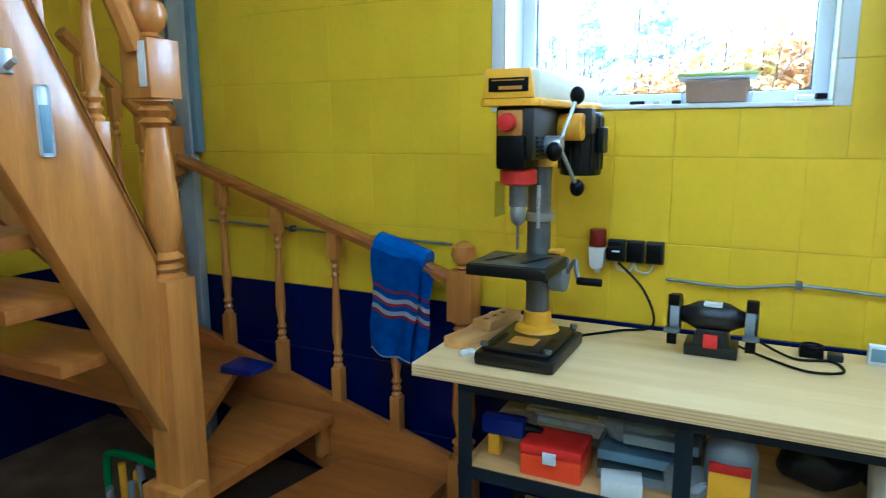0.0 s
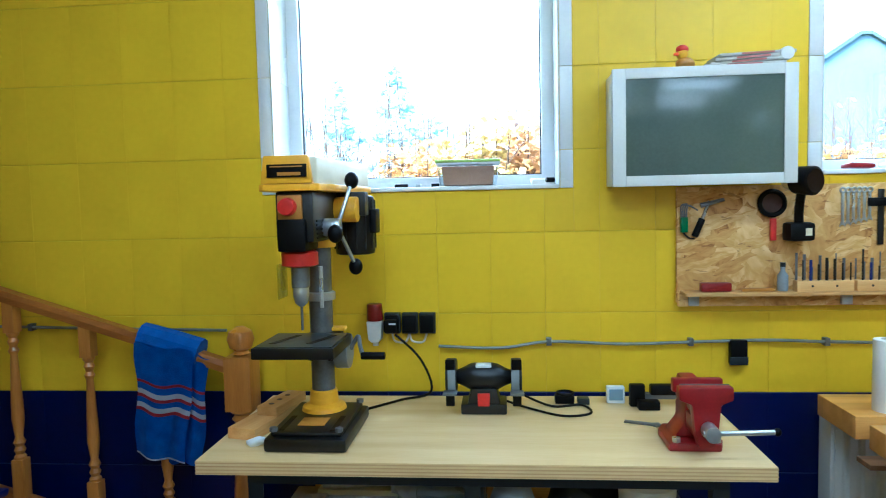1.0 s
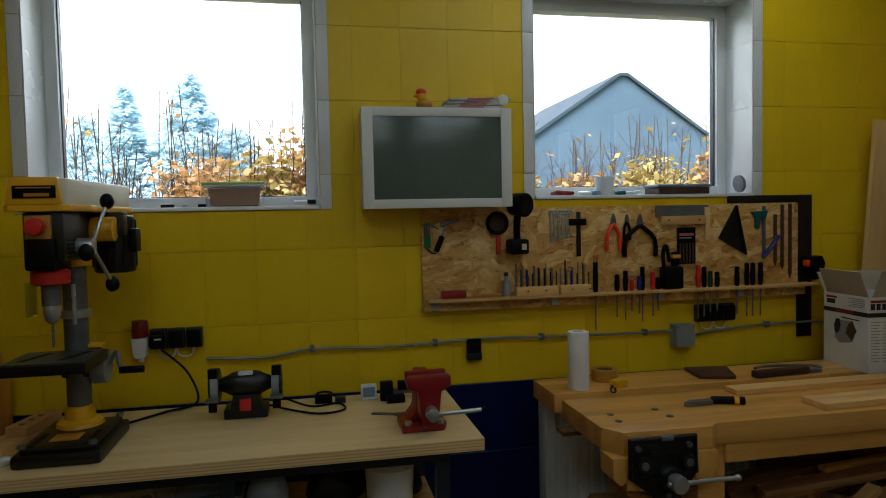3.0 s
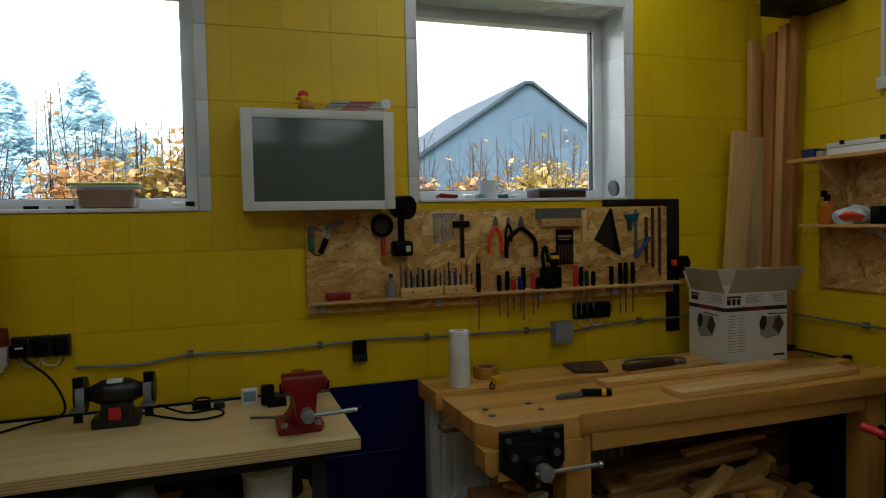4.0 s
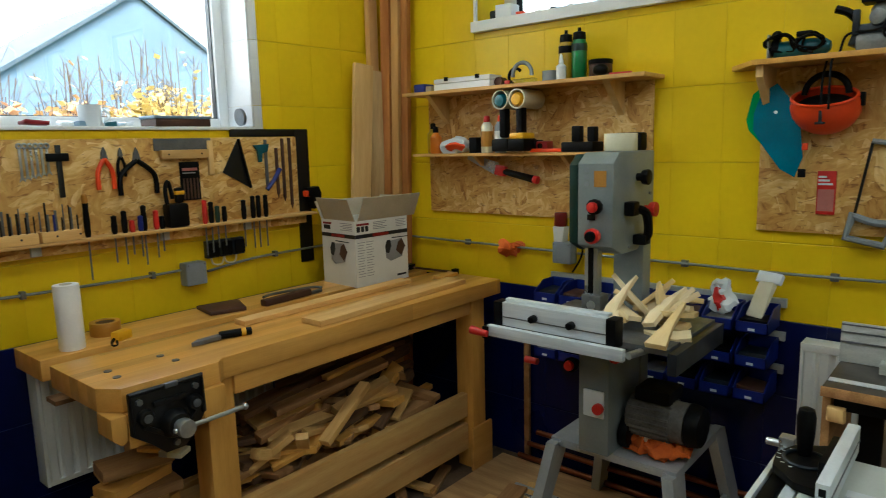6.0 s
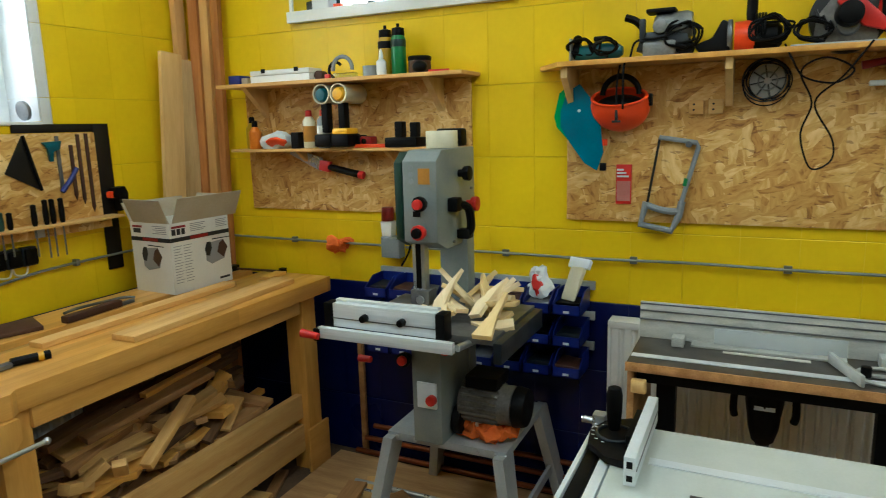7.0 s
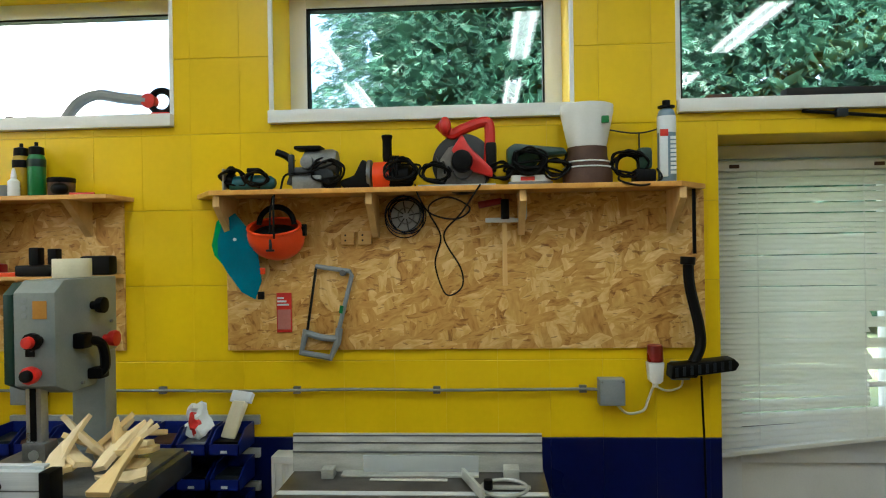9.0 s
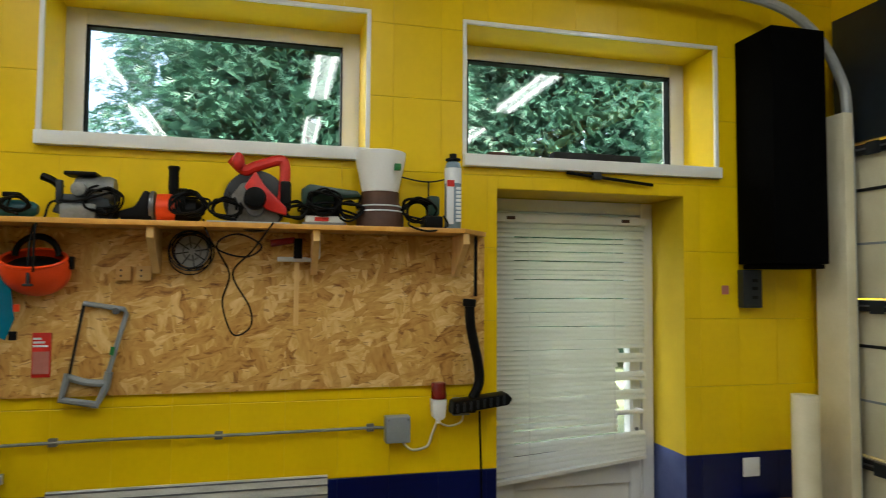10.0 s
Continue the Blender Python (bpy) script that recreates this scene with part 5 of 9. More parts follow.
fj = part("front_jaw", prism([(-0.072, 0.193), (0.085, 0.193), (0.085, 0.158), (0.05, 0.145), (0.042, 0.07), (0.03, 0.03), (-0.014, 0.03), (-0.026, 0.07), (-0.034, 0.145), (-0.072, 0.158)], "xz", -0.15, -0.11, 0.007), red_paint, vs)
part("jaw_face", box(-0.06, 0.085, -0.108, -0.1, 0.15, 0.192, 0.002), dull_steel, fj)
part("slide", box(-0.02, 0.045, -0.12, 0.1, 0.05, 0.10, 0.005), red_paint, vs)
part("screw_head", cyl((0.01, -0.15, 0.082), (0.01, -0.205, 0.082), 0.022, None, 18, 0.004), steel, vs)
part("handle", cyl((-0.015, -0.19, 0.082), (0.19, -0.19, 0.088), 0.007, None, 12), steel, vs)
part("handle_end", ball((0.19, -0.19, 0.088), 0.011), black, vs)
for bx, by in ((-0.06, -0.07), (0.06, -0.07)):
    part("bolt", cyl((bx, by, 0.022), (bx, by, 0.035), 0.013, None, 6), steel, vs)
solo("spanner", prism([(-0.05, -0.008), (0.03, -0.008), (0.05, -0.018), (0.06, 0.0), (0.05, 0.018), (0.03, 0.008), (-0.05, 0.008)], "xy", 0, 0.006, 0.001), dull_steel, "small steel spanner lying beside the vise", "spanner", pose(-2.62, -0.42, BT, 0, 0, -20))


# ---------- wall wiring ----------
def conduit(label, pts, clips, off):
    c = thing("conduit", label, "conduit")
    part("pipe", tube(pts, 0.0058, 8), conduit_grey, c)
    for p in clips:
        x, y, z = p
        part("clip", box(x - 0.009, x + 0.009, y - 0.014, y + 0.014, z - 0.014, z + 0.014, 0.002), dull_steel, c)


conduit("grey conduit clipped along the yellow wall", [(-5.4, -0.02, 1.175), (-5.0, -0.02, 1.165), (-4.6, -0.02, 1.155), (-4.1, -0.02, 1.145)], [(-4.9, -0.014, 1.162)], 0)
conduit("grey conduit sagging along the yellow wall behind the benches", [(-3.28, -0.02, 1.08), (-3.05, -0.02, 1.072), (-2.87, -0.02, 1.095), (-2.6, -0.02, 1.085), (-2.36, -0.02, 1.091), (-2.1, -0.02, 1.097), (-1.888, -0.02, 1.09), (-1.6, -0.02, 1.085), (-1.42, -0.02, 1.083), (-1.27, -0.02, 1.085)], [(-2.87, -0.014, 1.095), (-2.36, -0.014, 1.091), (-1.888, -0.014, 1.09), (-1.4, -0.014, 1.083)], 0)
conduit("grey conduit running into the corner above the bench", [(-1.15, -0.02, 1.06), (-0.9, -0.02, 1.085), (-0.5, -0.02, 1.09), (-0.1, -0.02, 1.095)], [(-0.78, -0.014, 1.088)], 0)


def sockets(n, at, label):
    t = thing("socket_block", label, "socket", at, group="wall sockets")
    for k in range(n):
        s = part("socket", box(0.066 * k + 0.003, 0.066 * k + 0.063, -0.03, 0, 0, 0.078, 0.004), dark_grey, t)
        part("cover", box(0.066 * k + 0.007, 0.066 * k + 0.059, -0.045, -0.0305, 0.006, 0.072, 0.008), black, s)
    for k in range(n - 1):
        part("loop_wire", tube([(0.066 * k + 0.03, -0.012, 0.0), (0.066 * k + 0.04, -0.014, -0.03), (0.066 * k + 0.08, -0.014, -0.034), (0.066 * k + 0.095, -0.012, 0.0)], 0.004, 6), cream, t)
    return t


sk = sockets(3, pose(-3.485, -0.005, 1.13), "row of three black-lidded wall sockets")
part("plug", box(0.008, 0.06, -0.085, -0.046, 0.012, 0.06, 0.01), black, sk)
part("plug_mark", box(0.03, 0.056, -0.0865, -0.0855, 0.044, 0.05), foil, sk)
sockets(3, pose(-1.156, -0.005, 1.118), "row of three black-lidded wall sockets")


def beacon(at):
    t = thing("power_outlet", "white industrial outlet with a dark red cap", "socket", at, group="red-capped outlets")
    part("housing", prism([(-0.03, -0.005), (0.03, -0.005), (0.024, -0.075), (0.012, -0.085), (-0.012, -0.085), (-0.024, -0.075)], "xz", -0.05, 0, 0.005), white_paint, t)
    part("cap", cyl((0, -0.028, -0.004), (0, -0.028, 0.06), 0.031, 0.028, 20, 0.006), material("dark_red_cap", "7c1712", "66100d", 0.3), t)
    part("spout", cyl((0, -0.025, -0.1), (0, -0.025, -0.082), 0.011, None, 12), white_paint, t)


beacon(pose(-3.517, -0.004, 1.185))
beacon(pose(-0.004, -3.665, 1.20, 0, 0, -90))
beacon(pose(-0.004, -1.178, 1.215, 0, 0, -90))


def junction(at, label):
    t = thing("junction_box", label, "junction box", at, group="junction boxes")
    part("box", box(-0.048, 0.048, -0.055, 0, -0.05, 0.05, 0.005), grey_plastic, t)
    part("lid", box(-0.046, 0.046, -0.06, -0.0555, -0.048, 0.048, 0.003), grey_plastic, t)
    for sx in (-0.038, 0.038):
        part("screw", cyl((sx, -0.06, 0.04), (sx, -0.062, 0.04), 0.004, None, 8), dull_steel, t)


junction(pose(-1.225, -0.004, 1.065), "grey plastic junction box on the yellow wall")
junction(pose(-0.004, -3.50, 1.085, 0, 0, -90), "grey plastic junction box on the yellow wall")
junction(pose(-0.004, -1.20, 1.09, 0, 0, -90), "grey plastic junction box behind the band saw")
bh = thing("cable_holder", "small black holder hanging on the wall conduit", "holder", pose(-2.195, -0.006, 1.01))
part("case", box(-0.03, 0.03, -0.03, 0, 0, 0.09, 0.006), black, bh)
part("flap", box(-0.035, 0.03, -0.036, -0.031, 0.0, 0.03, 0.003), dark_grey, bh)

# ---------- on the cabinet ----------
dk = thing("toy_duck", "small yellow rubber duck with a red cap", "toy duck", pose(-2.40, -0.09, 2.048, 0, 0, 200))
part("body", ball((0, 0, 0.024), 0.03, (1.15, 0.85, 0.75)), tape_ochre, dk)
part("head", ball((0.012, 0, 0.058), 0.02), yellow_plastic, dk)
part("cap", ball((0.012, 0, 0.072), 0.02, (1.1, 1, 0.8)), red_plastic, dk)
part("beak", cyl((0.028, 0, 0.056), (0.044, 0, 0.054), 0.008, 0.004, 10), orange_plastic, dk)
for k in range(4):
    nwp = thing("magazine", "folded newspaper lying on the wall cabinet", "newspaper", pose(-2.21 + 0.01 * k, -0.085, 2.048 + 0.012 * k, 0, -3 if k else 0, 4 * k - 6), group="papers on cabinet")
    part("paper_block", crumple(box(-0.13, 0.125, -0.06, 0.06, 0, 0.011, 0.004), 0.003, 12, k), paper, nwp)
    part("print", box(-0.06, 0.05, -0.0625, -0.0605, 0.003, 0.009), rose, nwp)
part_roll = solo("rolled_paper", cyl((-2.085, -0.15, 2.085), (-2.085, -0.03, 2.085), 0.022, None, 18, 0.003), tissue, "rolled white newspaper end on the cabinet", "paper")
solo("flat_folder", box(-2.52, -2.36, -0.13, -0.03, 2.047, 2.056, 0.003), slate_blue, "thin grey-blue folder on the wall cabinet", "folder")

# ---------- sill things, drill-bench window ----------
fd = thing("food_container", "clear tub of brown filler with a lime lid", "container", pose(-3.16, 0.08, 1.677))
part("filler", prism([(-0.092, 0.004), (0.092, 0.004), (0.10, 0.074), (-0.10, 0.074)], "xz", -0.05, 0.05, 0.006), material("brown_filler", "c49a80", "ab8068", 0.8), fd)
part("tub", prism([(-0.105, 0), (0.105, 0), (0.118, 0.082), (-0.118, 0.082)], "xz", -0.06, 0.06, 0.008), clear_plastic, fd, "clear plastic tub")
part("rim", box(-0.12, 0.12, -0.066, 0.066, 0.08, 0.088, 0.003), foil, fd)
part("lid", box(-0.123, 0.123, -0.069, 0.069, 0.0885, 0.099, 0.004), material("lime_plastic", "b7d86a", "a8ca58", 0.4), fd)
solo("white_rag", crumple(crumple(box(-2.92, -2.835, 0.03, 0.12, 1.678, 1.70, 0.008), 0.014, 20), 0.008, 50), tissue, "crumpled white rag on the window sill", "rag")
solo("marker_pen", cyl((-2.87, 0.02, 1.692), (-2.84, 0.03, 1.692), 0.009, None, 10), black, "black marker cap on the window sill", "pen")
for k, (x, w) in enumerate(((-3.44, 0.05), (-3.36, 0.02), (-3.3, 0.03))):
    solo("small_bit", box(x, x + w, 0.04, 0.06, 1.6765, 1.69, 0.003), black if k != 1 else steel, "small dark hardware bit on the sill", "hardware", group="sill hardware")

# ---------- sill things, bench window ----------
mg = thing("mug", "clear glass mug on the window sill", "mug", pose(-1.55, 0.07, 1.701))
part("cup", lathe([(0.036, 0), (0.04, 0.01), (0.044, 0.085), (0.041, 0.085), (0.037, 0.012)]), foil, mg)
part("handle", ring_of((0.05, 0, 0.045), 0.024, 0.006, "Y", a0=-90, a1=90), foil, mg)
cs = thing("tool_case", "flat dark red case with a pale lid", "case", pose(-1.20, 0.05, 1.701, 0, 0, 3))
part("tray", box(-0.13, 0.13, -0.06, 0.06, 0, 0.032, 0.004), brown_card, cs)
part("lid", box(-0.135, 0.135, -0.062, 0.062, 0.0325, 0.045, 0.003), slate_blue, cs)
solo("red_cloth", crumple(box(-1.81, -1.72, 0.0, 0.07, 1.702, 1.722, 0.008), 0.01, 25), red_paint, "crumpled red glove on the window sill", "glove")
for k in range(5):
    solo("sill_scrap", crumple(box(0, 0.05 + 0.01 * k, 0, 0.04, 0, 0.018, 0.006), 0.008, 30, k), (foil, slate_blue, tissue, teal_plastic, foil)[k], "small pale scrap on the cluttered window sill", "scrap", pose(-1.68 + 0.075 * k, 0.02 + 0.01 * k, 1.703, 0, 0, 25 * k), group="sill scraps")
solo("grinding_disc", cyl((-0.90, 0.03, 1.745), (-0.885, 0.03, 1.747), 0.04, None, 26, 0.002), dull_steel, "grey cutting disc standing on the sill", "disc")

# ---------- tools on the board ----------
YB = -0.0215
mu = thing("hex_key_set", "green folding hex key set hung on the board", "hex keys")
part("body", box(-2.40, -2.375, YB - 0.02, YB, 1.49, 1.545, 0.004), green_plastic, mu)
for k in range(4):
    part("key", tube([(-2.397 + 0.006 * k, YB - 0.008, 1.54), (-2.397 + 0.008 * k, YB - 0.008, 1.585), (-2.375 + 0.012 * k, YB - 0.008, 1.592 - 0.008 * k)], 0.0028, 6), dull_steel, mu)
part("ring", tube([(-2.39, YB - 0.006, 1.49), (-2.37, YB - 0.006, 1.47), (-2.35, YB - 0.006, 1.468)], 0.003, 6), rubber, mu)
hm = thing("tack_hammer", "small steel hammer with a black grip hung on the board", "hammer")
part("shaft", cyl((-2.345, YB - 0.012, 1.49), (-2.30, YB - 0.012, 1.60), 0.006, None, 10), steel, hm)
part("grip", cyl((-2.352, YB - 0.012, 1.475), (-2.325, YB - 0.012, 1.538), 0.012, None, 12, 0.003), black, hm)
part("head", cyl((-2.33, YB - 0.012, 1.585), (-2.25, YB - 0.012, 1.605), 0.009, 0.006, 12), dull_steel, hm)
mgf = thing("magnifier", "round black magnifier with a red handle", "magnifier")
part("rim", ring_of((-2.085, YB - 0.01, 1.588), 0.042, 0.009, "Y"), black, mgf)
part("lens", cyl((-2.085, YB - 0.005, 1.588), (-2.085, YB - 0.012, 1.588), 0.04, None, 24), brown_card, mgf)
part("handle", box(-2.093, -2.072, YB - 0.022, YB - 0.004, 1.455, 1.535, 0.006), red_plastic, mgf)
lp = thing("work_lamp", "black cordless work lamp with a round head", "lamp")
part("head", cyl((-2.035, -0.10, 1.665), (-2.0, -0.16, 1.66), 0.046, 0.05, 26, 0.006), black, lp)
part("lens", cyl((-1.999, -0.161, 1.66), (-1.998, -0.163, 1.66), 0.04, None, 24), lens_dark, lp)
part("shell", cyl((-2.055, -0.07, 1.668), (-2.03, -0.108, 1.665), 0.03, 0.046, 22, 0.004), cream, lp)
part("stem", tube([(-2.02, -0.11, 1.63), (-2.015, -0.08, 1.56), (-2.01, -0.07, 1.51)], 0.015, 10), black, lp)
part("battery", box(-2.05, -1.965, -0.10, YB - 0.001, 1.455, 1.52, 0.014), black, lp)
part("badge", box(-2.0, -1.98, -0.1025, -0.1005, 1.475, 1.50), cream, lp)
for k in range(6):
    x = -1.845 + 0.018 * k
    sp = thing("spanner", "chrome combination spanner hung on the board", "spanner", group="hung spanners")
    part("shank", box(x - 0.004, x + 0.004, YB - 0.008, YB - 0.002, 1.515 + 0.004 * k, 1.62, 0.001), steel, sp)
    part("ring_end", ring_of((x, YB - 0.006, 1.628), 0.008, 0.004, "Y", 14, 6), steel, sp)
    part("open_end", prism([(x - 0.01, 1.50 + 0.004 * k), (x - 0.004, 1.518 + 0.004 * k), (x + 0.004, 1.518 + 0.004 * k), (x + 0.01, 1.50 + 0.004 * k), (x + 0.003, 1.507 + 0.004 * k), (x - 0.003, 1.507 + 0.004 * k)], "xz", YB - 0.008, YB - 0.002), steel, sp)
sq = thing("try_square", "black try square with a long blade", "square")
part("blade", box(-1.727, -1.708, YB - 0.008, YB - 0.002, 1.435, 1.63, 0.001), black_metal, sq)
part("stock", box(-1.765, -1.685, YB - 0.02, YB - 0.009, 1.57, 1.60, 0.004), black, sq)


def pliers(x, z, col, label, s=1.0, spread=0.03):
    p = thing("pliers", label, "pliers", group="hung pliers")
    for q in (-1, 1):
        part("handle", tube([(x, YB - 0.012, z), (x + q * spread * 0.9 * s, YB - 0.012, z - 0.05 * s), (x + q * spread * s, YB - 0.012, z - 0.12 * s)], 0.009 * s, 8), col, p)
        part("jaw", prism([(x, z - 0.01), (x + q * 0.013 * s, z), (x + q * 0.009 * s, z + 0.025 * s), (x, z + 0.045 * s)], "xz", YB - 0.018, YB - 0.006, 0.001), dull_steel, p)


pliers(-1.557, 1.575, orange_plastic, "pliers with long orange handles hung on the board")
pliers(-1.493, 1.585, black, "small black-handled pliers hung on the board", 0.7, 0.02)
pliers(-1.43, 1.565, black, "large black bolt cutters hung on the board", 1.15, 0.065)
tr = thing("trowel_blade", "wide steel smoothing blade with a wooden back", "trowel")
part("blade", box(-1.35, -1.09, YB - 0.006, YB - 0.002, 1.60, 1.65), dull_steel, tr)
part("back", box(-1.33, -1.115, YB - 0.03, YB - 0.007, 1.565, 1.602, 0.003), raw_x, tr)
for sx in (-1.3, -1.15):
    part("screw", cyl((sx, YB - 0.03, 1.584), (sx, YB - 0.032, 1.584), 0.004, None, 8), black, tr)
solo("wood_offcut", box(-1.11, -1.085, YB - 0.014, YB, 1.49, 1.64, 0.002), raw, "narrow pine offcut hung on the board", "wood")
bl = thing("blade_pack", "black card pack of saw blades hung on the board", "packaging")
part("card", box(-1.245, -1.155, YB - 0.006, YB - 0.002, 1.385, 1.55), black, bl)
part("lettering", box(-1.235, -1.165, YB - 0.0075, YB - 0.0065, 1.512, 1.524), rose, bl)
part("lettering", box(-1.235, -1.175, YB - 0.0075, YB - 0.0065, 1.50, 1.505), grey_ink, bl)
for k in range(5):
    part("blade", box(-1.235 + 0.016 * k, -1.228 + 0.016 * k, YB - 0.009, YB - 0.0065, 1.39, 1.48), brown_card, bl)
tq = thing("speed_square", "black triangular speed square hung on the board", "square")
part("plate", prism([(-0.953, 1.645), (-1.04, 1.497), (-0.903, 1.42)], "xz", YB - 0.008, YB - 0.002, 0.001), black_metal, tq)
part("fence", cyl((-0.953, YB - 0.012, 1.645), (-0.903, YB - 0.012, 1.42), 0.007, None, 8), black, tq)
cg = thing("caulking_hook", "dark blue pistol-grip gauge hung on the board", "gauge")
part("head", prism([(-0.877, 1.615), (-0.79, 1.62), (-0.80, 1.585), (-0.83, 1.575), (-0.835, 1.535), (-0.85, 1.535), (-0.855, 1.59)], "xz", YB - 0.016, YB - 0.002, 0.003), teal_plastic, cg)
for k, (x, za, zb_, m) in enumerate(((-0.805, 1.42, 1.64, dull_steel), (-0.745, 1.38, 1.60, brown_card), (-0.708, 1.36, 1.645, brown_card), (-0.667, 1.32, 1.648, brown_card))):
    f = thing("file", "long rusty file hung on the board", "file", group="hung files")
    part("blade", box(x - 0.008, x + 0.008, YB - 0.008, YB - 0.002, za, zb_, 0.001), m, f)
    part("tang", prism([(x - 0.006, za), (x + 0.006, za), (x, za - 0.02)], "xz", YB - 0.007, YB - 0.003), m, f)
solo("blue_grip_file", tube([(-0.74, YB - 0.02, 1.50), (-0.78, YB - 0.024, 1.45), (-0.82, YB - 0.02, 1.405)], 0.011, 8), blue_plastic, "blue rubber-handled file hung on the board", "file")
dgl = thing("glue_gun", "black and orange glue gun at the board's end", "glue gun")
part("body", prism([(-0.59, 1.40), (-0.535, 1.405), (-0.52, 1.37), (-0.53, 1.30), (-0.57, 1.29), (-0.575, 1.35), (-0.60, 1.36)], "xz", -0.08, -0.03, 0.008), black, dgl)
part("tip", box(-0.612, -0.575, -0.07, -0.04, 1.355, 1.385, 0.006), orange_plastic, dgl)

# on the ledge
LZ = 1.2805
for x0, x1 in ((-2.025, -1.838), (-1.828, -1.692)):
    bk = thing("bit_block", "pine block holding a row of drill bits", "bit holder", group="bit blocks")
    part("block", box(x0, x1, -0.10, -0.06, LZ, LZ + 0.038, 0.003), raw_x, bk)
    r7 = random.Random(int(-x0 * 100))
    n = int((x1 - x0) / 0.013)
    for k in range(n):
        x = x0 + 0.008 + (x1 - x0 - 0.016) * k / (n - 1)
        part("bit", cyl((x, -0.07 - 0.02 * (k % 2), LZ + 0.037), (x, -0.07 - 0.02 * (k % 2), LZ + 0.08 + 0.07 * r7.random()), 0.0022 + 0.003 * r7.random(), None, 7), (dull_steel, black_metal, dull_steel, blue_plastic if k % 7 == 3 else black_metal)[k % 4], bk)
    for k in range(2):
        part("screw_hole", cyl((x0 + 0.05 + 0.08 * k, -0.1002, LZ + 0.02), (x0 + 0.05 + 0.08 * k, -0.1015, LZ + 0.02), 0.004, None, 8), ink, bk)
solo("red_pencil_case", box(-2.34, -2.235, -0.08, -0.045, LZ, LZ + 0.032, 0.008), red_paint, "small red pencil box on the ledge", "box")
solo("folding_rule", box(-2.20, -2.09, -0.08, -0.06, LZ, LZ + 0.012, 0.002), tape_ochre, "yellow folding rule on the ledge", "ruler")
dropb = thing("oil_bottle", "small clear oil bottle on the ledge", "bottle", pose(-2.06, -0.065, LZ))
part("bottle", lathe([(0.016, 0), (0.018, 0.01), (0.018, 0.055), (0.008, 0.07), (0.008, 0.085)]), grey_plastic, dropb)
part("cap", cyl((0, 0, 0.085), (0, 0, 0.10), 0.009, None, 12), dark_grey, dropb)
HANDLES = [(-1.66, "w", 0.13), (-1.56, "k", 0.07), (-1.52, "k", 0.085), (-1.49, "r", 0.045), (-1.455, "b", 0.06), (-1.44, "k", 0.10), (-1.39, "r", 0.075), (-1.365, "k", 0.05), (-1.17, "r", 0.10), (-1.14, "k", 0.09), (-1.11, "g", 0.07), (-1.075, "k", 0.065), (-0.975, "k", 0.085), (-0.925, "k", 0.10), (-0.895, "k", 0.10), (-0.855, "k", 0.10)]
for x, c, h in HANDLES:
    s = thing("screwdriver", "screwdriver standing in a hole of the ledge", "screwdriver", group="ledge screwdrivers")
    m = {"w": black, "k": black, "r": red_plastic, "b": blue_plastic, "g": dark_green}[c]
    part("handle", lathe([(0.008, 0), (0.011, 0.01), (0.012, h * 0.5), (0.010, h * 0.8), (0.011, h), (0.004, h + 0.004)], (x, -0.07, LZ), n=12), m, s, {"r": "red handle", "b": "blue handle"}.get(c, ""))
    part("shank", cyl((x, -0.07, LZ - 0.05 - h * 0.9), (x, -0.07, LZ + 0.004), 0.0035, None, 8), dull_steel, s)
    if c == "w":
        part("cap", lathe([(0.011, h), (0.012, h + 0.01), (0.011, h + 0.03), (0.006, h + 0.036)], (x, -0.07, LZ), n=12), tape_ochre, s)
rp = thing("riveter", "black pliers and yellow-topped tool in a ledge pouch", "pouch")
part("pouch", box(-1.345, -1.255, -0.10, -0.04, LZ - 0.005 + 0.006, LZ + 0.10, 0.012), black, rp)
part("handle", tube([(-1.335, -0.07, LZ + 0.09), (-1.34, -0.07, LZ + 0.16), (-1.325, -0.07, LZ + 0.19), (-1.31, -0.07, LZ + 0.12)], 0.009, 8), black, rp)
part("top", box(-1.30, -1.265, -0.085, -0.055, LZ + 0.10, LZ + 0.165, 0.012), black, rp)
part("band", box(-1.302, -1.263, -0.087, -0.053, LZ + 0.135, LZ + 0.152, 0.004), yellow_plastic, rp)

# ---------- on the joiner's bench ----------
pt = thing("paper_roll", "tall white roll of paper towel on the bench", "paper roll", pose(-1.852, -0.33, WB))
part("roll", cyl((0, 0, 0), (0, 0, 0.225), 0.041, None, 32, 0.003), tissue, pt)
part("core", cyl((0, 0, 0.2255), (0, 0, 0.2262), 0.02, None, 20), card_in, pt)
mtp = thing("masking_tape", "ochre roll of masking tape lying on the bench", "tape", pose(-1.70, -0.235, WB))
part("roll", lathe([(0.035, 0), (0.052, 0.0), (0.053, 0.002), (0.053, 0.046), (0.052, 0.048), (0.035, 0.048), (0.034, 0.046), (0.034, 0.002)]), tape_ochre, mtp)
part("core", cyl((0, 0, 0.002), (0, 0, 0.044), 0.0335, None, 22), brown_card, mtp)
tm = thing("tape_measure", "yellow tape measure with a black wrist strap", "tape measure", pose(-1.70, -0.36, WB, 0, 0, 20))
part("case", box(-0.03, 0.035, -0.02, 0.02, 0, 0.034, 0.009), yellow_plastic, tm)
part("strap", tube([(-0.03, 0, 0.012), (-0.06, -0.02, 0.008), (-0.085, -0.05, 0.006), (-0.07, -0.055, 0.006), (-0.04, -0.02, 0.008)], 0.005, 6, flat=0.5), black, tm)
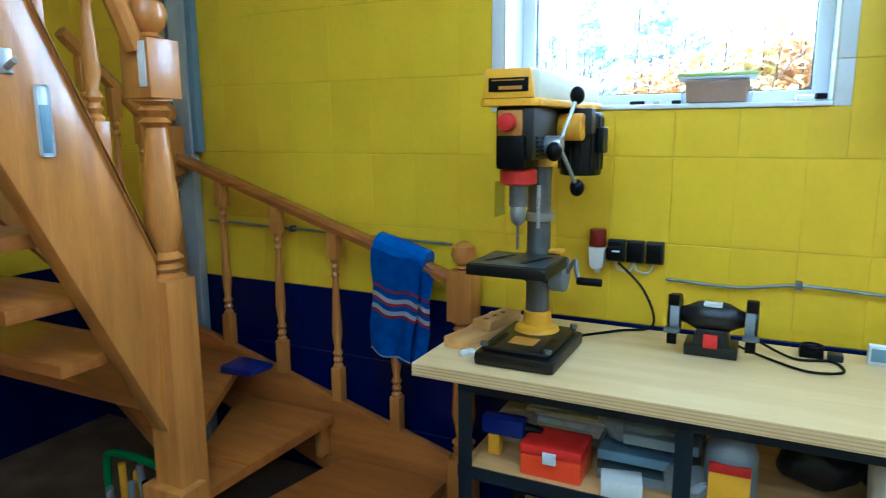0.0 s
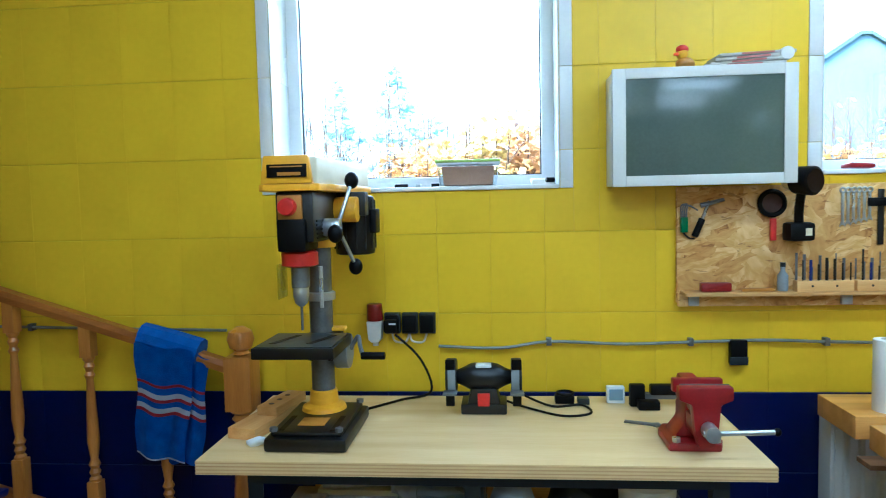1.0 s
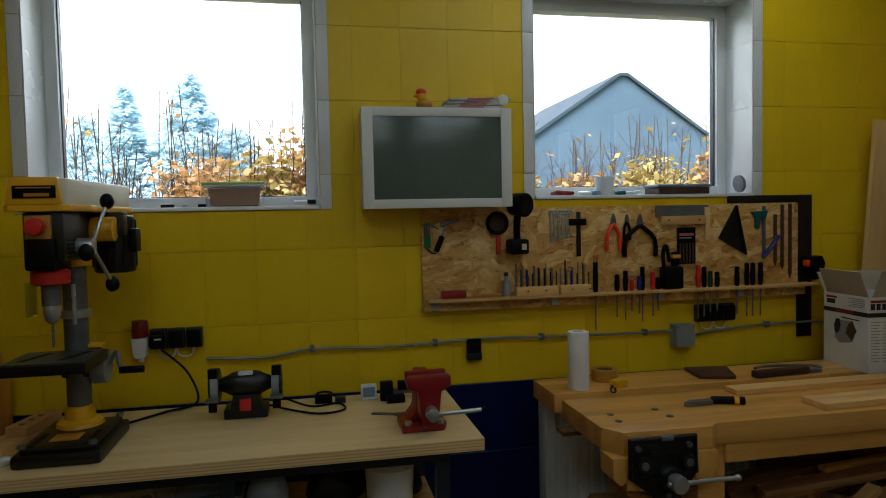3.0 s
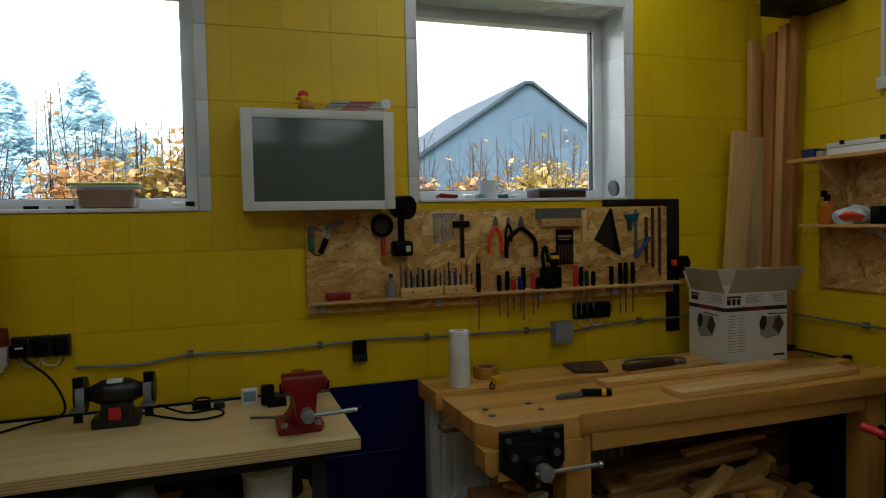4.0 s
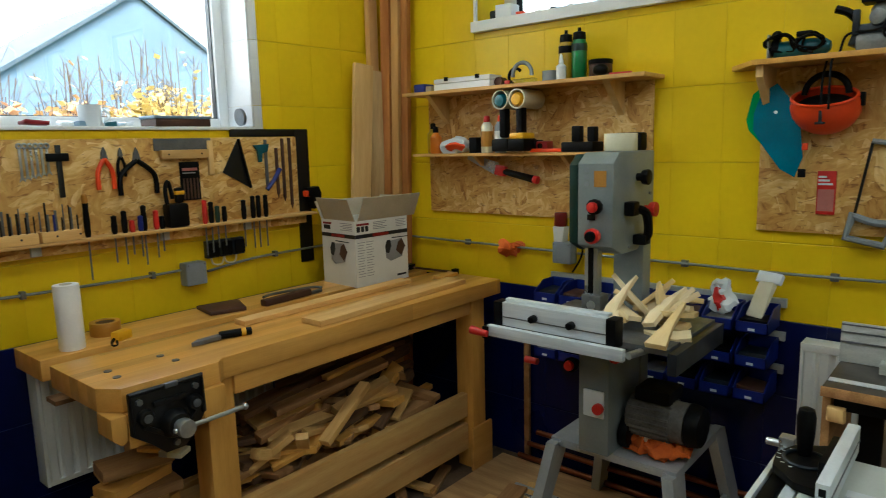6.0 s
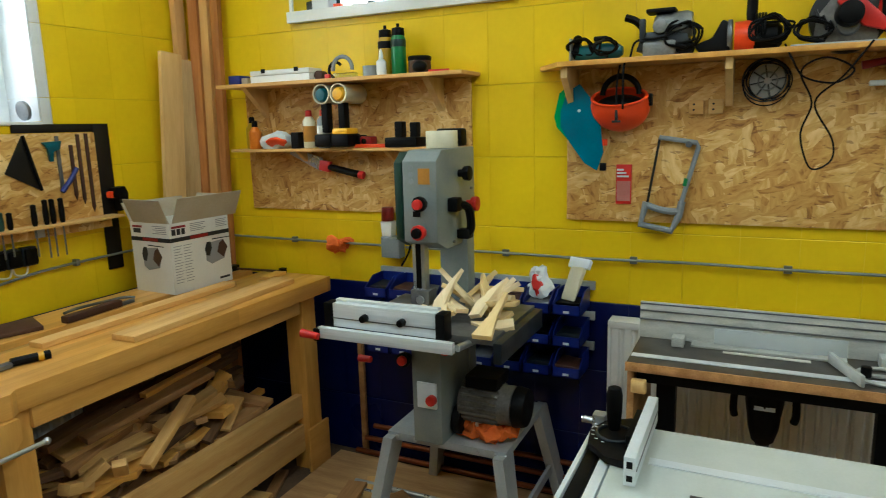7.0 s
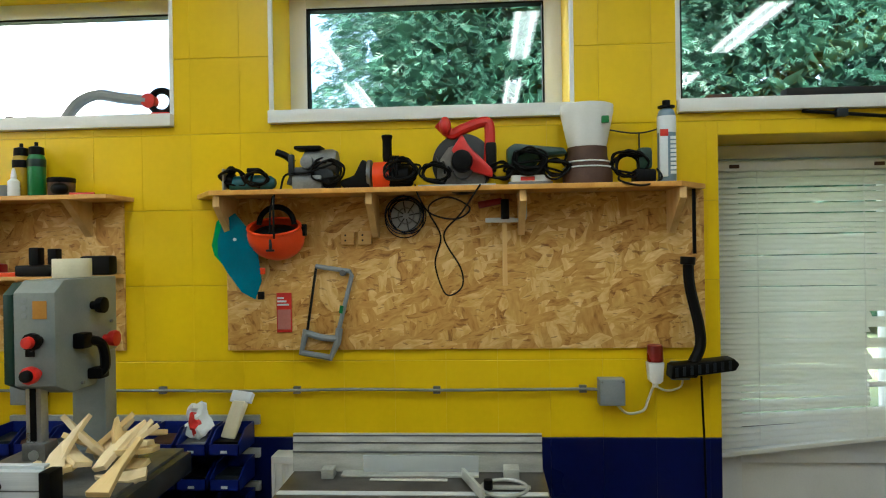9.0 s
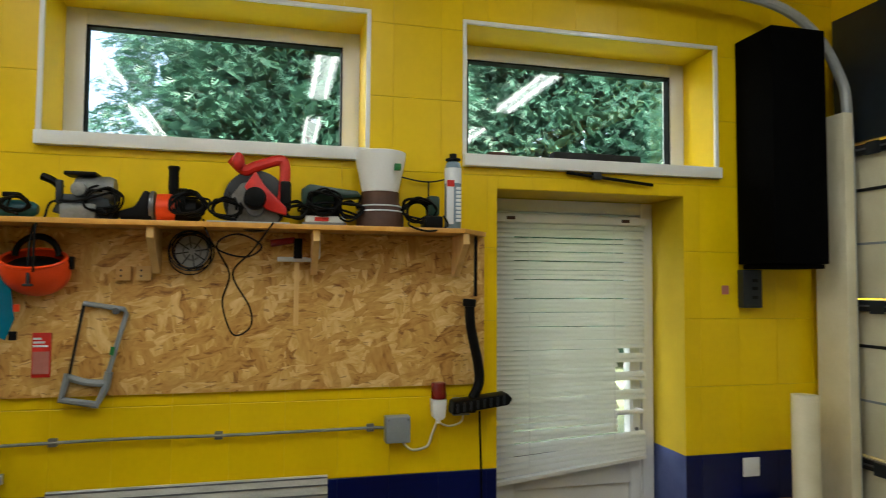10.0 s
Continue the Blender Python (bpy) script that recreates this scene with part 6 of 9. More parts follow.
solo("leather_pad", crumple(prism([(-1.30, -0.17), (-1.12, -0.20), (-1.19, -0.37), (-1.33, -0.33)], "xy", WB + 0.001, WB + 0.016, 0.003), 0.003, 15), brown_card, "brown leather pad lying on the bench", "pad")
hk = thing("claw_hammer", "hammer with a black and yellow handle on the bench", "hammer", pose(-1.49, -0.66, WB, 0, 0, -12))
part("handle", tube([(0.11, -0.01, 0.014), (0.05, 0.0, 0.014), (0.0, 0.005, 0.014)], 0.014, 10), black, hk)
part("stripe", cyl((0.075, -0.005, 0.014), (0.09, -0.008, 0.014), 0.0155, None, 12), yellow_plastic, hk)
part("blade", prism([(0.0, -0.012), (0.0, 0.02), (-0.08, 0.0), (-0.11, -0.03), (-0.08, -0.03)], "xy", 0.002, 0.018, 0.003), dull_steel, hk)
sg = thing("frame_saw", "wooden-handled hand saw lying on the bench", "saw", pose(-0.95, -0.36, WB, 0, 0, 4))
part("handle", box(-0.16, 0.10, -0.02, 0.02, 0.001, 0.03, 0.008), brown_card, sg)
part("bow", tube([(-0.14, 0.02, 0.035), (-0.05, 0.05, 0.03), (0.15, 0.045, 0.02), (0.2, 0.02, 0.012)], 0.006, 8), dull_steel, sg)
part("tail", box(0.09, 0.17, -0.012, 0.012, 0.001, 0.014, 0.003), dull_steel, sg)
solo("loose_board", box(-0.48, 0.45, -0.035, 0.035, 0, 0.02, 0.002), raw_x, "narrow planed pine board lying on the bench", "board", pose(-0.86, -0.545, WB + 0.001, 0, 0, 0.5), group="boards on bench")
solo("loose_board", box(-0.46, 0.45, -0.055, 0.055, 0, 0.022, 0.002), raw_x, "planed pale pine board lying on the bench", "board", pose(-0.72, -0.76, WB + 0.001, 0, 0, 2.0), group="boards on bench")
solo("loose_board", box(-0.07, 0.07, -0.03, 0.03, 0, 0.016, 0.002), oak, "short beech offcut on the bench", "board", pose(-0.20, -0.62, WB + 0.001, 0, 0, 6), group="boards on bench")
ck = thing("bar_clamp", "black bar clamp with a long screw on the bench", "clamp", pose(-0.14, -0.32, WB))
part("jaw", box(-0.07, 0.02, -0.02, 0.02, 0.001, 0.03, 0.006), black, ck)
part("bar", cyl((0.0, 0, 0.012), (0.02, -0.3, 0.012), 0.006, None, 8), brown_card, ck)
part("end", box(0.005, 0.035, -0.31, -0.28, 0.001, 0.03, 0.004), black, ck)

# open carton
bx = thing("cardboard_box", "open white carton with dark print and grey flaps", "box", pose(-0.455, -0.315, WB, 0, 0, -4))
W2, D2, H2 = 0.165, 0.13, 0.315
for nm, g in (("side", box(-W2, W2, -D2, -D2 + 0.004, 0, H2)), ("side", box(-W2, W2, D2 - 0.004, D2, 0, H2)), ("side", box(-W2, -W2 + 0.004, -D2 + 0.004, D2 - 0.004, 0, H2)), ("side", box(W2 - 0.004, W2, -D2 + 0.004, D2 - 0.004, 0, H2)), ("bottom", box(-W2 + 0.004, W2 - 0.004, -D2 + 0.004, D2 - 0.004, 0.001, 0.005))):
    part(nm, g, card, bx)
part("flap", prism([(-D2, H2), (-D2 - 0.05, H2 + 0.11), (-D2 - 0.046, H2 + 0.112), (-D2 + 0.004, H2)], "yz", -W2 + 0.02, W2 + 0.05), card_in, bx, "grey inside of a flap")
part("flap", prism([(-W2, H2), (-W2 - 0.04, H2 + 0.105), (-W2 - 0.036, H2 + 0.107), (-W2 + 0.004, H2)], "xz", -D2, D2 - 0.02), card_in, bx, "grey inside of a flap")
part("flap", prism([(D2, H2), (D2 + 0.05, H2 + 0.08), (D2 + 0.046, H2 + 0.083), (D2 - 0.004, H2)], "yz", -W2, W2), card_in, bx, "grey inside of a flap")
part("flap", prism([(W2, H2), (W2 + 0.06, H2 + 0.09), (W2 + 0.056, H2 + 0.093), (W2 - 0.004, H2)], "xz", -D2, D2), card_in, bx, "grey inside of a flap")
F = -D2 - 0.0012
S = -W2 - 0.0012
for nm, g, m in (
    ("stripe", box(-W2, W2, F, F + 0.001, 0.232, 0.25), ink), ("stripe", box(-0.06, 0.04, F - 0.001, F, 0.234, 0.248), red_paint),
    ("stripe", box(S, S + 0.001, -D2, D2, 0.232, 0.25), ink), ("stripe", box(S - 0.001, S, -0.05, 0.05, 0.234, 0.248), red_paint),
    ("logo", box(-W2 + 0.01, -W2 + 0.085, F, F + 0.001, 0.292, 0.302), red_paint), ("logo", box(-W2 + 0.01, -W2 + 0.03, F, F + 0.001, 0.262, 0.288), ink),
    ("logo", box(-W2 + 0.037, -W2 + 0.055, F, F + 0.001, 0.262, 0.288), ink), ("logo", box(-W2 + 0.062, -W2 + 0.08, F, F + 0.001, 0.262, 0.288), ink),
    ("logo", box(S, S + 0.001, 0.05, 0.115, 0.292, 0.302), red_paint), ("logo", box(S, S + 0.001, 0.06, 0.11, 0.268, 0.288), ink)):
    part(nm, g, m, bx)
for k in range(5):
    part("print_line", box(-0.055, 0.03 - 0.012 * (k % 3), F, F + 0.001, 0.300 - 0.008 * k, 0.3035 - 0.008 * k), grey_ink, bx)
    part("print_line", box(0.09, 0.155 - 0.01 * (k % 2), F, F + 0.001, 0.300 - 0.008 * k, 0.303 - 0.008 * k), grey_ink, bx)
    part("print_line", box(S, S + 0.001, -0.11, -0.02 - 0.02 * (k % 2), 0.300 - 0.008 * k, 0.303 - 0.008 * k), grey_ink, bx)
for k in range(14):
    for c in (-W2 + 0.012, -W2 + 0.065):
        part("print_line", box(c, c + 0.045 - 0.012 * ((k * 7) % 3) / 2, F, F + 0.001, 0.21 - 0.0125 * k, 0.213 - 0.0125 * k), grey_ink, bx)
for (plane, u0, sgn) in (("xz", 0.02, 1), ("yz", 0.06, -1)):
    q = lambda u, v: (u0 + sgn * u, v)
    lo = F if plane == "xz" else S
    part("picture", prism([q(0.0, 0.12), q(0.03, 0.10), q(0.105, 0.115), q(0.125, 0.17), q(0.10, 0.205), q(0.02, 0.20), q(0.0, 0.17)], plane, lo, lo + 0.001), grey_ink, bx)
    part("picture", prism([q(0.0, 0.145), q(0.02, 0.14), q(0.035, 0.175), q(0.03, 0.205), q(0.008, 0.205), q(-0.005, 0.175)], plane, lo - 0.0008, lo - 0.0002), ink, bx)
    part("picture", prism([q(0.065, 0.15), q(0.10, 0.12), q(0.128, 0.165), q(0.105, 0.205), q(0.08, 0.19)], plane, lo - 0.0008, lo - 0.0002), brown_card, bx)
    part("picture", prism([q(0.04, 0.212), q(0.145, 0.210), q(0.145, 0.214), q(0.04, 0.217)], plane, lo - 0.0008, lo - 0.0002), ink, bx)
part("print_line", box(0.09, 0.15, F, F + 0.001, 0.02, 0.03), ink, bx)

# leaning boards in the corner
for k, (x, y, w, d, h, ry, rx, m, lab) in enumerate((
    (-0.369, -0.090, 0.128, 0.022, 2.03, 4.6, 0, raw, "wide pale planed board leaning in the corner"), (-0.205, -0.074, 0.098, 0.020, 2.0, 3.3, 0, raw_pale, "planed board with a grey face leaning in the corner"),
    (-0.105, -0.042, 0.06, 0.035, 2.50, 0.4, 0, batten, "long reddish batten standing in the corner"), (-0.058, -0.052, 0.032, 0.062, 2.52, 0.2, 1.7, batten_red, "long reddish batten standing in the corner"),
    (-0.058, -0.118, 0.034, 0.05, 2.54, 0.1, 2.0, batten, "long reddish batten standing in the corner"), (-0.055, -0.190, 0.03, 0.046, 2.56, 0, 1.9, batten_red, "long pale batten standing in the corner"))):
    solo("leaning_board", box(-w / 2, w / 2, -d / 2, d / 2, 0, h, 0.002), m, lab, "board", pose(x, y, 0.001, rx, ry, 0), group="corner boards")

# ---------- scrap wood under the bench ----------
r8 = random.Random(8)
for k in range(135):
    L_ = r8.uniform(0.10, 0.36)
    w, h = r8.uniform(0.03, 0.10), r8.uniform(0.015, 0.045)
    lay = k // 24
    x = r8.uniform(-1.40, -0.40)
    y = r8.uniform(-0.70, -0.34)
    turn = r8.choice((r8.uniform(-30, 30), r8.uniform(-160, 160), r8.uniform(40, 140)))
    ww = abs(math.cos(radians(turn))) * L_ / 2
    x = min(max(x, -1.52 + ww), -0.3 - ww)
    dep = abs(math.sin(radians(turn))) * L_ / 2
    if y - dep < -0.76:
        y = -0.76 + dep
    z = 0.235 + lay * 0.046 + r8.uniform(0, 0.02) + 0.06 * (x + 0.9) * (lay > 2)
    skew = r8.uniform(-0.05, 0.05)
    solo("scrap_wood", prism([(-L_ / 2, -w / 2), (L_ / 2 - r8.uniform(0, 0.06), -w / 2), (L_ / 2, w / 2 + skew * 0.2), (-L_ / 2 + r8.uniform(0, 0.04), w / 2)], "xy", 0, h, 0.0015), (dark_shade_scrap, raw_x, scrapw, scrapw, oak)[k % 5], "sawn wooden offcut in the heap under the bench", "offcut", pose(x, y, z, r8.uniform(-14, 14), r8.uniform(-22, 22), turn), group="offcut heap")
for k in range(34):
    L_, w, h = r8.uniform(0.32, 0.72), r8.uniform(0.035, 0.10), r8.uniform(0.016, 0.036)
    x = min(max(r8.uniform(-1.2, -0.5), -1.5 + L_ / 2), -0.31 - L_ / 2)
    y = r8.uniform(-0.70, -0.38)
    z = 0.37 + 0.008 * k + 0.16 * (y + 0.55)
    # Planks further back are all dark: under-bench shade put into their colour.
    m = (raw_x, scrapw, dark_shade_scrap, oak, scrapw, raw_x, dark_shade_scrap)[k % 7] if y < -0.5 else dark_shade_scrap
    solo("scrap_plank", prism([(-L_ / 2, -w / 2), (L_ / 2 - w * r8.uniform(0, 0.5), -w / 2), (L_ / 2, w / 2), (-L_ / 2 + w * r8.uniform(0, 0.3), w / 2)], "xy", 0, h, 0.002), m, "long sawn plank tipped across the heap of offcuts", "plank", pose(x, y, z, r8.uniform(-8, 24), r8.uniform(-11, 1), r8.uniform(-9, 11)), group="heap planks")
for x, y, z, L_, ry, rz in ((-0.98, -0.72, 0.50, 0.34, -24, 14), (-1.22, -0.735, 0.45, 0.15, 48, 50), (-1.34, -0.70, 0.46, 0.20, -30, -20)):
    solo("scrap_plank", box(-L_ / 2, L_ / 2, -0.024, 0.024, 0, 0.028, 0.002), raw_x, "short pale batten propped on the heap of offcuts", "plank", pose(x, y, z, 0, ry, rz), group="heap planks")
for k in range(10):
    L_ = r8.uniform(0.1, 0.3)
    solo("scrap_wood", box(-L_ / 2, L_ / 2, -0.025, 0.025, 0, 0.02, 0.0015), (scrapw, raw_x)[k % 2], "sawn wooden offcut lying on the floor", "offcut", pose(r8.uniform(-1.2, -0.45), r8.uniform(-0.8, -0.55), 0.002 + 0.021 * (k % 3), 0, 0, r8.uniform(20, 120)), group="floor offcuts")
for k in range(7):
    solo("scrap_wood", box(-0.12, 0.1, -0.06, 0.05, 0, 0.035, 0.002), (scrapw, oak, raw_x)[k % 3], "sawn wooden block stacked beside the bench leg", "offcut", pose(-1.80 + 0.02 * (k % 2), -0.62 + 0.03 * (k % 3), 0.36 + 0.037 * k, 0, 0, 15 * math.sin(k * 2)), group="block stack")
solo("stack_crate", box(-1.93, -1.67, -0.74, -0.45, 0.001, 0.358, 0.004), scrapw, "low wooden crate under the stacked blocks", "crate")
pb = thing("paint_brush", "paint brush lying on the stacked blocks", "brush", pose(-1.74, -0.74, 0.63, 0, 0, 30))
part("bristles", box(-0.03, 0.03, -0.05, 0.0, 0, 0.018, 0.004), cream, pb)
part("ferrule", box(-0.028, 0.028, 0.0, 0.03, 0.0, 0.02, 0.003), steel, pb)
part("handle", box(-0.012, 0.012, 0.03, 0.12, 0.003, 0.018, 0.005), oak, pb)

# ---------- band saw ----------
bs = thing("band_saw", "grey band saw with red knobs on a steel stand", "band saw", pose(0, 0, 0))
up = part("upper_housing", prism([(-0.63, 1.235), (-0.55, 1.20), (-0.42, 1.20), (-0.33, 1.30), (-0.29, 1.30), (-0.29, 1.557), (-0.58, 1.557), (-0.63, 1.52)], "xz", -1.725, -1.592, 0.006), machine_grey, bs)
part("door", prism([(-0.625, 1.24), (-0.55, 1.205), (-0.31, 1.25), (-0.31, 1.55), (-0.58, 1.55), (-0.625, 1.515)], "xz", -1.588, -1.555, 0.006), dark_green, up, "dark green wheel door")
part("spine", box(-0.36, -0.29, -1.72, -1.60, 0.465, 1.30, 0.006), machine_grey, bs)
part("front_label", box(-0.6315, -0.6305, -1.70, -1.655, 1.44, 1.495), tape_ochre, up, "orange warning label")
for k in range(3):
    part("symbol", cyl((-0.6305, -1.627, 1.45 + 0.024 * k), (-0.632, -1.627, 1.45 + 0.024 * k), 0.009, None, 14), grey_plastic, up)


def knob(x, y, z, d, parent, cap=red_plastic, body=black):
    """A lobed turning knob on a short stem with a coloured cap."""
    at = lambda s: (x + d[0] * s, y + d[1] * s, z)
    bm = cyl(at(0), at(0.02), 0.014, None, 14)
    cyl(at(0.02), at(0.045), 0.026, 0.028, 10, 0.004, bm)
    k = part("knob", bm, body, parent, "round adjusting knob")
    if cap:
        part("cap", cyl(at(0.045), at(0.062), 0.019, 0.017, 16, 0.003), cap, k)


knob(-0.631, -1.675, 1.375, (-1, 0), up)
knob(-0.631, -1.668, 1.275, (-1, 0), up, black, red_plastic)
knob(-0.44, -1.726, 1.465, (0, -1), up, None)
knob(-0.37, -1.726, 1.345, (0, -1), up, None, red_plastic)
part("lever_block", box(-0.55, -0.50, -1.765, -1.726, 1.335, 1.385, 0.008), black, up)
part("lever_block", box(-0.475, -0.425, -1.775, -1.726, 1.225, 1.262, 0.008), black, up)
part("pointer_window", box(-0.6318, -0.6305, -1.66, -1.63, 1.325, 1.345), black, up)
part("tension_lever", tube([(-0.54, -1.735, 1.36), (-0.47, -1.77, 1.345), (-0.45, -1.775, 1.27), (-0.46, -1.76, 1.24)], 0.016, 8), black, up)
for x, z in ((-0.35, 1.33), (-0.33, 1.40), (-0.5, 1.22)):
    part("screw", cyl((x, -1.725, z), (x, -1.732, z), 0.006, None, 10), dull_steel, up)
gd = part("blade_guard", box(-0.60, -0.565, -1.655, -1.605, 1.05, 1.24, 0.003), steel, bs, "steel blade guard post")
part("guard_slot", box(-0.6025, -0.6005, -1.64, -1.62, 1.06, 1.235), black, gd)
part("blade_guide", box(-0.615, -0.55, -1.675, -1.60, 1.0, 1.055, 0.005), dull_steel, bs)
part("guide_bearing", cyl((-0.62, -1.64, 1.02), (-0.60, -1.64, 1.02), 0.016, None, 14), steel, bs)
part("blade", box(-0.59, -0.578, -1.641, -1.639, 0.95, 1.05), dull_steel, bs)
tbl = part("table", box(-0.77, -0.33, -1.98, -1.42, 0.935, 0.957, 0.003), dull_steel, bs, "cast-iron saw table")
part("front_rail", box(-0.85, -0.825, -1.87, -1.35, 0.915, 0.955, 0.004), alu, tbl)
fe = part("fence", box(-0.822, -0.79, -1.80, -1.40, 0.955, 1.04, 0.003), alu, bs, "aluminium rip fence")
part("groove", box(-0.8235, -0.8222, -1.80, -1.40, 0.985, 0.989), dull_steel, fe)
part("lip", box(-0.80, -0.775, -1.80, -1.40, 1.0405, 1.05, 0.002), alu, fe)
for y in (-1.535, -1.68):
    part("clamp_knob", cyl((-0.823, y, 1.0), (-0.85, y, 1.0), 0.014, 0.012, 12, 0.003), black, fe)
part("end_cap", box(-0.828, -0.77, -1.835, -1.801, 0.945, 1.04, 0.005), black, fe)
part("end_cap", box(-0.828, -0.77, -1.399, -1.365, 0.945, 1.04, 0.005), black, fe)
part("rail_end", box(-0.857, -0.82, -1.36, -1.335, 0.905, 0.95, 0.004), black, tbl)
part("lock_lever", cyl((-0.86, -1.36, 0.925), (-0.86, -1.29, 0.93), 0.012, 0.016, 12), red_plastic, tbl)
part("side_rail", cyl((-0.83, -1.88, 0.935), (-0.45, -1.97, 0.935), 0.012, None, 10), steel, tbl)
part("extension", box(-0.80, -0.36, -2.02, -1.99, 0.885, 0.955, 0.004), dark_grey, tbl)
lo = part("lower_housing", box(-0.62, -0.31, -1.715, -1.595, 0.465, 0.86, 0.008), machine_grey, bs)
part("trunnion", box(-0.64, -0.42, -1.76, -1.56, 0.862, 0.934, 0.012), black_metal, bs)
part("scale_arc", ring_of((-0.645, -1.66, 0.93), 0.08, 0.007, "X", a0=180, a1=360), black, bs)
knob(-0.621, -1.585, 0.80, (-1, 0), lo)
knob(-0.65, -1.74, 0.87, (-0.6, -0.6), bs, None, red_plastic)
part("side_knob", cyl((-0.70, -1.47, 0.80), (-0.70, -1.42, 0.80), 0.012, 0.014, 12), red_plastic, bs)
part("switch", box(-0.632, -0.621, -1.70, -1.62, 0.61, 0.71, 0.004), foil, lo)
part("stop_button", cyl((-0.632, -1.685, 0.65), (-0.655, -1.685, 0.65), 0.02, None, 16, 0.004), red_plastic, lo)
mt2 = part("motor", cyl((-0.47, -1.74, 0.60), (-0.47, -1.95, 0.60), 0.075, None, 28, 0.006), motor_grey, bs)
for k in range(20):
    a = radians(18 * k)
    part("fin", box(-0.47 + 0.077 * math.cos(a) - 0.004, -0.47 + 0.077 * math.cos(a) + 0.004, -1.90, -1.75, 0.60 + 0.077 * math.sin(a) - 0.004, 0.60 + 0.077 * math.sin(a) + 0.004), motor_grey, mt2)
part("fan_cover", cyl((-0.47, -1.952, 0.60), (-0.47, -2.0, 0.60), 0.08, 0.07, 26, 0.008), black, mt2)
part("capacitor", box(-0.53, -0.40, -1.90, -1.77, 0.67, 0.72, 0.01), black, mt2)
part("pulley_cover", cyl((-0.50, -1.72, 0.53), (-0.50, -1.755, 0.53), 0.06, None, 22, 0.006), black, bs)
sd = part("stand", box(-0.58, -0.10, -1.95, -1.455, 0.43, 0.463, 0.006), galv, bs, "grey pressed-steel stand")
for cx, cy, fx, fy in ((-0.56, -1.475, -0.66, -1.40), (-0.56, -1.93, -0.66, -2.02), (-0.12, -1.93, -0.06, -2.02), (-0.12, -1.475, -0.06, -1.40)):
    bm = bmesh.new()
    w = 0.055
    top = [(cx - w, cy), (cx + w, cy)]
    vs_ = [bm.verts.new(p) for p in ((cx - w, cy - 0.02, 0.45), (cx + w, cy - 0.02, 0.45), (cx + w, cy + 0.02, 0.45), (cx - w, cy + 0.02, 0.45), (fx - w * 0.7, fy - 0.02, 0.0), (fx + w * 0.7, fy - 0.02, 0.0), (fx + w * 0.7, fy + 0.02, 0.0), (fx - w * 0.7, fy + 0.02, 0.0))]
    for f in ((0, 1, 2, 3), (7, 6, 5, 4), (0, 4, 5, 1), (1, 5, 6, 2), (2, 6, 7, 3), (3, 7, 4, 0)):
        bm.faces.new([vs_[i] for i in f])
    part("leg", bm, galv, sd)
part("brace", box(-0.64, -0.62, -1.97, -1.43, 0.16, 0.20, 0.003), galv, sd)
part("brace", box(-0.62, -0.1, -1.99, -1.975, 0.16, 0.20, 0.003), galv, sd)
for y in (-1.5, -1.58, -1.84, -1.91):
    part("bolt", cyl((-0.581, y, 0.448), (-0.587, y, 0.448), 0.008, None, 8), steel, sd)
solo("orange_rag", crumple(crumple(ball((0, 0, 0.035), 0.10, (0.75, 1.35, 0.36), 40), 0.045, 16), 0.03, 38), orange_cloth, "crumpled orange and cream rag on the saw stand", "rag", pose(-0.47, -1.83, 0.464))
solo("cream_rag", crumple(crumple(ball((0, 0, 0.05), 0.08, (0.8, 1.3, 0.45), 40), 0.04, 20, 2), 0.03, 44), cream, "crumpled cream cloth on the orange rag", "rag", pose(-0.44, -1.82, 0.505))
r9 = random.Random(12)
for k in range(21):
    L_ = r9.uniform(0.11, 0.21)
    w = r9.uniform(0.03, 0.055)
    bow = r9.uniform(0.01, 0.03)
    x, y = -0.55 + r9.uniform(-0.11, 0.11), -1.80 + r9.uniform(-0.13, 0.12)
    flat = k < 11
    lean = r9.uniform(-10, 10) if flat else r9.uniform(18, 58)
    z = 0.958 + 0.0075 * k if flat else 0.975 + 0.5 * L_ * math.sin(radians(lean)) + r9.uniform(0, 0.02)
    outline = [(L_ / 2, -w * 0.6), (L_ / 2 - 0.012, w * 0.5), (L_ * 0.15, w * 0.1 + bow * 0.2), (-L_ * 0.2, w * 0.02), (-L_ / 2, w * 0.06), (-L_ / 2, -w * 0.06), (-L_ * 0.15, -w * 0.25 - bow), (L_ * 0.2, -w * 0.5 - bow)]
    solo("wood_cutoff", prism(outline, "xy", 0, 0.017, 0.0012), (pale_cut, ply, pale_cut)[k % 3], "curved pale wooden cut-off piled on the saw table", "offcut", pose(x, y, z, 0, 0, r9.uniform(-180, 180)) @ pose(0, 0, 0, r9.uniform(-25, 25), lean, 0), group="saw table cut-offs")
solo("wood_cutoff", prism([(-0.13, -0.006), (-0.13, 0.006), (0.02, 0.016), (0.12, 0.034), (0.12, -0.034), (0.02, -0.016)], "xy", 0, 0.018, 0.001), ply, "tapered pale cut-off poking over the saw table edge", "offcut", pose(-0.69, -1.955, 1.005, 0, 20, 180), group="saw table cut-offs")

# ---------- blue bins ----------
rack = thing("bin_rail", "steel wall rails that carry the blue bins", "rail")
for z in (0.955, 0.825, 0.695):
    part("rail", box(-0.022, -0.004, -2.14, -1.12, z, z + 0.035, 0.002), galv, rack)


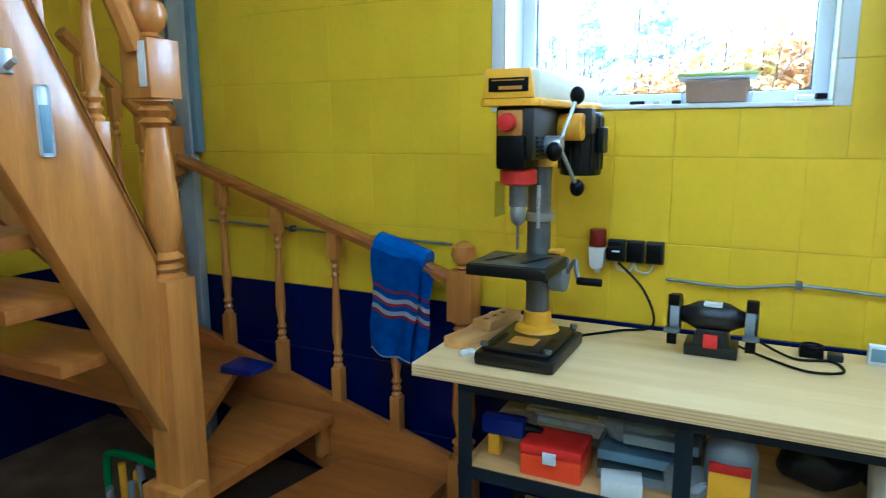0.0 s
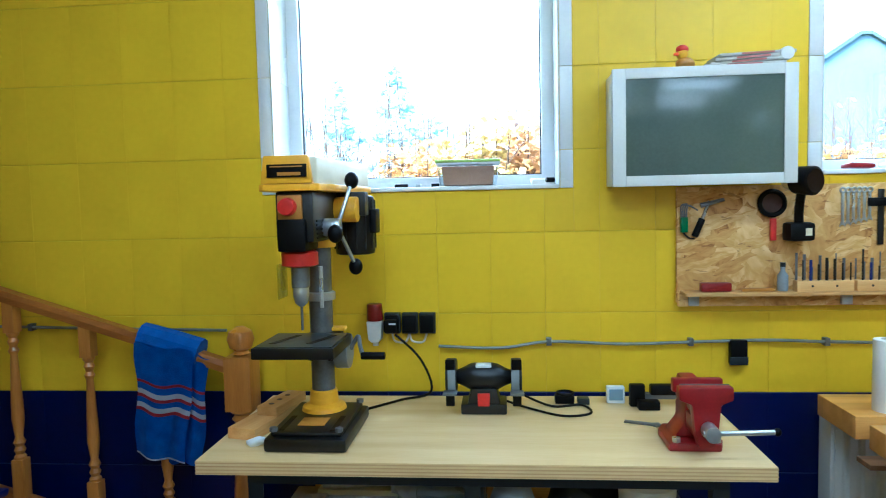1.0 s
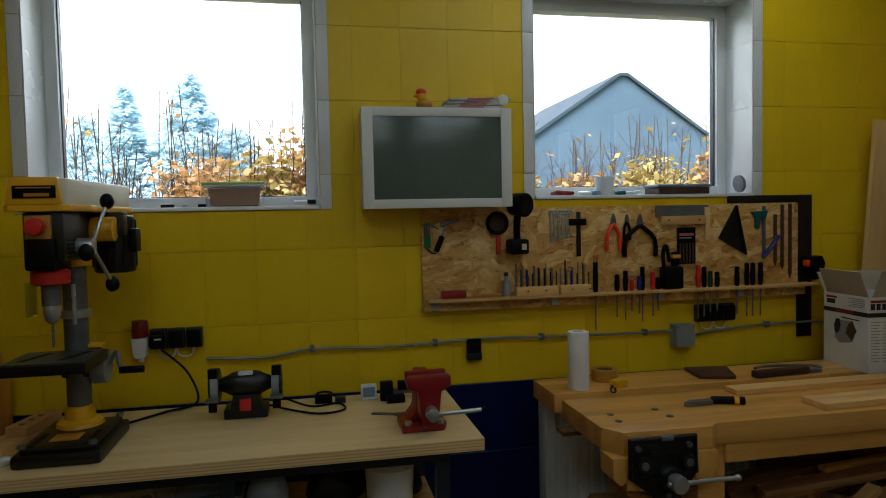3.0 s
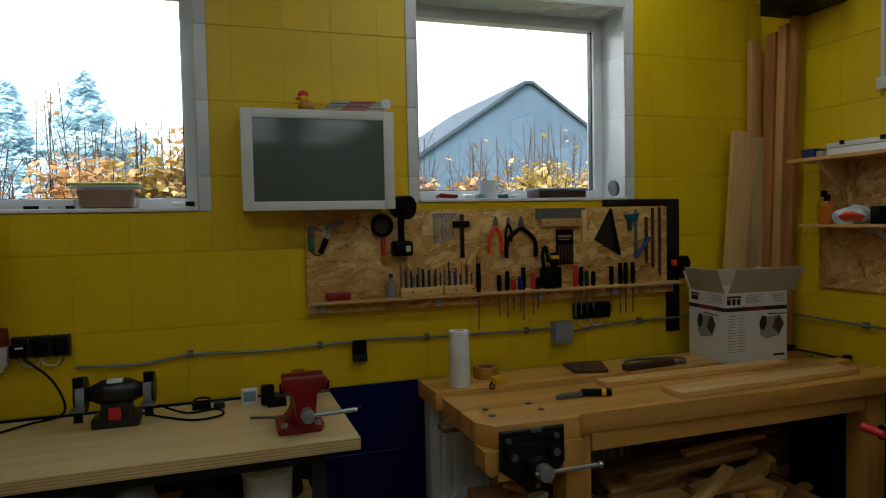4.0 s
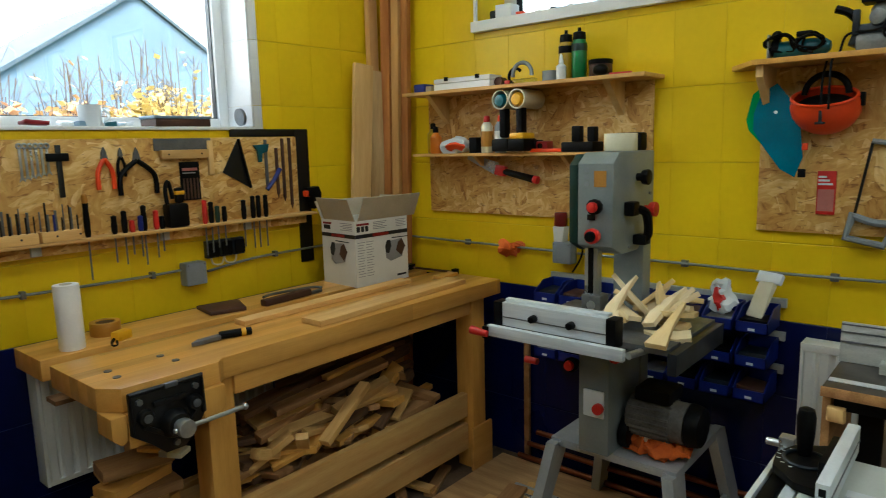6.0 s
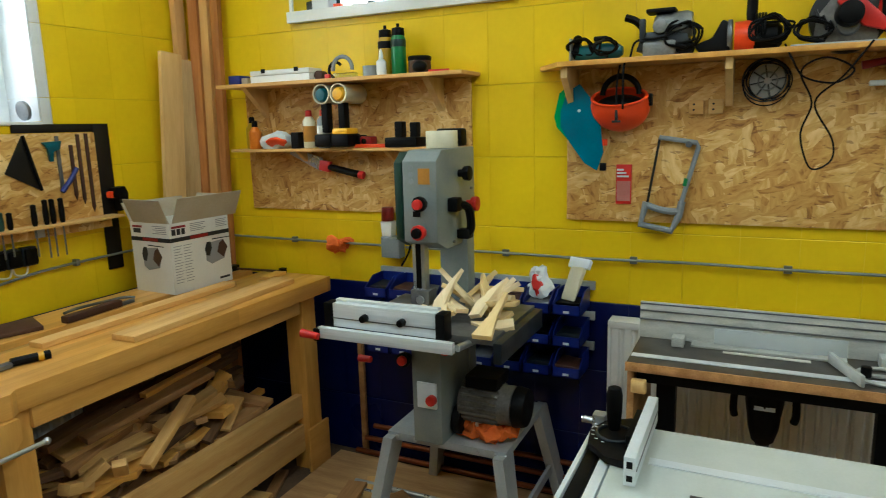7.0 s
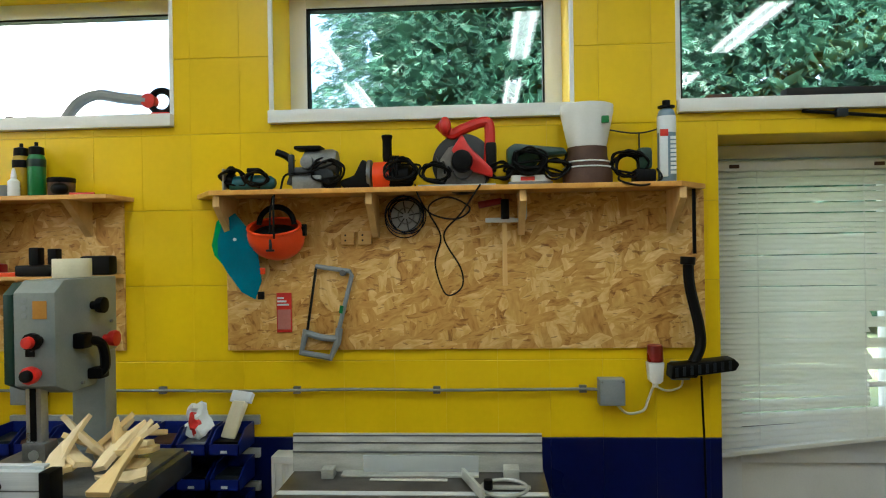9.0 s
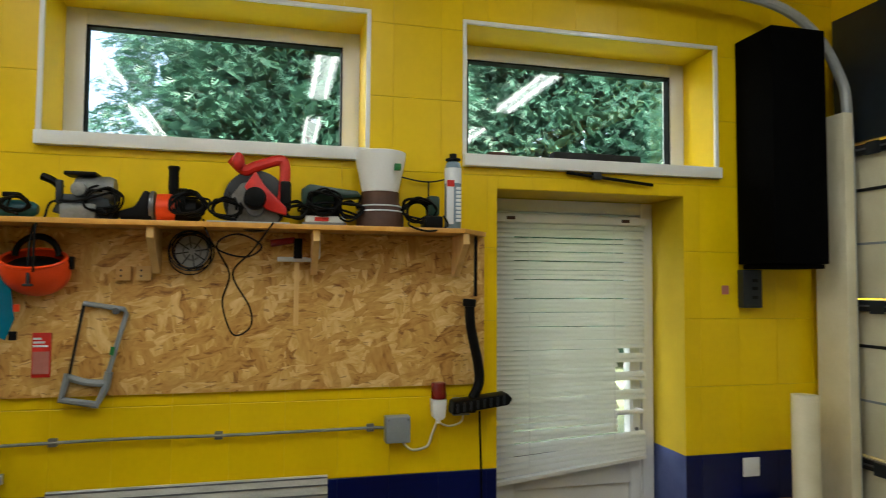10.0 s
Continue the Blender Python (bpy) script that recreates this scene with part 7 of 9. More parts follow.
def bin_at(y, z, k):
    t = thing("storage_bin", "blue plastic stacking bin with a white label", "storage bin", pose(-0.024, y, z), group="blue bins")
    bm = bmesh.new()
    w, d, h, th = 0.056, 0.17, 0.085, 0.004
    box(-d, 0, -w, w, 0, th, 0, bm)
    prism([(0, 0), (0, h), (-d * 0.55, h), (-d * 0.95, h * 0.55), (-d, h * 0.5), (-d, 0)], "xz", -w, -w + th, 0, bm)
    prism([(0, 0), (0, h), (-d * 0.55, h), (-d * 0.95, h * 0.55), (-d, h * 0.5), (-d, 0)], "xz", w - th, w, 0, bm)
    box(-th, 0, -w, w, 0, h, 0, bm)
    box(-d, -d + th, -w, w, 0, h * 0.5, 0, bm)
    part("tray", bm, blue_plastic, t)
    part("label", box(-d - 0.001, -d - 0.0002, -0.012, 0.012, 0.01, 0.02), foil, t)
    part("filling", crumple(box(-d * 0.85, -0.02, -w + 0.006, w - 0.006, 0.005, 0.045, 0.008), 0.012, 30, k), (dark_grey, brown_card, dull_steel, black)[k % 4], t)


for row, z in enumerate((0.885, 0.755, 0.625)):
    for k in range(8):
        if row and 2 <= k <= 3:
            continue
        bin_at(-1.19 - 0.125 * k, z, k + row)
pk = thing("plastic_packet", "clear packet with red and white print in a bin", "packet", pose(-0.12, -1.93, 0.92, 0, 20, 10))
part("bag", crumple(crumple(ball((0, 0, 0.065), 0.055, (0.4, 0.9, 1.2), 20), 0.03, 20), 0.02, 45), foil, pk)
part("print", crumple(crumple(ball((-0.014, 0.005, 0.06), 0.03, (0.5, 0.9, 1.3), 16), 0.02, 25), 0.012, 50), red_plastic, pk)
pk = thing("plastic_packet", "clear packet of pale parts with a white header", "packet", pose(-0.12, -2.06, 0.93, 0, 25, -25))
part("bag", crumple(box(-0.01, 0.01, -0.03, 0.03, 0, 0.14, 0.006), 0.012, 24, 3), cream, pk)
part("header", crumple(box(-0.006, 0.006, -0.05, 0.05, 0.135, 0.175, 0.003), 0.012, 30), foil, pk)

# pipes on the floor by the wall
for k, (z, x, m) in enumerate(((0.03, -0.05, copper), (0.10, -0.04, copper), (0.17, -0.035, copper), (0.02, -0.30, steel), (0.02, -0.36, steel))):
    solo("pipe", cyl((x, -0.95 - 0.05 * k, z), (x, -2.3, z), 0.013, None, 12), m, "long bare metal pipe lying along the wall", "pipe", group="wall pipes")
solo("wood_lath", box(-0.03, -0.012, -1.0, -0.97, 0.001, 0.75, 0.002), scrapw, "thin wooden lath leaning by the blue tiles", "lath")
for k, (a, b, c, d) in enumerate(((-1.24, -0.66, -2.3, -0.85), (-0.655, -0.05, -2.3, -0.85), (-1.24, -0.66, -3.4, -2.305), (-0.655, -0.05, -3.4, -2.305))):
    solo("floor_sheet", box(a, b, c, d, 0.0005, 0.009, 0.001), floor_ply, "worn pale plywood sheet laid on the workshop floor", "floor sheet", group="floor sheets")
for k in range(6):
    solo("floor_board", box(-0.3, 0.3, -0.045, 0.045, 0, 0.018, 0.002), (raw_x, scrapw)[k % 2], "loose plank lying on the workshop floor", "board", pose(-0.75 + 0.12 * (k % 3), -1.10 - 0.1 * k, 0.010 + 0.019 * (k % 2), 0, 0, 12 * k), group="floor planks")

# ---------- router table ----------
rt = thing("router_table", "home-made router table with an aluminium fence", "router table")
part("top", box(-0.64, -0.20, -3.215, -2.378, 0.860, 0.892, 0.003), grimy_laminate, rt, "grimy dark laminate top")
part("front_lipping", box(-0.648, -0.641, -3.217, -2.376, 0.864, 0.8925, 0.001), scrapw, rt)
part("mitre_track", box(-0.585, -0.555, -3.21, -2.383, 0.8925, 0.8955, 0.001), alu, rt)
fe2 = part("fence", prism([(-0.375, 0.893), (-0.362, 0.893), (-0.345, 1.015), (-0.362, 1.018)], "xz", -3.21, -2.375, 0.001), dusty_alu, rt)
for z, dx in ((0.955, 0.0), (0.985, 0.004), (1.008, 0.008)):
    part("fence_rib", box(-0.372 + dx, -0.362 + dx, -3.21, -2.375, z, z + 0.005), dull_steel, fe2)
part("fence_base", box(-0.43, -0.376, -3.0, -2.55, 0.8925, 0.90, 0.002), dusty_alu, fe2)
part("clamp", box(-0.45, -0.40, -2.53, -2.49, 0.8925, 0.925, 0.004), dusty_alu, fe2)
part("clamp", box(-0.46, -0.40, -3.13, -3.08, 0.8925, 0.93, 0.004), dusty_alu, fe2)
mg2 = part("mitre_gauge", prism([(-0.63, -3.02), (-0.44, -2.955), (-0.44, -2.945), (-0.63, -3.01)], "xy", 0.896, 0.93, 0.002), dusty_alu, rt)
part("protractor", ring_of((-0.53, -3.08, 0.899), 0.07, 0.006, "Z"), dusty_alu, mg2)
part("scale_arm", box(-0.54, -0.52, -3.16, -3.0, 0.896, 0.903, 0.001), dusty_alu, mg2)
part("knob", cyl((-0.56, -3.03, 0.905), (-0.56, -3.03, 0.935), 0.014, None, 12, 0.003), black, mg2)
for y0 in (-2.40, -3.215):
    part("side_panel", box(-0.62, -0.22, y0, y0 + 0.022, 0.0, 0.857, 0.002), scrapw, rt)
part("apron", box(-0.61, -0.595, -3.19, -2.405, 0.818, 0.857, 0.002), black, rt)
for y0 in (-2.44, -3.19):
    part("corner_block", crumple(box(-0.645, -0.622, y0 - 0.0, y0 + 0.045, 0.79, 0.835, 0.006), 0.006, 60), raw, rt)
part("dark_post", box(-0.55, -0.5, -2.52, -2.46, 0.0, 0.857, 0.003), black, rt)
part("dark_post", box(-0.55, -0.5, -3.13, -3.07, 0.0, 0.857, 0.003), black, rt)
rtr = part("router", lathe([(0.018, 0.60), (0.034, 0.615), (0.046, 0.66), (0.05, 0.70), (0.056, 0.74), (0.06, 0.80)], (-0.45, -2.78, 0), "Z", 24), black, rt, "black hanging router")
part("motor_cap", cyl((-0.45, -2.78, 0.575), (-0.45, -2.78, 0.60), 0.018, 0.022, 20, 0.004), dark_grey, rtr)
part("rating_plate", box(-0.506, -0.503, -2.81, -2.75, 0.735, 0.748), foil, rtr)
for s in (-1, 1):
    part("handle", tube([(-0.45, -2.78 + s * 0.06, 0.80), (-0.46, -2.78 + s * 0.085, 0.78), (-0.465, -2.78 + s * 0.09, 0.72), (-0.46, -2.78 + s * 0.085, 0.69)], 0.012, 8), black, rtr)
part("acrylic_plate", box(-0.40, -0.394, -3.0, -2.62, 0.901, 0.955, 0.001), cloudy, rt, "clear acrylic fence face")
solo("sawdust_strip", crumple(box(-0.46, -0.44, -2.9, -2.65, 0.8925, 0.8955, 0.001), 0.002, 30), paper, "thin strip of pale sawdust on the router table", "sawdust", kind="stuff")

# ---------- table saw ----------
ts = thing("table_saw", "light grey table saw with a black mitre gauge", "table saw")
TZ = 0.86
part("top", prism([(-1.02, -3.108), (-1.052, -3.11), (-1.055, -3.163), (-1.90, -3.165), (-1.90, -2.45), (-1.02, -2.45)], "xy", TZ - 0.035, TZ, 0.004), light_grey, ts)
part("slot", box(-1.215, -1.185, -3.10, -2.53, TZ + 0.0005, TZ + 0.004), alu, ts, "aluminium slide strip")
part("slot_dark", box(-1.212, -1.19, -3.09, -2.87, TZ + 0.0045, TZ + 0.0055), alu, ts)
part("insert", box(-1.52, -1.315, -3.03, -2.63, TZ + 0.0005, TZ + 0.003, 0.001), black_metal, ts, "black throat plate")
part("blade", cyl((-1.385, -2.815, TZ - 0.06), (-1.383, -2.815, TZ - 0.06), 0.125, None, 60), steel, ts)
bm = bmesh.new()
for k in range(60):
    a = radians(6 * k)
    prism([(-2.815 + 0.124 * math.cos(a), TZ - 0.06 + 0.124 * math.sin(a)), (-2.815 + 0.129 * math.cos(a + 0.03), TZ - 0.06 + 0.129 * math.sin(a + 0.03)), (-2.815 + 0.124 * math.cos(a + 0.07), TZ - 0.06 + 0.124 * math.sin(a + 0.07))], "yz", -1.3855, -1.3825, 0, bm)
part("blade_teeth", bm, dull_steel, ts)
part("side_rail", box(-1.90, -1.02, -2.445, -2.42, TZ - 0.04, TZ - 0.003, 0.003), alu, ts)
part("rail_groove", box(-1.90, -1.02, -2.41, -2.38, TZ - 0.035, TZ - 0.012, 0.002), black, ts)
part("body", box(-1.86, -1.06, -3.10, -2.48, 0.45, TZ - 0.036, 0.006), light_grey, ts)
for x in (-1.82, -1.10):
    for y in (-3.06, -2.52):
        part("leg", box(x - 0.025, x + 0.025, y - 0.025, y + 0.025, 0.0, 0.45, 0.003), galv, ts)
mgt = part("mitre_fence", box(-1.345, -1.0, -2.522, -2.497, TZ + 0.012, TZ + 0.078, 0.002), alu, ts)
part("fence_slot", box(-1.3455, -1.342, -2.516, -2.503, TZ + 0.022, TZ + 0.036), black, mgt)
part("fence_slot", box(-1.3455, -1.342, -2.516, -2.503, TZ + 0.052, TZ + 0.068), black, mgt)
part("fence_groove", box(-1.335, -1.005, -2.5235, -2.5222, TZ + 0.042, TZ + 0.047), dull_steel, mgt)
mgh = part("mitre_head", prism([(-1.26, -2.495), (-1.03, -2.495), (-1.02, -2.46), (-1.06, -2.40), (-1.12, -2.375), (-1.19, -2.385), (-1.25, -2.44)], "xy", TZ + 0.001, TZ + 0.02, 0.004), black, ts, "black mitre gauge head")
part("bracket", box(-1.22, -1.06, -2.497, -2.478, TZ + 0.02, TZ + 0.065, 0.005), black, mgh)
part("grip", lathe([(0.014, 0.0), (0.016, 0.01), (0.019, 0.05), (0.020, 0.09), (0.016, 0.108), (0.008, 0.112)], (-1.10, -2.43, TZ + 0.02), "Z", 18), black, mgh)
part("dial", ring_of((-1.13, -2.44, TZ + 0.0225), 0.045, 0.004), dark_grey, mgh)
for k in range(7):
    a = radians(20 + 23 * k)
    part("tick", box(-1.13 + 0.056 * math.cos(a) - 0.0015, -1.13 + 0.056 * math.cos(a) + 0.0015, -2.44 + 0.056 * math.sin(a) - 0.004, -2.44 + 0.056 * math.sin(a) + 0.004, TZ + 0.0202, TZ + 0.0208), foil, mgh)
part("clamp", box(-1.06, -1.025, -2.40, -2.365, TZ - 0.02, TZ + 0.03, 0.006), steel, ts)
part("clamp_screw", cyl((-1.04, -2.365, TZ + 0.005), (-1.04, -2.335, TZ + 0.005), 0.009, None, 12), steel, ts)
part("rail_lip", box(-1.90, -1.02, -2.378, -2.366, TZ - 0.04, TZ - 0.004, 0.002), alu, ts)
part("bolt", cyl((-1.30, -2.72, TZ + 0.0005), (-1.30, -2.72, TZ + 0.003), 0.007, None, 12), dull_steel, ts)

# ---------- vacuum cleaner ----------
vc = thing("vacuum_cleaner", "yellow and black workshop vacuum by the door", "vacuum cleaner", pose(-0.55, -3.56, 0))
part("tank", lathe([(0.13, 0.05), (0.15, 0.07), (0.15, 0.40), (0.14, 0.43)], n=28), black, vc)
part("shell", prism([(0.10, 0.725), (0.01, 0.735), (-0.04, 0.66), (-0.14, 0.48), (-0.10, 0.425), (0.04, 0.425), (0.07, 0.55)], "yz", -0.11, 0.09, 0.018), yellow_plastic, vc)
part("side_shell", prism([(0.14, 0.625), (0.10, 0.645), (0.06, 0.58), (0.03, 0.44), (0.12, 0.44)], "yz", -0.15, -0.05, 0.015), yellow_plastic, vc)
sb = part("side_cover", prism([(-0.01, 0.725), (-0.07, 0.715), (-0.14, 0.60), (-0.165, 0.49), (-0.12, 0.47), (-0.045, 0.64)], "yz", -0.12, 0.10, 0.012), black, vc)
part("badge", box(-0.124, -0.1205, -0.085, -0.06, 0.665, 0.69, 0.001), yellow_plastic, sb)
part("grip", tube([(-0.15, 0.135, 0.79), (-0.15, 0.115, 0.70), (-0.155, 0.075, 0.58), (-0.16, 0.01, 0.47), (-0.16, -0.05, 0.40)], 0.02, 10, flat=0.7), black, vc)
part("hose", tube([(-0.08, 0.32, 0.20), (-0.08, 0.30, 0.42), (-0.07, 0.265, 0.56), (-0.05, 0.21, 0.655), (-0.03, 0.15, 0.69), (0.0, 0.08, 0.68)], 0.030, 12), black, vc)
for k in range(12):
    f = k / 11
    part("hose_rib", ring_of((-0.08 + 0.01 * f, 0.318 - 0.045 * f, 0.22 + 0.32 * f), 0.031, 0.003, "Z", 16, 6), rubber, vc)
part("wheel", cyl((-0.10, 0.16, 0.10), (-0.06, 0.16, 0.10), 0.098, None, 26, 0.01), black, vc)
for y in (-0.12, 0.12):
    part("castor", cyl((0.0, y, 0.03), (0.03, y, 0.03), 0.03, None, 16, 0.004), black, vc)
solo("green_canister", box(-0.05, 0.05, -0.055, 0.055, 0, 0.64, 0.008), material("dusty_green_grey", "5f6f5e", "475446", 0.6), "dull green canister leaning by the vacuum", "canister", pose(-0.74, -3.345, 0.035, 24, 0, 0) @ Matrix.Diagonal((1, 1, 0.92, 1)))
pbg = thing("plastic_bag", "thin clear plastic bag with a red print", "bag", pose(-0.42, -3.25, 0))
part("sheet", crumple(prism([(0.03, 0.80), (0.0, 0.79), (-0.07, 0.66), (-0.12, 0.60), (-0.14, 0.5), (-0.12, 0.001), (0.04, 0.001)], "yz", -0.03, 0.03, 0.01), 0.02, 10), cloudy, pbg)
part("print", crumple(prism([(-0.01, 0.45), (-0.08, 0.43), (-0.10, 0.25), (-0.01, 0.25)], "yz", -0.045, -0.038), 0.004, 12), red_plastic, pbg)

# ---------- wiring and hung things, east wall ----------
conduit("grey conduit clipped along the yellow wall", [(-0.02, -0.12, 1.098), (-0.02, -0.6, 1.094), (-0.02, -1.14, 1.09)], [(-0.014, -0.62, 1.094)], 0)
conduit("grey conduit clipped along the yellow wall over the router table", [(-0.02, -1.26, 1.088), (-0.02, -1.75, 1.089), (-0.02, -2.05, 1.086), (-0.02, -2.291, 1.089), (-0.02, -2.55, 1.092), (-0.02, -2.839, 1.088), (-0.02, -3.1, 1.089), (-0.02, -3.397, 1.091), (-0.02, -3.45, 1.088)], [(-0.014, -1.751, 1.089), (-0.014, -2.291, 1.089), (-0.014, -2.839, 1.088), (-0.014, -3.397, 1.091)], 0)
solo("loop_cable", tube([(-0.02, -3.52, 1.035), (-0.025, -3.56, 1.0), (-0.025, -3.62, 1.01), (-0.02, -3.64, 1.05), (-0.02, -3.66, 1.10)], 0.005), cream, "pale cable looping from the junction box", "cable")
solo("loop_cable", tube([(-0.02, -3.67, 1.10), (-0.025, -3.71, 1.085), (-0.025, -3.76, 1.10), (-0.02, -3.77, 1.14)], 0.004), cream, "pale cable looping to a black plug", "cable")
pg = thing("black_plug", "black rubber plug in a wall outlet", "plug", pose(-0.004, -3.76, 1.16, 0, 0, -90))
part("socket", box(-0.035, 0.035, -0.03, 0, -0.035, 0.035, 0.006), grey_plastic, pg)
part("plug", cyl((-0.03, -0.05, 0), (0.05, -0.05, 0), 0.022, None, 16, 0.004), black, pg)
og = solo("orange_glove", crumple(crumple(ball((-0.035, -0.91, 1.09), 0.045, (0.5, 1.4, 0.75), 28), 0.04, 22), 0.012, 55), orange_cloth, "orange work glove hung over the conduit", "glove")
tck = thing("hand_tool", "dark red and grey hand tool hanging behind the band saw", "tool", pose(-0.03, -1.27, 1.2))
part("head", ball((0, 0, 0.09), 0.045, (0.4, 1, 1.1)), red_paint, tck)
part("tip", cyl((0, 0, 0.12), (0, 0.01, 0.22), 0.018, 0.008, 10), dull_steel, tck)
part("cord", tube([(0, 0, 0.05), (0.0, -0.02, -0.1), (0.0, 0.03, -0.2)], 0.005), black, tck)


def on_wall_b(y, z, x=-0.0):
    """Pose whose local x runs along the east wall to the viewer's right, local y into the wall."""
    return pose(x, y, z, 0, 0, -90)


# face shield, helmet, pack, hacksaw
fsd = thing("face_shield", "teal transparent face shield hung on the board", "face shield", on_wall_b(-2.09, 1.62, -0.06))
bm = bmesh.new()
prof = [(-0.085, 0.06), (-0.055, 0.13), (0.0, 0.16), (0.045, 0.10), (0.075, 0.0), (0.085, -0.10), (0.065, -0.17), (0.02, -0.14), (-0.04, -0.06), (-0.085, 0.0)]
prism(prof, "xz", -0.004, 0.0, 0, bm)
for v in bm.verts:
    v.co.y -= 0.045 * (1 - (v.co.x / 0.09) ** 2)
part("visor", bm, material("teal_visor", "08708a", "066078", 0.12), fsd)
bm = prism([(-0.115, 0.04), (-0.095, 0.13), (-0.07, 0.15), (-0.075, 0.05), (-0.02, -0.05), (-0.06, -0.05), (-0.105, 0.0)], "xz", 0.006, 0.009)
part("film", bm, material("green_film", "14a05a", "109050", 0.2), fsd, "bright green film edge")
part("rivet", cyl((0.0, -0.052, 0.06), (0.0, -0.058, 0.06), 0.006, None, 10), foil, fsd)
part("strap", box(0.075, 0.1, -0.03, -0.02, -0.17, -0.14, 0.003), black, fsd)
part("label", box(0.075, 0.1, -0.012, -0.006, -0.075, -0.05, 0.002), orange_plastic, fsd)
hlm = thing("helmet", "bright orange safety helmet hung below the shelf", "helmet", on_wall_b(-2.236, 1.69, -0.075))
bm = bmesh.new()
bmesh.ops.create_uvsphere(bm, u_segments=28, v_segments=16, radius=0.1)
bmesh.ops.delete(bm, geom=[v for v in bm.verts if v.co.z > 0.042], context="VERTS")
TILT = pose(0, 0, 0, 32, 0, 0)
bm.transform(TILT @ Matrix.Diagonal((1.1, 0.72, 1.0, 1)))
part("shell", bm, orange_plastic, hlm)
bm = ring_of((0, 0, 0.042), 0.091, 0.006, "Z")
bm.transform(TILT @ Matrix.Diagonal((1.1, 0.72, 1.0, 1)))
part("rim", bm, orange_plastic, hlm)
bm = ball((0, 0, 0.0), 0.092, (1.06, 0.68, 0.42), 24)
bm.transform(TILT)
part("liner", bm, black, hlm, "black padded liner")
part("harness", ring_of((0, 0.01, 0.045), 0.068, 0.011, "Y", a0=0, a1=180), black, hlm)
part("vent", box(-0.005, 0.005, -0.074, -0.062, -0.055, -0.012, 0.003), ink, hlm)
part("vent_bar", box(-0.016, 0.016, -0.076, -0.064, -0.058, -0.05, 0.003), ink, hlm)
part("side_clip", box(0.10, 0.118, -0.015, 0.015, 0.0, 0.045, 0.004), black, hlm)
part("cord", tube([(0.01, -0.05, 0.165), (0.0, -0.066, 0.09), (0.0, -0.07, -0.03)], 0.004), black, hlm)
rpk = thing("blister_pack", "red and clear pack of hacksaw blades on the board", "packaging", on_wall_b(-2.246, 1.315, -0.015))
part("card", box(-0.03, 0.03, -0.005, 0, 0, 0.155, 0.002), red_plastic, rpk)
part("window", box(-0.026, 0.026, -0.0075, -0.0055, 0.012, 0.09, 0.001), rose, rpk)
for k in range(3):
    part("lettering", box(-0.026, 0.02 - 0.01 * k, -0.0075, -0.0055, 0.105 + 0.013 * k, 0.112 + 0.013 * k), foil, rpk)
hsw = thing("hacksaw", "grey hacksaw hanging tilted on the board", "hacksaw", on_wall_b(-2.41, 1.40, -0.03) @ pose(0, 0, 0, 0, 9, 0))
part("frame", tube([(-0.06, 0, 0.165), (0.075, 0, 0.165), (0.085, 0, 0.15), (0.065, 0, -0.06)], 0.009, 8, False), grey_plastic, hsw)
part("blade", box(-0.062, -0.053, -0.003, 0.003, -0.09, 0.165), black_metal, hsw)
part("handle", tube([(-0.062, 0, -0.085), (-0.068, 0, -0.175), (0.048, 0, -0.178), (0.066, 0, -0.115), (0.066, 0, -0.06)], 0.014, 8, False), grey_plastic, hsw)
part("top_bar", tube([(-0.062, 0, -0.095), (0.0, 0, -0.105), (0.066, 0, -0.10)], 0.013, 8), grey_plastic, hsw)
part("tension", cyl((0.05, -0.012, 0.155), (0.05, 0.012, 0.155), 0.012, None, 12), dull_steel, hsw)
part("mark", box(0.058, 0.072, -0.013, -0.0095, 0.0, 0.03), green_plastic, hsw)
for y in (-2.503, -2.57):
    so = thing("timber_block", "small pale wooden block with two holes", "block", on_wall_b(y, 1.68, -0.0145), group="small blocks")
    part("block", box(-0.025, 0.025, -0.018, 0, -0.026, 0.026, 0.003), raw_x, so)
    for zz in (-0.01, 0.01):
        part("hole", cyl((-0.008, -0.0182, zz), (-0.008, -0.019, zz), 0.004, None, 8), ink, so)
cc = thing("wire_coil", "coil of thin dark cable hung below the shelf", "cable", on_wall_b(-2.735, 1.76, -0.05))
r10 = random.Random(3)
for k in range(9):
    part("turn", ring_of((r10.uniform(-0.012, 0.012), -0.005 * k + 0.02, r10.uniform(-0.012, 0.012)), 0.064 + r10.uniform(-0.012, 0.012), 0.0022, "Y"), (black, dark_grey)[k % 2], cc)
part("clear_wrap", ring_of((0, -0.01, 0), 0.03, 0.003, "Y"), dull_steel, cc)
for k in range(8):
    a = radians(45 * k + 10)
    part("spoke", cyl((0.012 * math.cos(a), -0.01, 0.012 * math.sin(a)), (0.056 * math.cos(a), -0.012, 0.056 * math.sin(a)), 0.0022, None, 6), dark_grey, cc)
part("disc", cyl((0, -0.004, 0), (0, -0.001, 0), 0.058, None, 28), cloudy, cc)
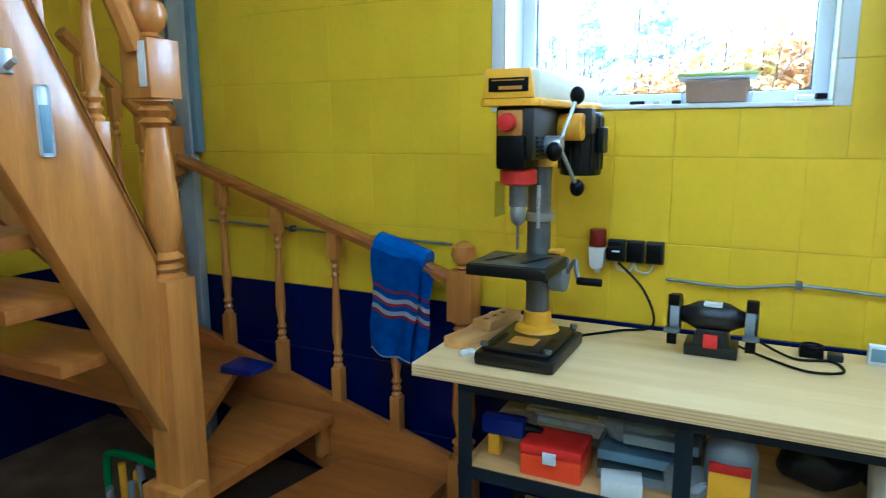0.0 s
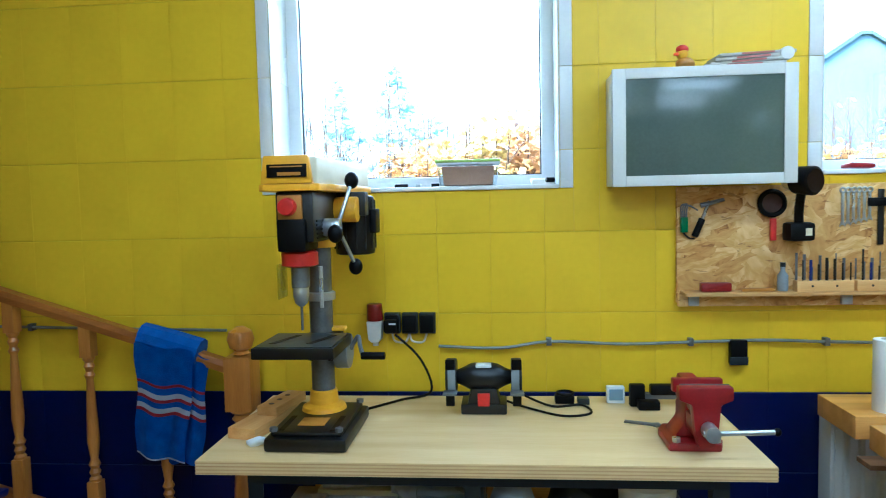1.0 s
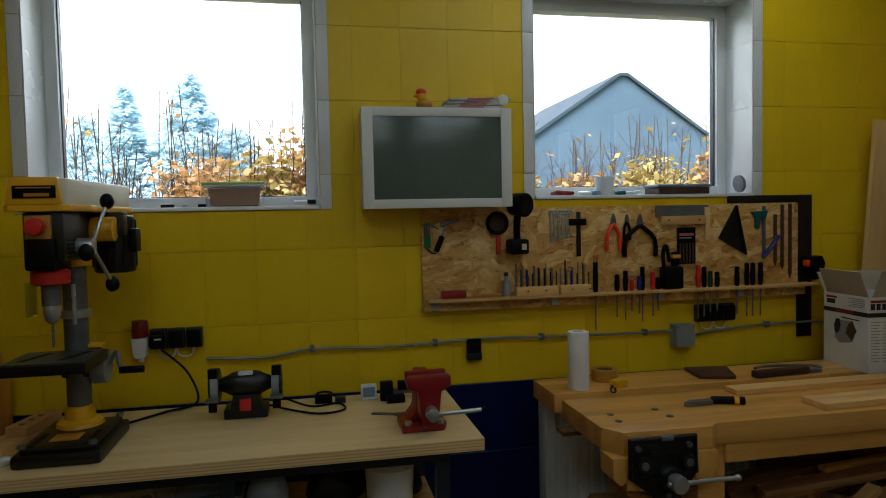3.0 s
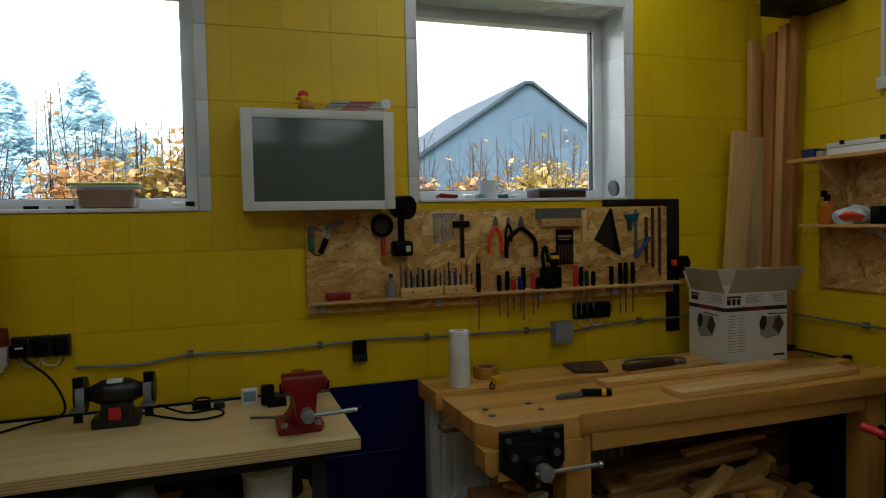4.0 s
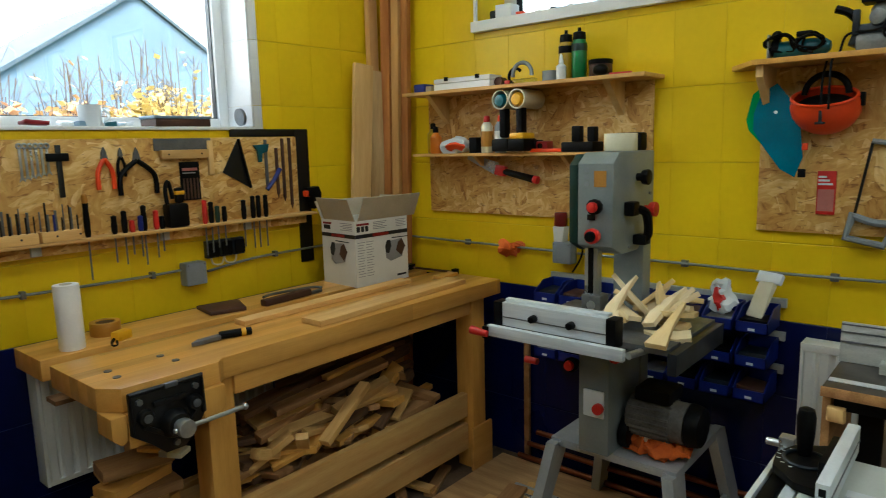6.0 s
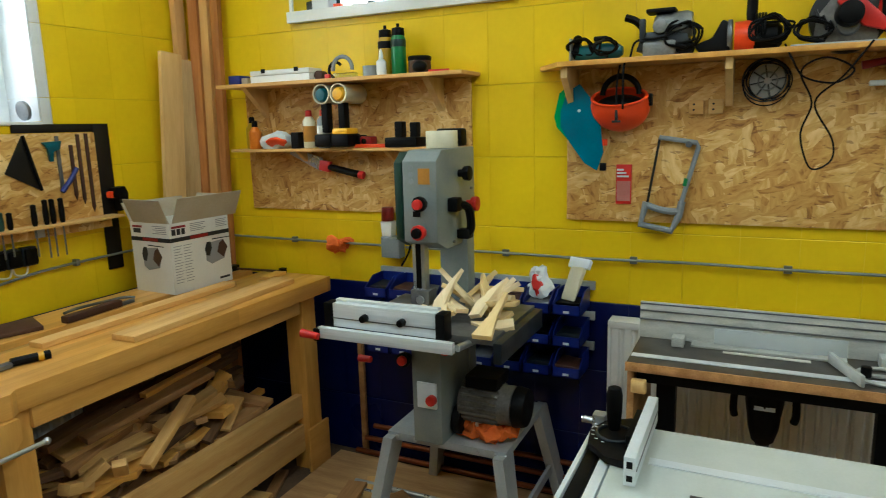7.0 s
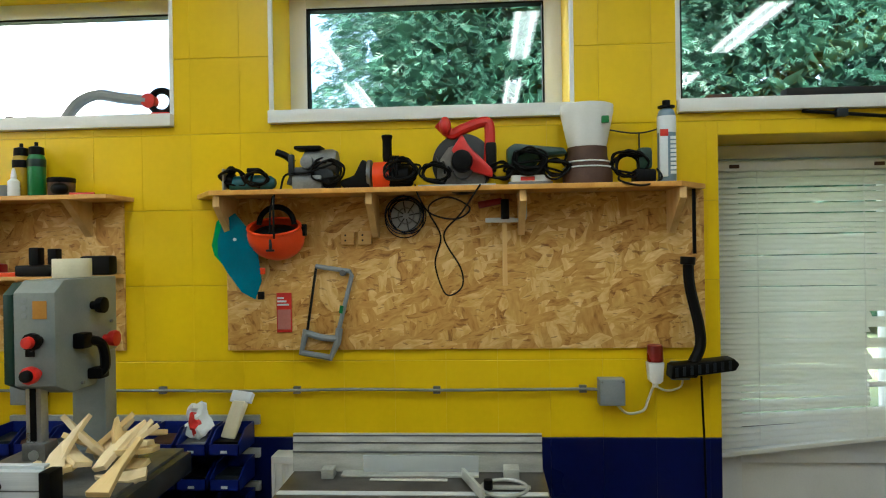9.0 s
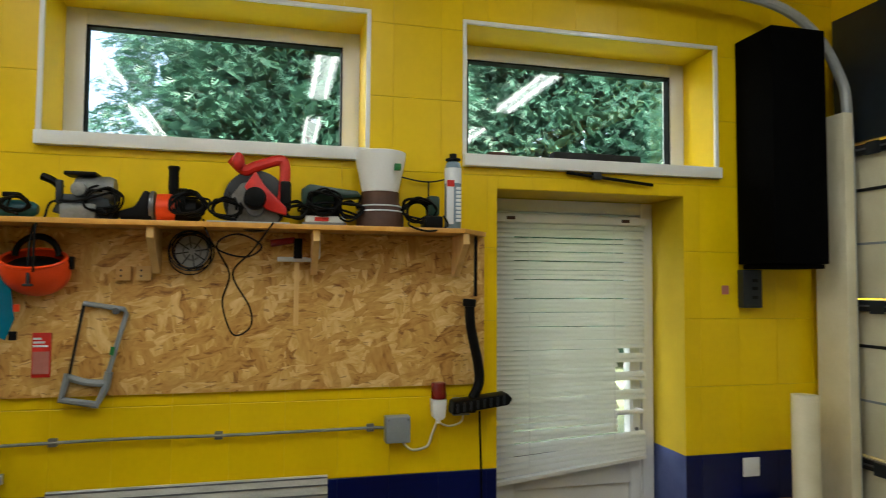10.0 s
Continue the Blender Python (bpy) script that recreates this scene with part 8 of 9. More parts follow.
solo("hanging_cable", tube([(-0.15, -2.78, 1.87), (-0.215, -2.80, 1.82), (-0.20, -2.84, 1.76), (-0.17, -2.93, 1.74), (-0.16, -2.98, 1.78), (-0.17, -2.90, 1.82), (-0.18, -2.83, 1.78), (-0.12, -2.87, 1.68), (-0.08, -2.845, 1.58), (-0.06, -2.87, 1.48), (-0.05, -2.90, 1.455), (-0.06, -2.945, 1.49), (-0.07, -2.94, 1.56), (-0.10, -2.88, 1.68), (-0.2, -2.95, 1.76), (-0.215, -3.02, 1.86)], 0.0032), black, "long black tool cable looping below the shelf", "cable")
cls = thing("g_clamp", "steel clamp with a long pale bar below the shelf", "clamp", on_wall_b(-3.11, 1.74, -0.06))
part("bar", box(-0.012, 0.006, -0.006, 0.006, -0.25, 0.06), raw, cls)
part("arm", box(-0.075, 0.035, -0.01, 0.01, -0.012, 0.006, 0.004), alu, cls)
part("jaw", tube([(0.03, 0, -0.004), (0.07, 0, 0.0), (0.075, 0, 0.04), (0.072, 0, 0.1)], 0.008, 8), alu, cls)
part("grip", cyl((0.0, -0.01, 0.0), (0.0, -0.01, 0.075), 0.016, None, 12, 0.003), black, cls)
part("red_handle", cyl((-0.10, 0, 0.055), (-0.01, 0, 0.07), 0.014, 0.012, 12, 0.003), red_paint, cls)
nz = thing("vacuum_nozzle", "black vacuum nozzle hanging by a strap", "nozzle", on_wall_b(-3.81, 1.2, -0.07))
part("pipe", tube([(-0.03, 0, 0.38), (-0.025, 0, 0.28), (0.005, 0, 0.14), (0.01, 0, 0.06), (-0.02, -0.01, 0.0)], 0.02, 10), black, nz)
part("collar", cyl((-0.032, 0, 0.36), (-0.03, 0, 0.39), 0.027, None, 14, 0.004), black, nz)
part("foot", prism([(-0.11, -0.055), (0.12, -0.025), (0.135, 0.0), (0.115, 0.02), (-0.105, -0.005)], "xz", -0.05, 0.03, 0.008), black, nz)
for k in range(8):
    part("bristle_slot", box(-0.095 + 0.027 * k, -0.085 + 0.027 * k, -0.052, -0.048, -0.046 + 0.0035 * k, -0.012 + 0.0035 * k), dark_grey, nz)
part("strap", box(-0.012, 0.0, -0.004, 0.004, 0.40, 0.655), black, nz)
solo("drop_cable", tube([(-0.03, -3.835, 1.14), (-0.028, -3.84, 1.0), (-0.026, -3.845, 0.85), (-0.024, -3.85, 0.4), (-0.03, -3.84, 0.05)], 0.0045), black, "thin black cable dropping down the tiles", "cable")
solo("sill_wire", tube([(-0.02, -3.50, 2.075), (-0.02, -3.58, 2.06), (-0.02, -3.64, 2.06), (-0.02, -3.70, 2.075)], 0.003), dark_grey, "thin grey wire strung below the window sills", "wire")
solo("wire_end", tube([(-0.02, -3.62, 2.06), (-0.02, -3.62, 2.0)], 0.003), dark_grey, "short end of the strung wire", "wire")

# ---------- long shelf, power tools ----------
SZ = 1.8585


def tool(name, label, cat, y):
    return thing(name, label, cat, on_wall_b(y, SZ, -0.115), group="shelf power tools")


def cord_bundle(parent, x, z, size, seed, y=-0.05, turns=5):
    """A mains lead wound up in loose loops beside its tool."""
    r = random.Random(seed)
    pts = []
    for i in range(turns * 5):
        a = i * 1.26 + r.uniform(-0.3, 0.3)
        pts.append((x + size * 1.3 * math.cos(a) * r.uniform(0.6, 1.1), y + r.uniform(-0.025, 0.02), max(0.006, z + size * math.sin(a) * r.uniform(0.5, 1.05))))
    part("cord", tube(pts, 0.0042, 6), black, parent)


t = tool("trim_router", "teal power tool lying on the long shelf", "power tool", -2.165)
part("body", lathe([(0.022, -0.09), (0.028, -0.08), (0.031, 0.03), (0.026, 0.07), (0.015, 0.085)], (0.0, 0.0, 0.032), "X"), teal_plastic, t)
part("collar", cyl((-0.095, 0, 0.04), (-0.07, 0, 0.04), 0.03, None, 16, 0.003), black, t)
part("knob", ball((-0.08, -0.01, 0.08), 0.018), black, t)
part("switch", box(-0.02, 0.03, -0.02, 0.02, 0.07, 0.088, 0.006), black, t)
part("base", box(-0.105, -0.098, -0.04, 0.04, 0, 0.085, 0.002), steel, t)
cord_bundle(t, 0.03, 0.045, 0.035, 1, -0.045, 4)
cord_bundle(t, -0.06, 0.05, 0.04, 11, -0.03, 3)
t = tool("belt_sander", "grey belt sander with a black front knob", "power tool", -2.385)
part("motor", lathe([(0.03, -0.06), (0.045, -0.05), (0.048, 0.05), (0.04, 0.068)], (0.035, 0, 0.105), "X"), worn_cast, t)
part("body", prism([(-0.085, 0.02), (-0.06, 0.085), (0.05, 0.085), (0.095, 0.07), (0.10, 0.02)], "xz", -0.045, 0.045, 0.012), dark_grey, t)
part("belt_case", box(-0.06, 0.055, -0.052, 0.05, 0.0, 0.055, 0.014), worn_cast, t)
part("front_roll", cyl((0.08, -0.04, 0.03), (0.08, 0.04, 0.03), 0.03, None, 18), black, t)
part("front_handle", tube([(-0.125, -0.01, 0.145), (-0.09, -0.01, 0.13), (-0.065, 0, 0.105)], 0.013, 8), black, t)
part("dial", cyl((0.0, -0.045, 0.10), (0.0, -0.062, 0.10), 0.024, None, 18, 0.003), worn_cast, t)
part("cord", tube([(0.1, -0.02, 0.10), (0.08, -0.06, 0.085), (0.0, -0.06, 0.06), (-0.08, -0.05, 0.055), (-0.10, -0.055, 0.0), (-0.115, -0.085, -0.03), (-0.115, -0.09, -0.18)], 0.004), black, t)
cord_bundle(t, 0.075, 0.07, 0.05, 2, -0.05, 5)
part("grip", box(-0.05, 0.05, -0.05, 0.03, 0.148, 0.162, 0.006), black, t)
part("lever", box(-0.07, -0.05, -0.056, -0.03, 0.05, 0.13, 0.005), dark_grey, t)
t = tool("angle_polisher", "orange and black angle grinder with a side handle", "power tool", -2.645)
part("hood", prism([(-0.15, 0.03), (-0.09, 0.05), (-0.06, 0.11), (-0.04, 0.10), (-0.03, 0.0), (-0.13, 0.0)], "xz", -0.04, 0.04, 0.012), black, t)
part("disc", cyl((-0.042, 0, 0.055), (-0.028, 0, 0.055), 0.054, None, 28, 0.002), dull_steel, t)
part("gear_head", lathe([(0.05, -0.02), (0.052, 0.02), (0.042, 0.06), (0.04, 0.10)], (0, 0, 0.05), "X"), orange_plastic, t)
part("motor", lathe([(0.043, 0.04), (0.046, 0.06), (0.044, 0.11), (0.03, 0.125)], (0, 0, 0.045), "X"), black, t)
part("side_handle", lathe([(0.012, 0.08), (0.018, 0.12), (0.017, 0.18), (0.021, 0.195), (0.018, 0.2)], (0.03, 0, 0)), black, t)
for k in range(4):
    part("cord_turn", ring_of((0.045 + 0.009 * k, 0.0, 0.07), 0.05, 0.004, "X"), black, t)
cord_bundle(t, 0.09, 0.06, 0.05, 3, -0.05, 6)
t = tool("circular_saw", "red and black circular saw with a steel guard", "power tool", -2.955)
part("blade_case", cyl((0, -0.02, 0.085), (0, 0.02, 0.085), 0.112, None, 36, 0.006), black_metal, t)
part("guard_front", prism([(-0.095, 0.02), (-0.09, 0.09), (-0.05, 0.145), (0.0, 0.16), (0.03, 0.10), (0.085, 0.03), (0.08, 0.006), (-0.08, 0.006)], "xz", -0.027, -0.021, 0.002), motor_grey, t)
for k in range(5):
    part("guard_rib", cyl((-0.02 * k, -0.03, 0.03 + 0.012 * k), (-0.02 * k - 0.012, -0.03, 0.04 + 0.018 * k), 0.004, None, 8), black_metal, t)
part("motor", cyl((0.0, -0.025, 0.09), (0.0, -0.10, 0.09), 0.042, 0.036, 22, 0.006), black, t)
part("hub", cyl((0.0, -0.028, 0.06), (0.0, -0.04, 0.06), 0.035, 0.03, 20), dull_steel, t)
part("grip", tube([(-0.085, -0.02, 0.235), (-0.04, -0.02, 0.195), (0.0, -0.02, 0.21), (0.075, -0.02, 0.235), (0.10, -0.02, 0.22), (0.10, -0.02, 0.13), (0.09, -0.02, 0.05)], 0.02, 10), red_plastic, t)
part("housing", prism([(-0.04, 0.13), (0.0, 0.19), (0.03, 0.14), (0.11, 0.06), (0.11, 0.03), (0.04, 0.05)], "xz", -0.06, -0.03, 0.01), red_plastic, t)
part("front_knob", ball((-0.06, -0.05, 0.22), 0.022, (1, 1, 1.5)), red_plastic, t)
part("sole", box(-0.16, 0.12, -0.07, 0.05, 0.0, 0.006, 0.001), galv, t)
part("rear_grip", box(0.085, 0.125, -0.045, 0.0, 0.05, 0.16, 0.012), black, t)
cord_bundle(t, -0.10, 0.05, 0.045, 4, -0.06, 4)
cord_bundle(t, 0.14, 0.05, 0.04, 14, -0.04, 4)
t = tool("orbital_sander", "dark green orbital sander with a wrapped cord", "power tool", -3.225)
part("body", prism([(-0.105, 0.06), (-0.11, 0.135), (-0.08, 0.155), (0.0, 0.145), (0.10, 0.135), (0.115, 0.11), (0.02, 0.10), (-0.01, 0.06)], "xz", -0.035, 0.035, 0.014), dark_green, t)
part("skirt", box(-0.11, 0.03, -0.045, 0.045, 0.035, 0.065, 0.01), black, t)
part("plate", box(-0.095, 0.05, -0.048, 0.048, 0.012, 0.036, 0.005), foil, t)
part("pad", box(-0.105, 0.055, -0.046, 0.046, 0.0, 0.012, 0.002), dull_steel, t)
part("badge", box(-0.06, -0.01, -0.0495, -0.0482, 0.016, 0.03), red_plastic, t)
part("cord", tube([(0.11, 0, 0.12), (0.09, -0.05, 0.08), (0.0, -0.055, 0.085), (-0.1, -0.05, 0.07), (-0.11, -0.045, 0.05), (0.02, -0.055, 0.06), (0.1, -0.04, 0.04)], 0.0045), black, t)
cord_bundle(t, -0.03, 0.085, 0.05, 5, -0.05, 6)
cord_bundle(t, 0.07, 0.06, 0.04, 15, -0.045, 4)
t = tool("coffee_grinder", "brown grinder with a tall white plastic hopper", "grinder", -3.41)
part("hopper", lathe([(0.068, 0.135), (0.072, 0.15), (0.095, 0.26), (0.096, 0.285), (0.092, 0.287), (0.07, 0.16)], n=30), white_pvc, t)
part("base", lathe([(0.09, 0.0), (0.09, 0.04), (0.072, 0.10), (0.072, 0.134)], n=30), brown_card, t)
part("label", box(0.04, 0.065, -0.09, -0.07, 0.21, 0.235, 0.003), green_plastic, t)
for k in range(2):
    part("cord", ring_of((0, 0, 0.06 + 0.02 * k), 0.087 - 0.007 * k, 0.003, "Z"), foil, t)
t = tool("small_sander", "black detail tool with a coiled lead", "power tool", -3.61)
part("body", box(-0.035, 0.04, -0.04, 0.04, 0.0, 0.05, 0.01), black, t)
part("top", box(-0.02, 0.03, -0.03, 0.03, 0.05, 0.13, 0.016), dark_green, t)
for k in range(3):
    part("lead", ring_of((-0.045 - 0.006 * k, -0.01, 0.062), 0.05 - 0.005 * k, 0.0045, "Y", a0=-60, a1=220), black, t)
part("loose_lead", tube([(-0.09, -0.03, 0.03), (-0.10, -0.09, 0.004), (-0.03, -0.105, -0.015), (0.05, -0.06, 0.01), (0.04, -0.04, 0.05)], 0.004), black, t)
cord_bundle(t, -0.06, 0.07, 0.055, 6, -0.03, 5)
fc = thing("foam_can", "grey-blue aerosol can of mounting foam", "aerosol can", on_wall_b(-3.695, SZ, -0.12))
part("can", lathe([(0.030, 0), (0.0325, 0.004), (0.0325, 0.24), (0.026, 0.262), (0.014, 0.27)], n=28), slate_blue, fc)
part("label", lathe([(0.0329, 0.18), (0.0332, 0.182), (0.0332, 0.238), (0.0329, 0.24)], n=28), foil, fc, "white label band")
part("label", box(-0.0325, -0.004, -0.0335, -0.02, 0.02, 0.18, 0.003), foil, fc, "white label panel")
part("label", box(-0.032, -0.003, -0.0345, -0.0336, 0.165, 0.19, 0.0003), red_plastic, fc, "red label mark")
part("cap", lathe([(0.024, 0.27), (0.03, 0.272), (0.03, 0.278), (0.014, 0.28), (0.014, 0.298)], n=20), black, fc)
for k in range(9):
    part("lettering", box(0.004, 0.024, -0.0336, -0.0325, 0.03 + 0.0155 * k, 0.041 + 0.0155 * k), foil, fc)

# ---------- upper and lower shelves by the corner ----------
S1, S2 = 1.8555, 1.5515


def put_b(y, z, x=-0.1):
    return on_wall_b(y, z, x)


bb = thing("blue_cup", "small dark blue plastic tray on the shelf", "tray", put_b(-0.42, S1))
part("tray", box(-0.035, 0.035, -0.04, 0.04, 0, 0.045, 0.006), blue_plastic, bb)
part("insert", box(0.036, 0.075, -0.03, 0.03, 0, 0.032, 0.005), card_in, bb)
lb = thing("instrument_case", "long flat white case with black latches", "case", put_b(-0.70, S1))
part("base", box(-0.17, 0.17, -0.05, 0.05, 0, 0.034, 0.004), white_pvc, lb)
part("lid", box(-0.17, 0.17, -0.05, 0.05, 0.0355, 0.058, 0.004), white_paint, lb)
for q in (-0.09, 0.1):
    part("latch", box(q - 0.012, q + 0.012, -0.054, -0.0505, 0.045, 0.064, 0.002), black, lb)
solo("wood_disc", cyl((0, -0.02, 0.022), (0, 0.03, 0.022), 0.022, None, 18, 0.003), brown_card, "short brown wooden dowel end on the shelf", "dowel", put_b(-0.895, S1))
gg = thing("safety_goggles", "clear safety goggles with a dark strap", "goggles", put_b(-1.03, S1))
part("lens", ring_of((0.0, -0.02, 0.045), 0.05, 0.009, "Y", a0=-10, a1=190), grey_plastic, gg)
part("bridge", box(-0.06, 0.065, -0.03, 0.01, 0.0, 0.026, 0.01), clear_plastic, gg)
part("strap", ring_of((-0.05, 0.0, 0.04), 0.035, 0.007, "Y", a0=40, a1=250), black, gg)
part("red_tip", box(-0.10, -0.075, -0.02, 0.02, 0, 0.025, 0.006), red_plastic, gg)
solo("grey_tape", lathe([(0.022, 0), (0.036, 0), (0.036, 0.048), (0.022, 0.048)]), grey_plastic, "grey roll of duct tape standing on the shelf", "tape", put_b(-1.165, S1))
dpb = thing("glue_dropper", "small white dropper bottle on the shelf", "bottle", put_b(-1.235, S1, -0.13))
part("bottle", lathe([(0.019, 0), (0.021, 0.006), (0.021, 0.06), (0.009, 0.072)]), foil, dpb)
part("cap", lathe([(0.009, 0.072), (0.011, 0.075), (0.006, 0.105), (0.002, 0.112)]), white_pvc, dpb)
for y, m, x in ((-1.225, olive_can, -0.07), (-1.30, green_plastic, -0.09)):
    ac = thing("spray_can", "tall aerosol can with a black cap", "aerosol can", put_b(y, S1, x), group="shelf aerosols")
    part("can", lathe([(0.03, 0), (0.032, 0.004), (0.032, 0.15), (0.026, 0.165)]), m, ac)
    part("cap", lathe([(0.027, 0.165), (0.028, 0.17), (0.026, 0.195), (0.01, 0.2)]), black, ac)
    part("nozzle", cyl((0, 0, 0.2), (0, 0, 0.215), 0.007, None, 10), black, ac)
    part("neck_band", lathe([(0.0325, 0.118), (0.033, 0.12), (0.033, 0.146), (0.0325, 0.148)]), (black if m is olive_can else dark_green), ac)
tn = thing("tin", "low dark red and black tin on the shelf", "tin", put_b(-1.405, S1))
part("tin", lathe([(0.046, 0), (0.048, 0.004), (0.048, 0.05), (0.046, 0.054)]), brown_card, tn)
part("lid", lathe([(0.049, 0.054), (0.05, 0.058), (0.05, 0.07), (0.046, 0.073)]), black, tn)
solo("sanding_head", ball((0, 0, 0.026), 0.028, (1.2, 1, 0.9)), black, "round black tool head on the shelf", "tool", put_b(-1.43, S1, -0.15))
solo("red_pen", cyl((0, 0, 0.006), (0.09, 0.01, 0.006), 0.006, None, 8), red_plastic, "short red pencil lying on the shelf", "pencil", put_b(-1.47, S1, -0.15))
for y in (-0.955, -1.045):
    pp = thing("pipe_holster", "white plastic pipe piece holding a cordless drill", "pipe", pose(0, y, 1.79), group="drill holsters")
    part("pipe", lathe([(0.038, 0.17), (0.038, 0), (0.044, 0), (0.044, 0.17), (0.038, 0.17)], (-0.19, 0, 0), "X"), cream, pp)
for y, m, m2 in ((-0.955, teal_plastic, black), (-1.045, yellow_plastic, black)):
    dd = thing("cordless_drill", "cordless drill hanging nose-first in a pipe holster", "drill", pose(0, y, 1.79), group="hung drills")
    part("nose", lathe([(0.001, 0), (0.024, 0.002), (0.031, 0.016), (0.031, 0.06), (0.024, 0.12), (0.001, 0.13)], (-0.2, 0, -0.004), "X"), m, dd)
    part("grip", box(-0.175, -0.13, -0.018, 0.018, -0.17, -0.02, 0.012), black, dd)
    part("battery", box(-0.20, -0.09, -0.045, 0.045, -0.232, -0.175, 0.012), m2, dd)
    if m is yellow_plastic:
        part("battery_top", box(-0.195, -0.10, -0.04, 0.04, -0.178, -0.15, 0.01), yellow_plastic, dd)
for k, (y, x) in enumerate(((-0.44, -0.06), (-0.50, -0.11))):
    gb2 = thing("glue_bottle", "orange glue bottle with a dark cap", "bottle", put_b(y, S2, x), group="orange bottles")
    part("bottle", lathe([(0.026, 0), (0.03, 0.01), (0.03, 0.10 - 0.02 * k), (0.012, 0.125 - 0.02 * k)]), (olive_can, amber_plastic)[k], gb2)
    part("cap", lathe([(0.014, 0.125 - 0.02 * k), (0.014, 0.15 - 0.02 * k), (0.008, 0.155 - 0.02 * k)]), black, gb2)
cb = thing("crumpled_packet", "crumpled orange and white plastic packet on the shelf", "packet", put_b(-0.62, S2))
part("bag", crumple(crumple(ball((0, 0, 0.035), 0.07, (1.3, 0.8, 0.5), 20), 0.025, 16), 0.01, 50), foil, cb)
part("print", crumple(ball((0.02, -0.01, 0.034), 0.055, (1.2, 0.9, 0.5), 16), 0.02, 20), orange_plastic, cb)
for y, m in ((-0.815, cream), (-0.895, grey_plastic)):
    bo = thing("glue_flask", "upright pale glue flask with a cap", "bottle", put_b(y, S2), group="pale flasks")
    part("flask", lathe([(0.026, 0), (0.029, 0.006), (0.029, 0.125), (0.015, 0.145)]), m, bo)
    part("cap", lathe([(0.015, 0.145), (0.016, 0.15), (0.014, 0.172), (0.005, 0.176)]), red_plastic if m is cream else orange_plastic, bo)
    part("label", lathe([(0.0293, 0.03), (0.0296, 0.032), (0.0296, 0.10), (0.0293, 0.102)]), card if m is grey_plastic else tape_ochre, bo)
solo("black_case", box(-0.02, 0.025, -0.04, 0.04, 0, 0.075, 0.004), black, "small black case standing on the lower shelf", "case", put_b(-0.755, S2))
ch = thing("battery_charger", "black battery charger with two upright packs", "charger", put_b(-1.33, S2))
part("base", box(-0.085, 0.07, -0.05, 0.05, 0, 0.042, 0.008), black, ch)
part("pack", box(-0.05, -0.01, -0.02, 0.02, 0.042, 0.11, 0.006), black, ch)
part("pack", box(0.025, 0.06, -0.02, 0.02, 0.042, 0.105, 0.006), black, ch)
solo("red_level", box(-0.12, 0.12, -0.008, 0.008, 0, 0.016, 0.002), orange_plastic, "thin orange marking tool on the lower shelf", "tool", put_b(-1.20, S2, -0.13))
ltc = thing("laser_level", "small red and black laser level on the lower shelf", "level", put_b(-1.13, S2))
part("body", box(-0.03, 0.035, -0.03, 0.03, 0, 0.05, 0.012), red_paint, ltc)
part("bumper", box(-0.036, -0.02, -0.034, 0.034, 0, 0.056, 0.008), black, ltc)
part("lens", cyl((0.0, -0.03, 0.028), (0.0, -0.034, 0.028), 0.012, None, 14), lens_dark, ltc)
mr = thing("masking_tape", "wide cream roll of tape standing on the band saw", "tape", pose(-0.44, -1.66, 1.5585))
part("roll", lathe([(0.036, 0), (0.058, 0), (0.059, 0.002), (0.059, 0.06), (0.058, 0.062), (0.036, 0.062)]), cream, mr)
solo("black_pouch", box(-0.06, 0.06, -0.03, 0.03, 0, 0.075, 0.012), black, "black pouch on the lower shelf", "pouch", put_b(-1.53, S2, -0.07))
hs2 = thing("hand_saw", "hand saw with a black and red handle under the shelf", "hand saw", on_wall_b(-0.86, 1.47, -0.05) @ pose(0, 0, 0, 0, 10, 0))
part("blade", prism([(-0.21, 0.045), (-0.21, 0.015), (-0.02, -0.035), (-0.02, 0.03)], "xz", -0.002, 0.001), steel, hs2)
part("bolster", box(-0.03, 0.03, -0.012, 0.012, -0.03, 0.02, 0.006), red_plastic, hs2)
part("grip", cyl((0.02, 0, -0.006), (0.19, 0, -0.012), 0.015, 0.018, 14, 0.004), black, hs2)
part("end", cyl((0.19, 0, -0.012), (0.215, 0, -0.012), 0.019, None, 14, 0.004), red_plastic, hs2)

# ---------- east window sills ----------
WZ = 2.183
ht = thing("pipe_wrench", "grey reciprocating tool with red trigger on the sill", "power tool", on_wall_b(-1.52, WZ, 0.06))
part("body", tube([(-0.20, 0, 0.0), (-0.14, 0, 0.07), (-0.06, 0, 0.10), (0.04, 0, 0.085), (0.15, 0, 0.07)], 0.022, 10), grey_plastic, ht)
part("hub", cyl((0.16, -0.02, 0.068), (0.16, 0.02, 0.068), 0.03, None, 16, 0.004), red_plastic, ht)
part("handle", ring_of((0.21, 0, 0.065), 0.045, 0.014, "Y"), black, ht)
part("foot", box(0.17, 0.245, -0.02, 0.02, 0.0, 0.02, 0.006), red_plastic, ht)
for k, (y, m, s) in enumerate(((-0.77, dark_grey, 0.035), (-0.82, foil, 0.05), (-0.90, orange_plastic, 0.02), (-1.0, foil, 0.015), (-1.08, dark_grey, 0.016), (-1.17, tissue, 0.016))):
    solo("sill_item", crumple(box(-s, s, -s * 0.7, s * 0.7, 0, s * 1.5, s * 0.25), s * 0.2, 25, k), m, "small odd item lying on the window sill", "clutter", on_wall_b(y, WZ, 0.07), group="sill clutter")
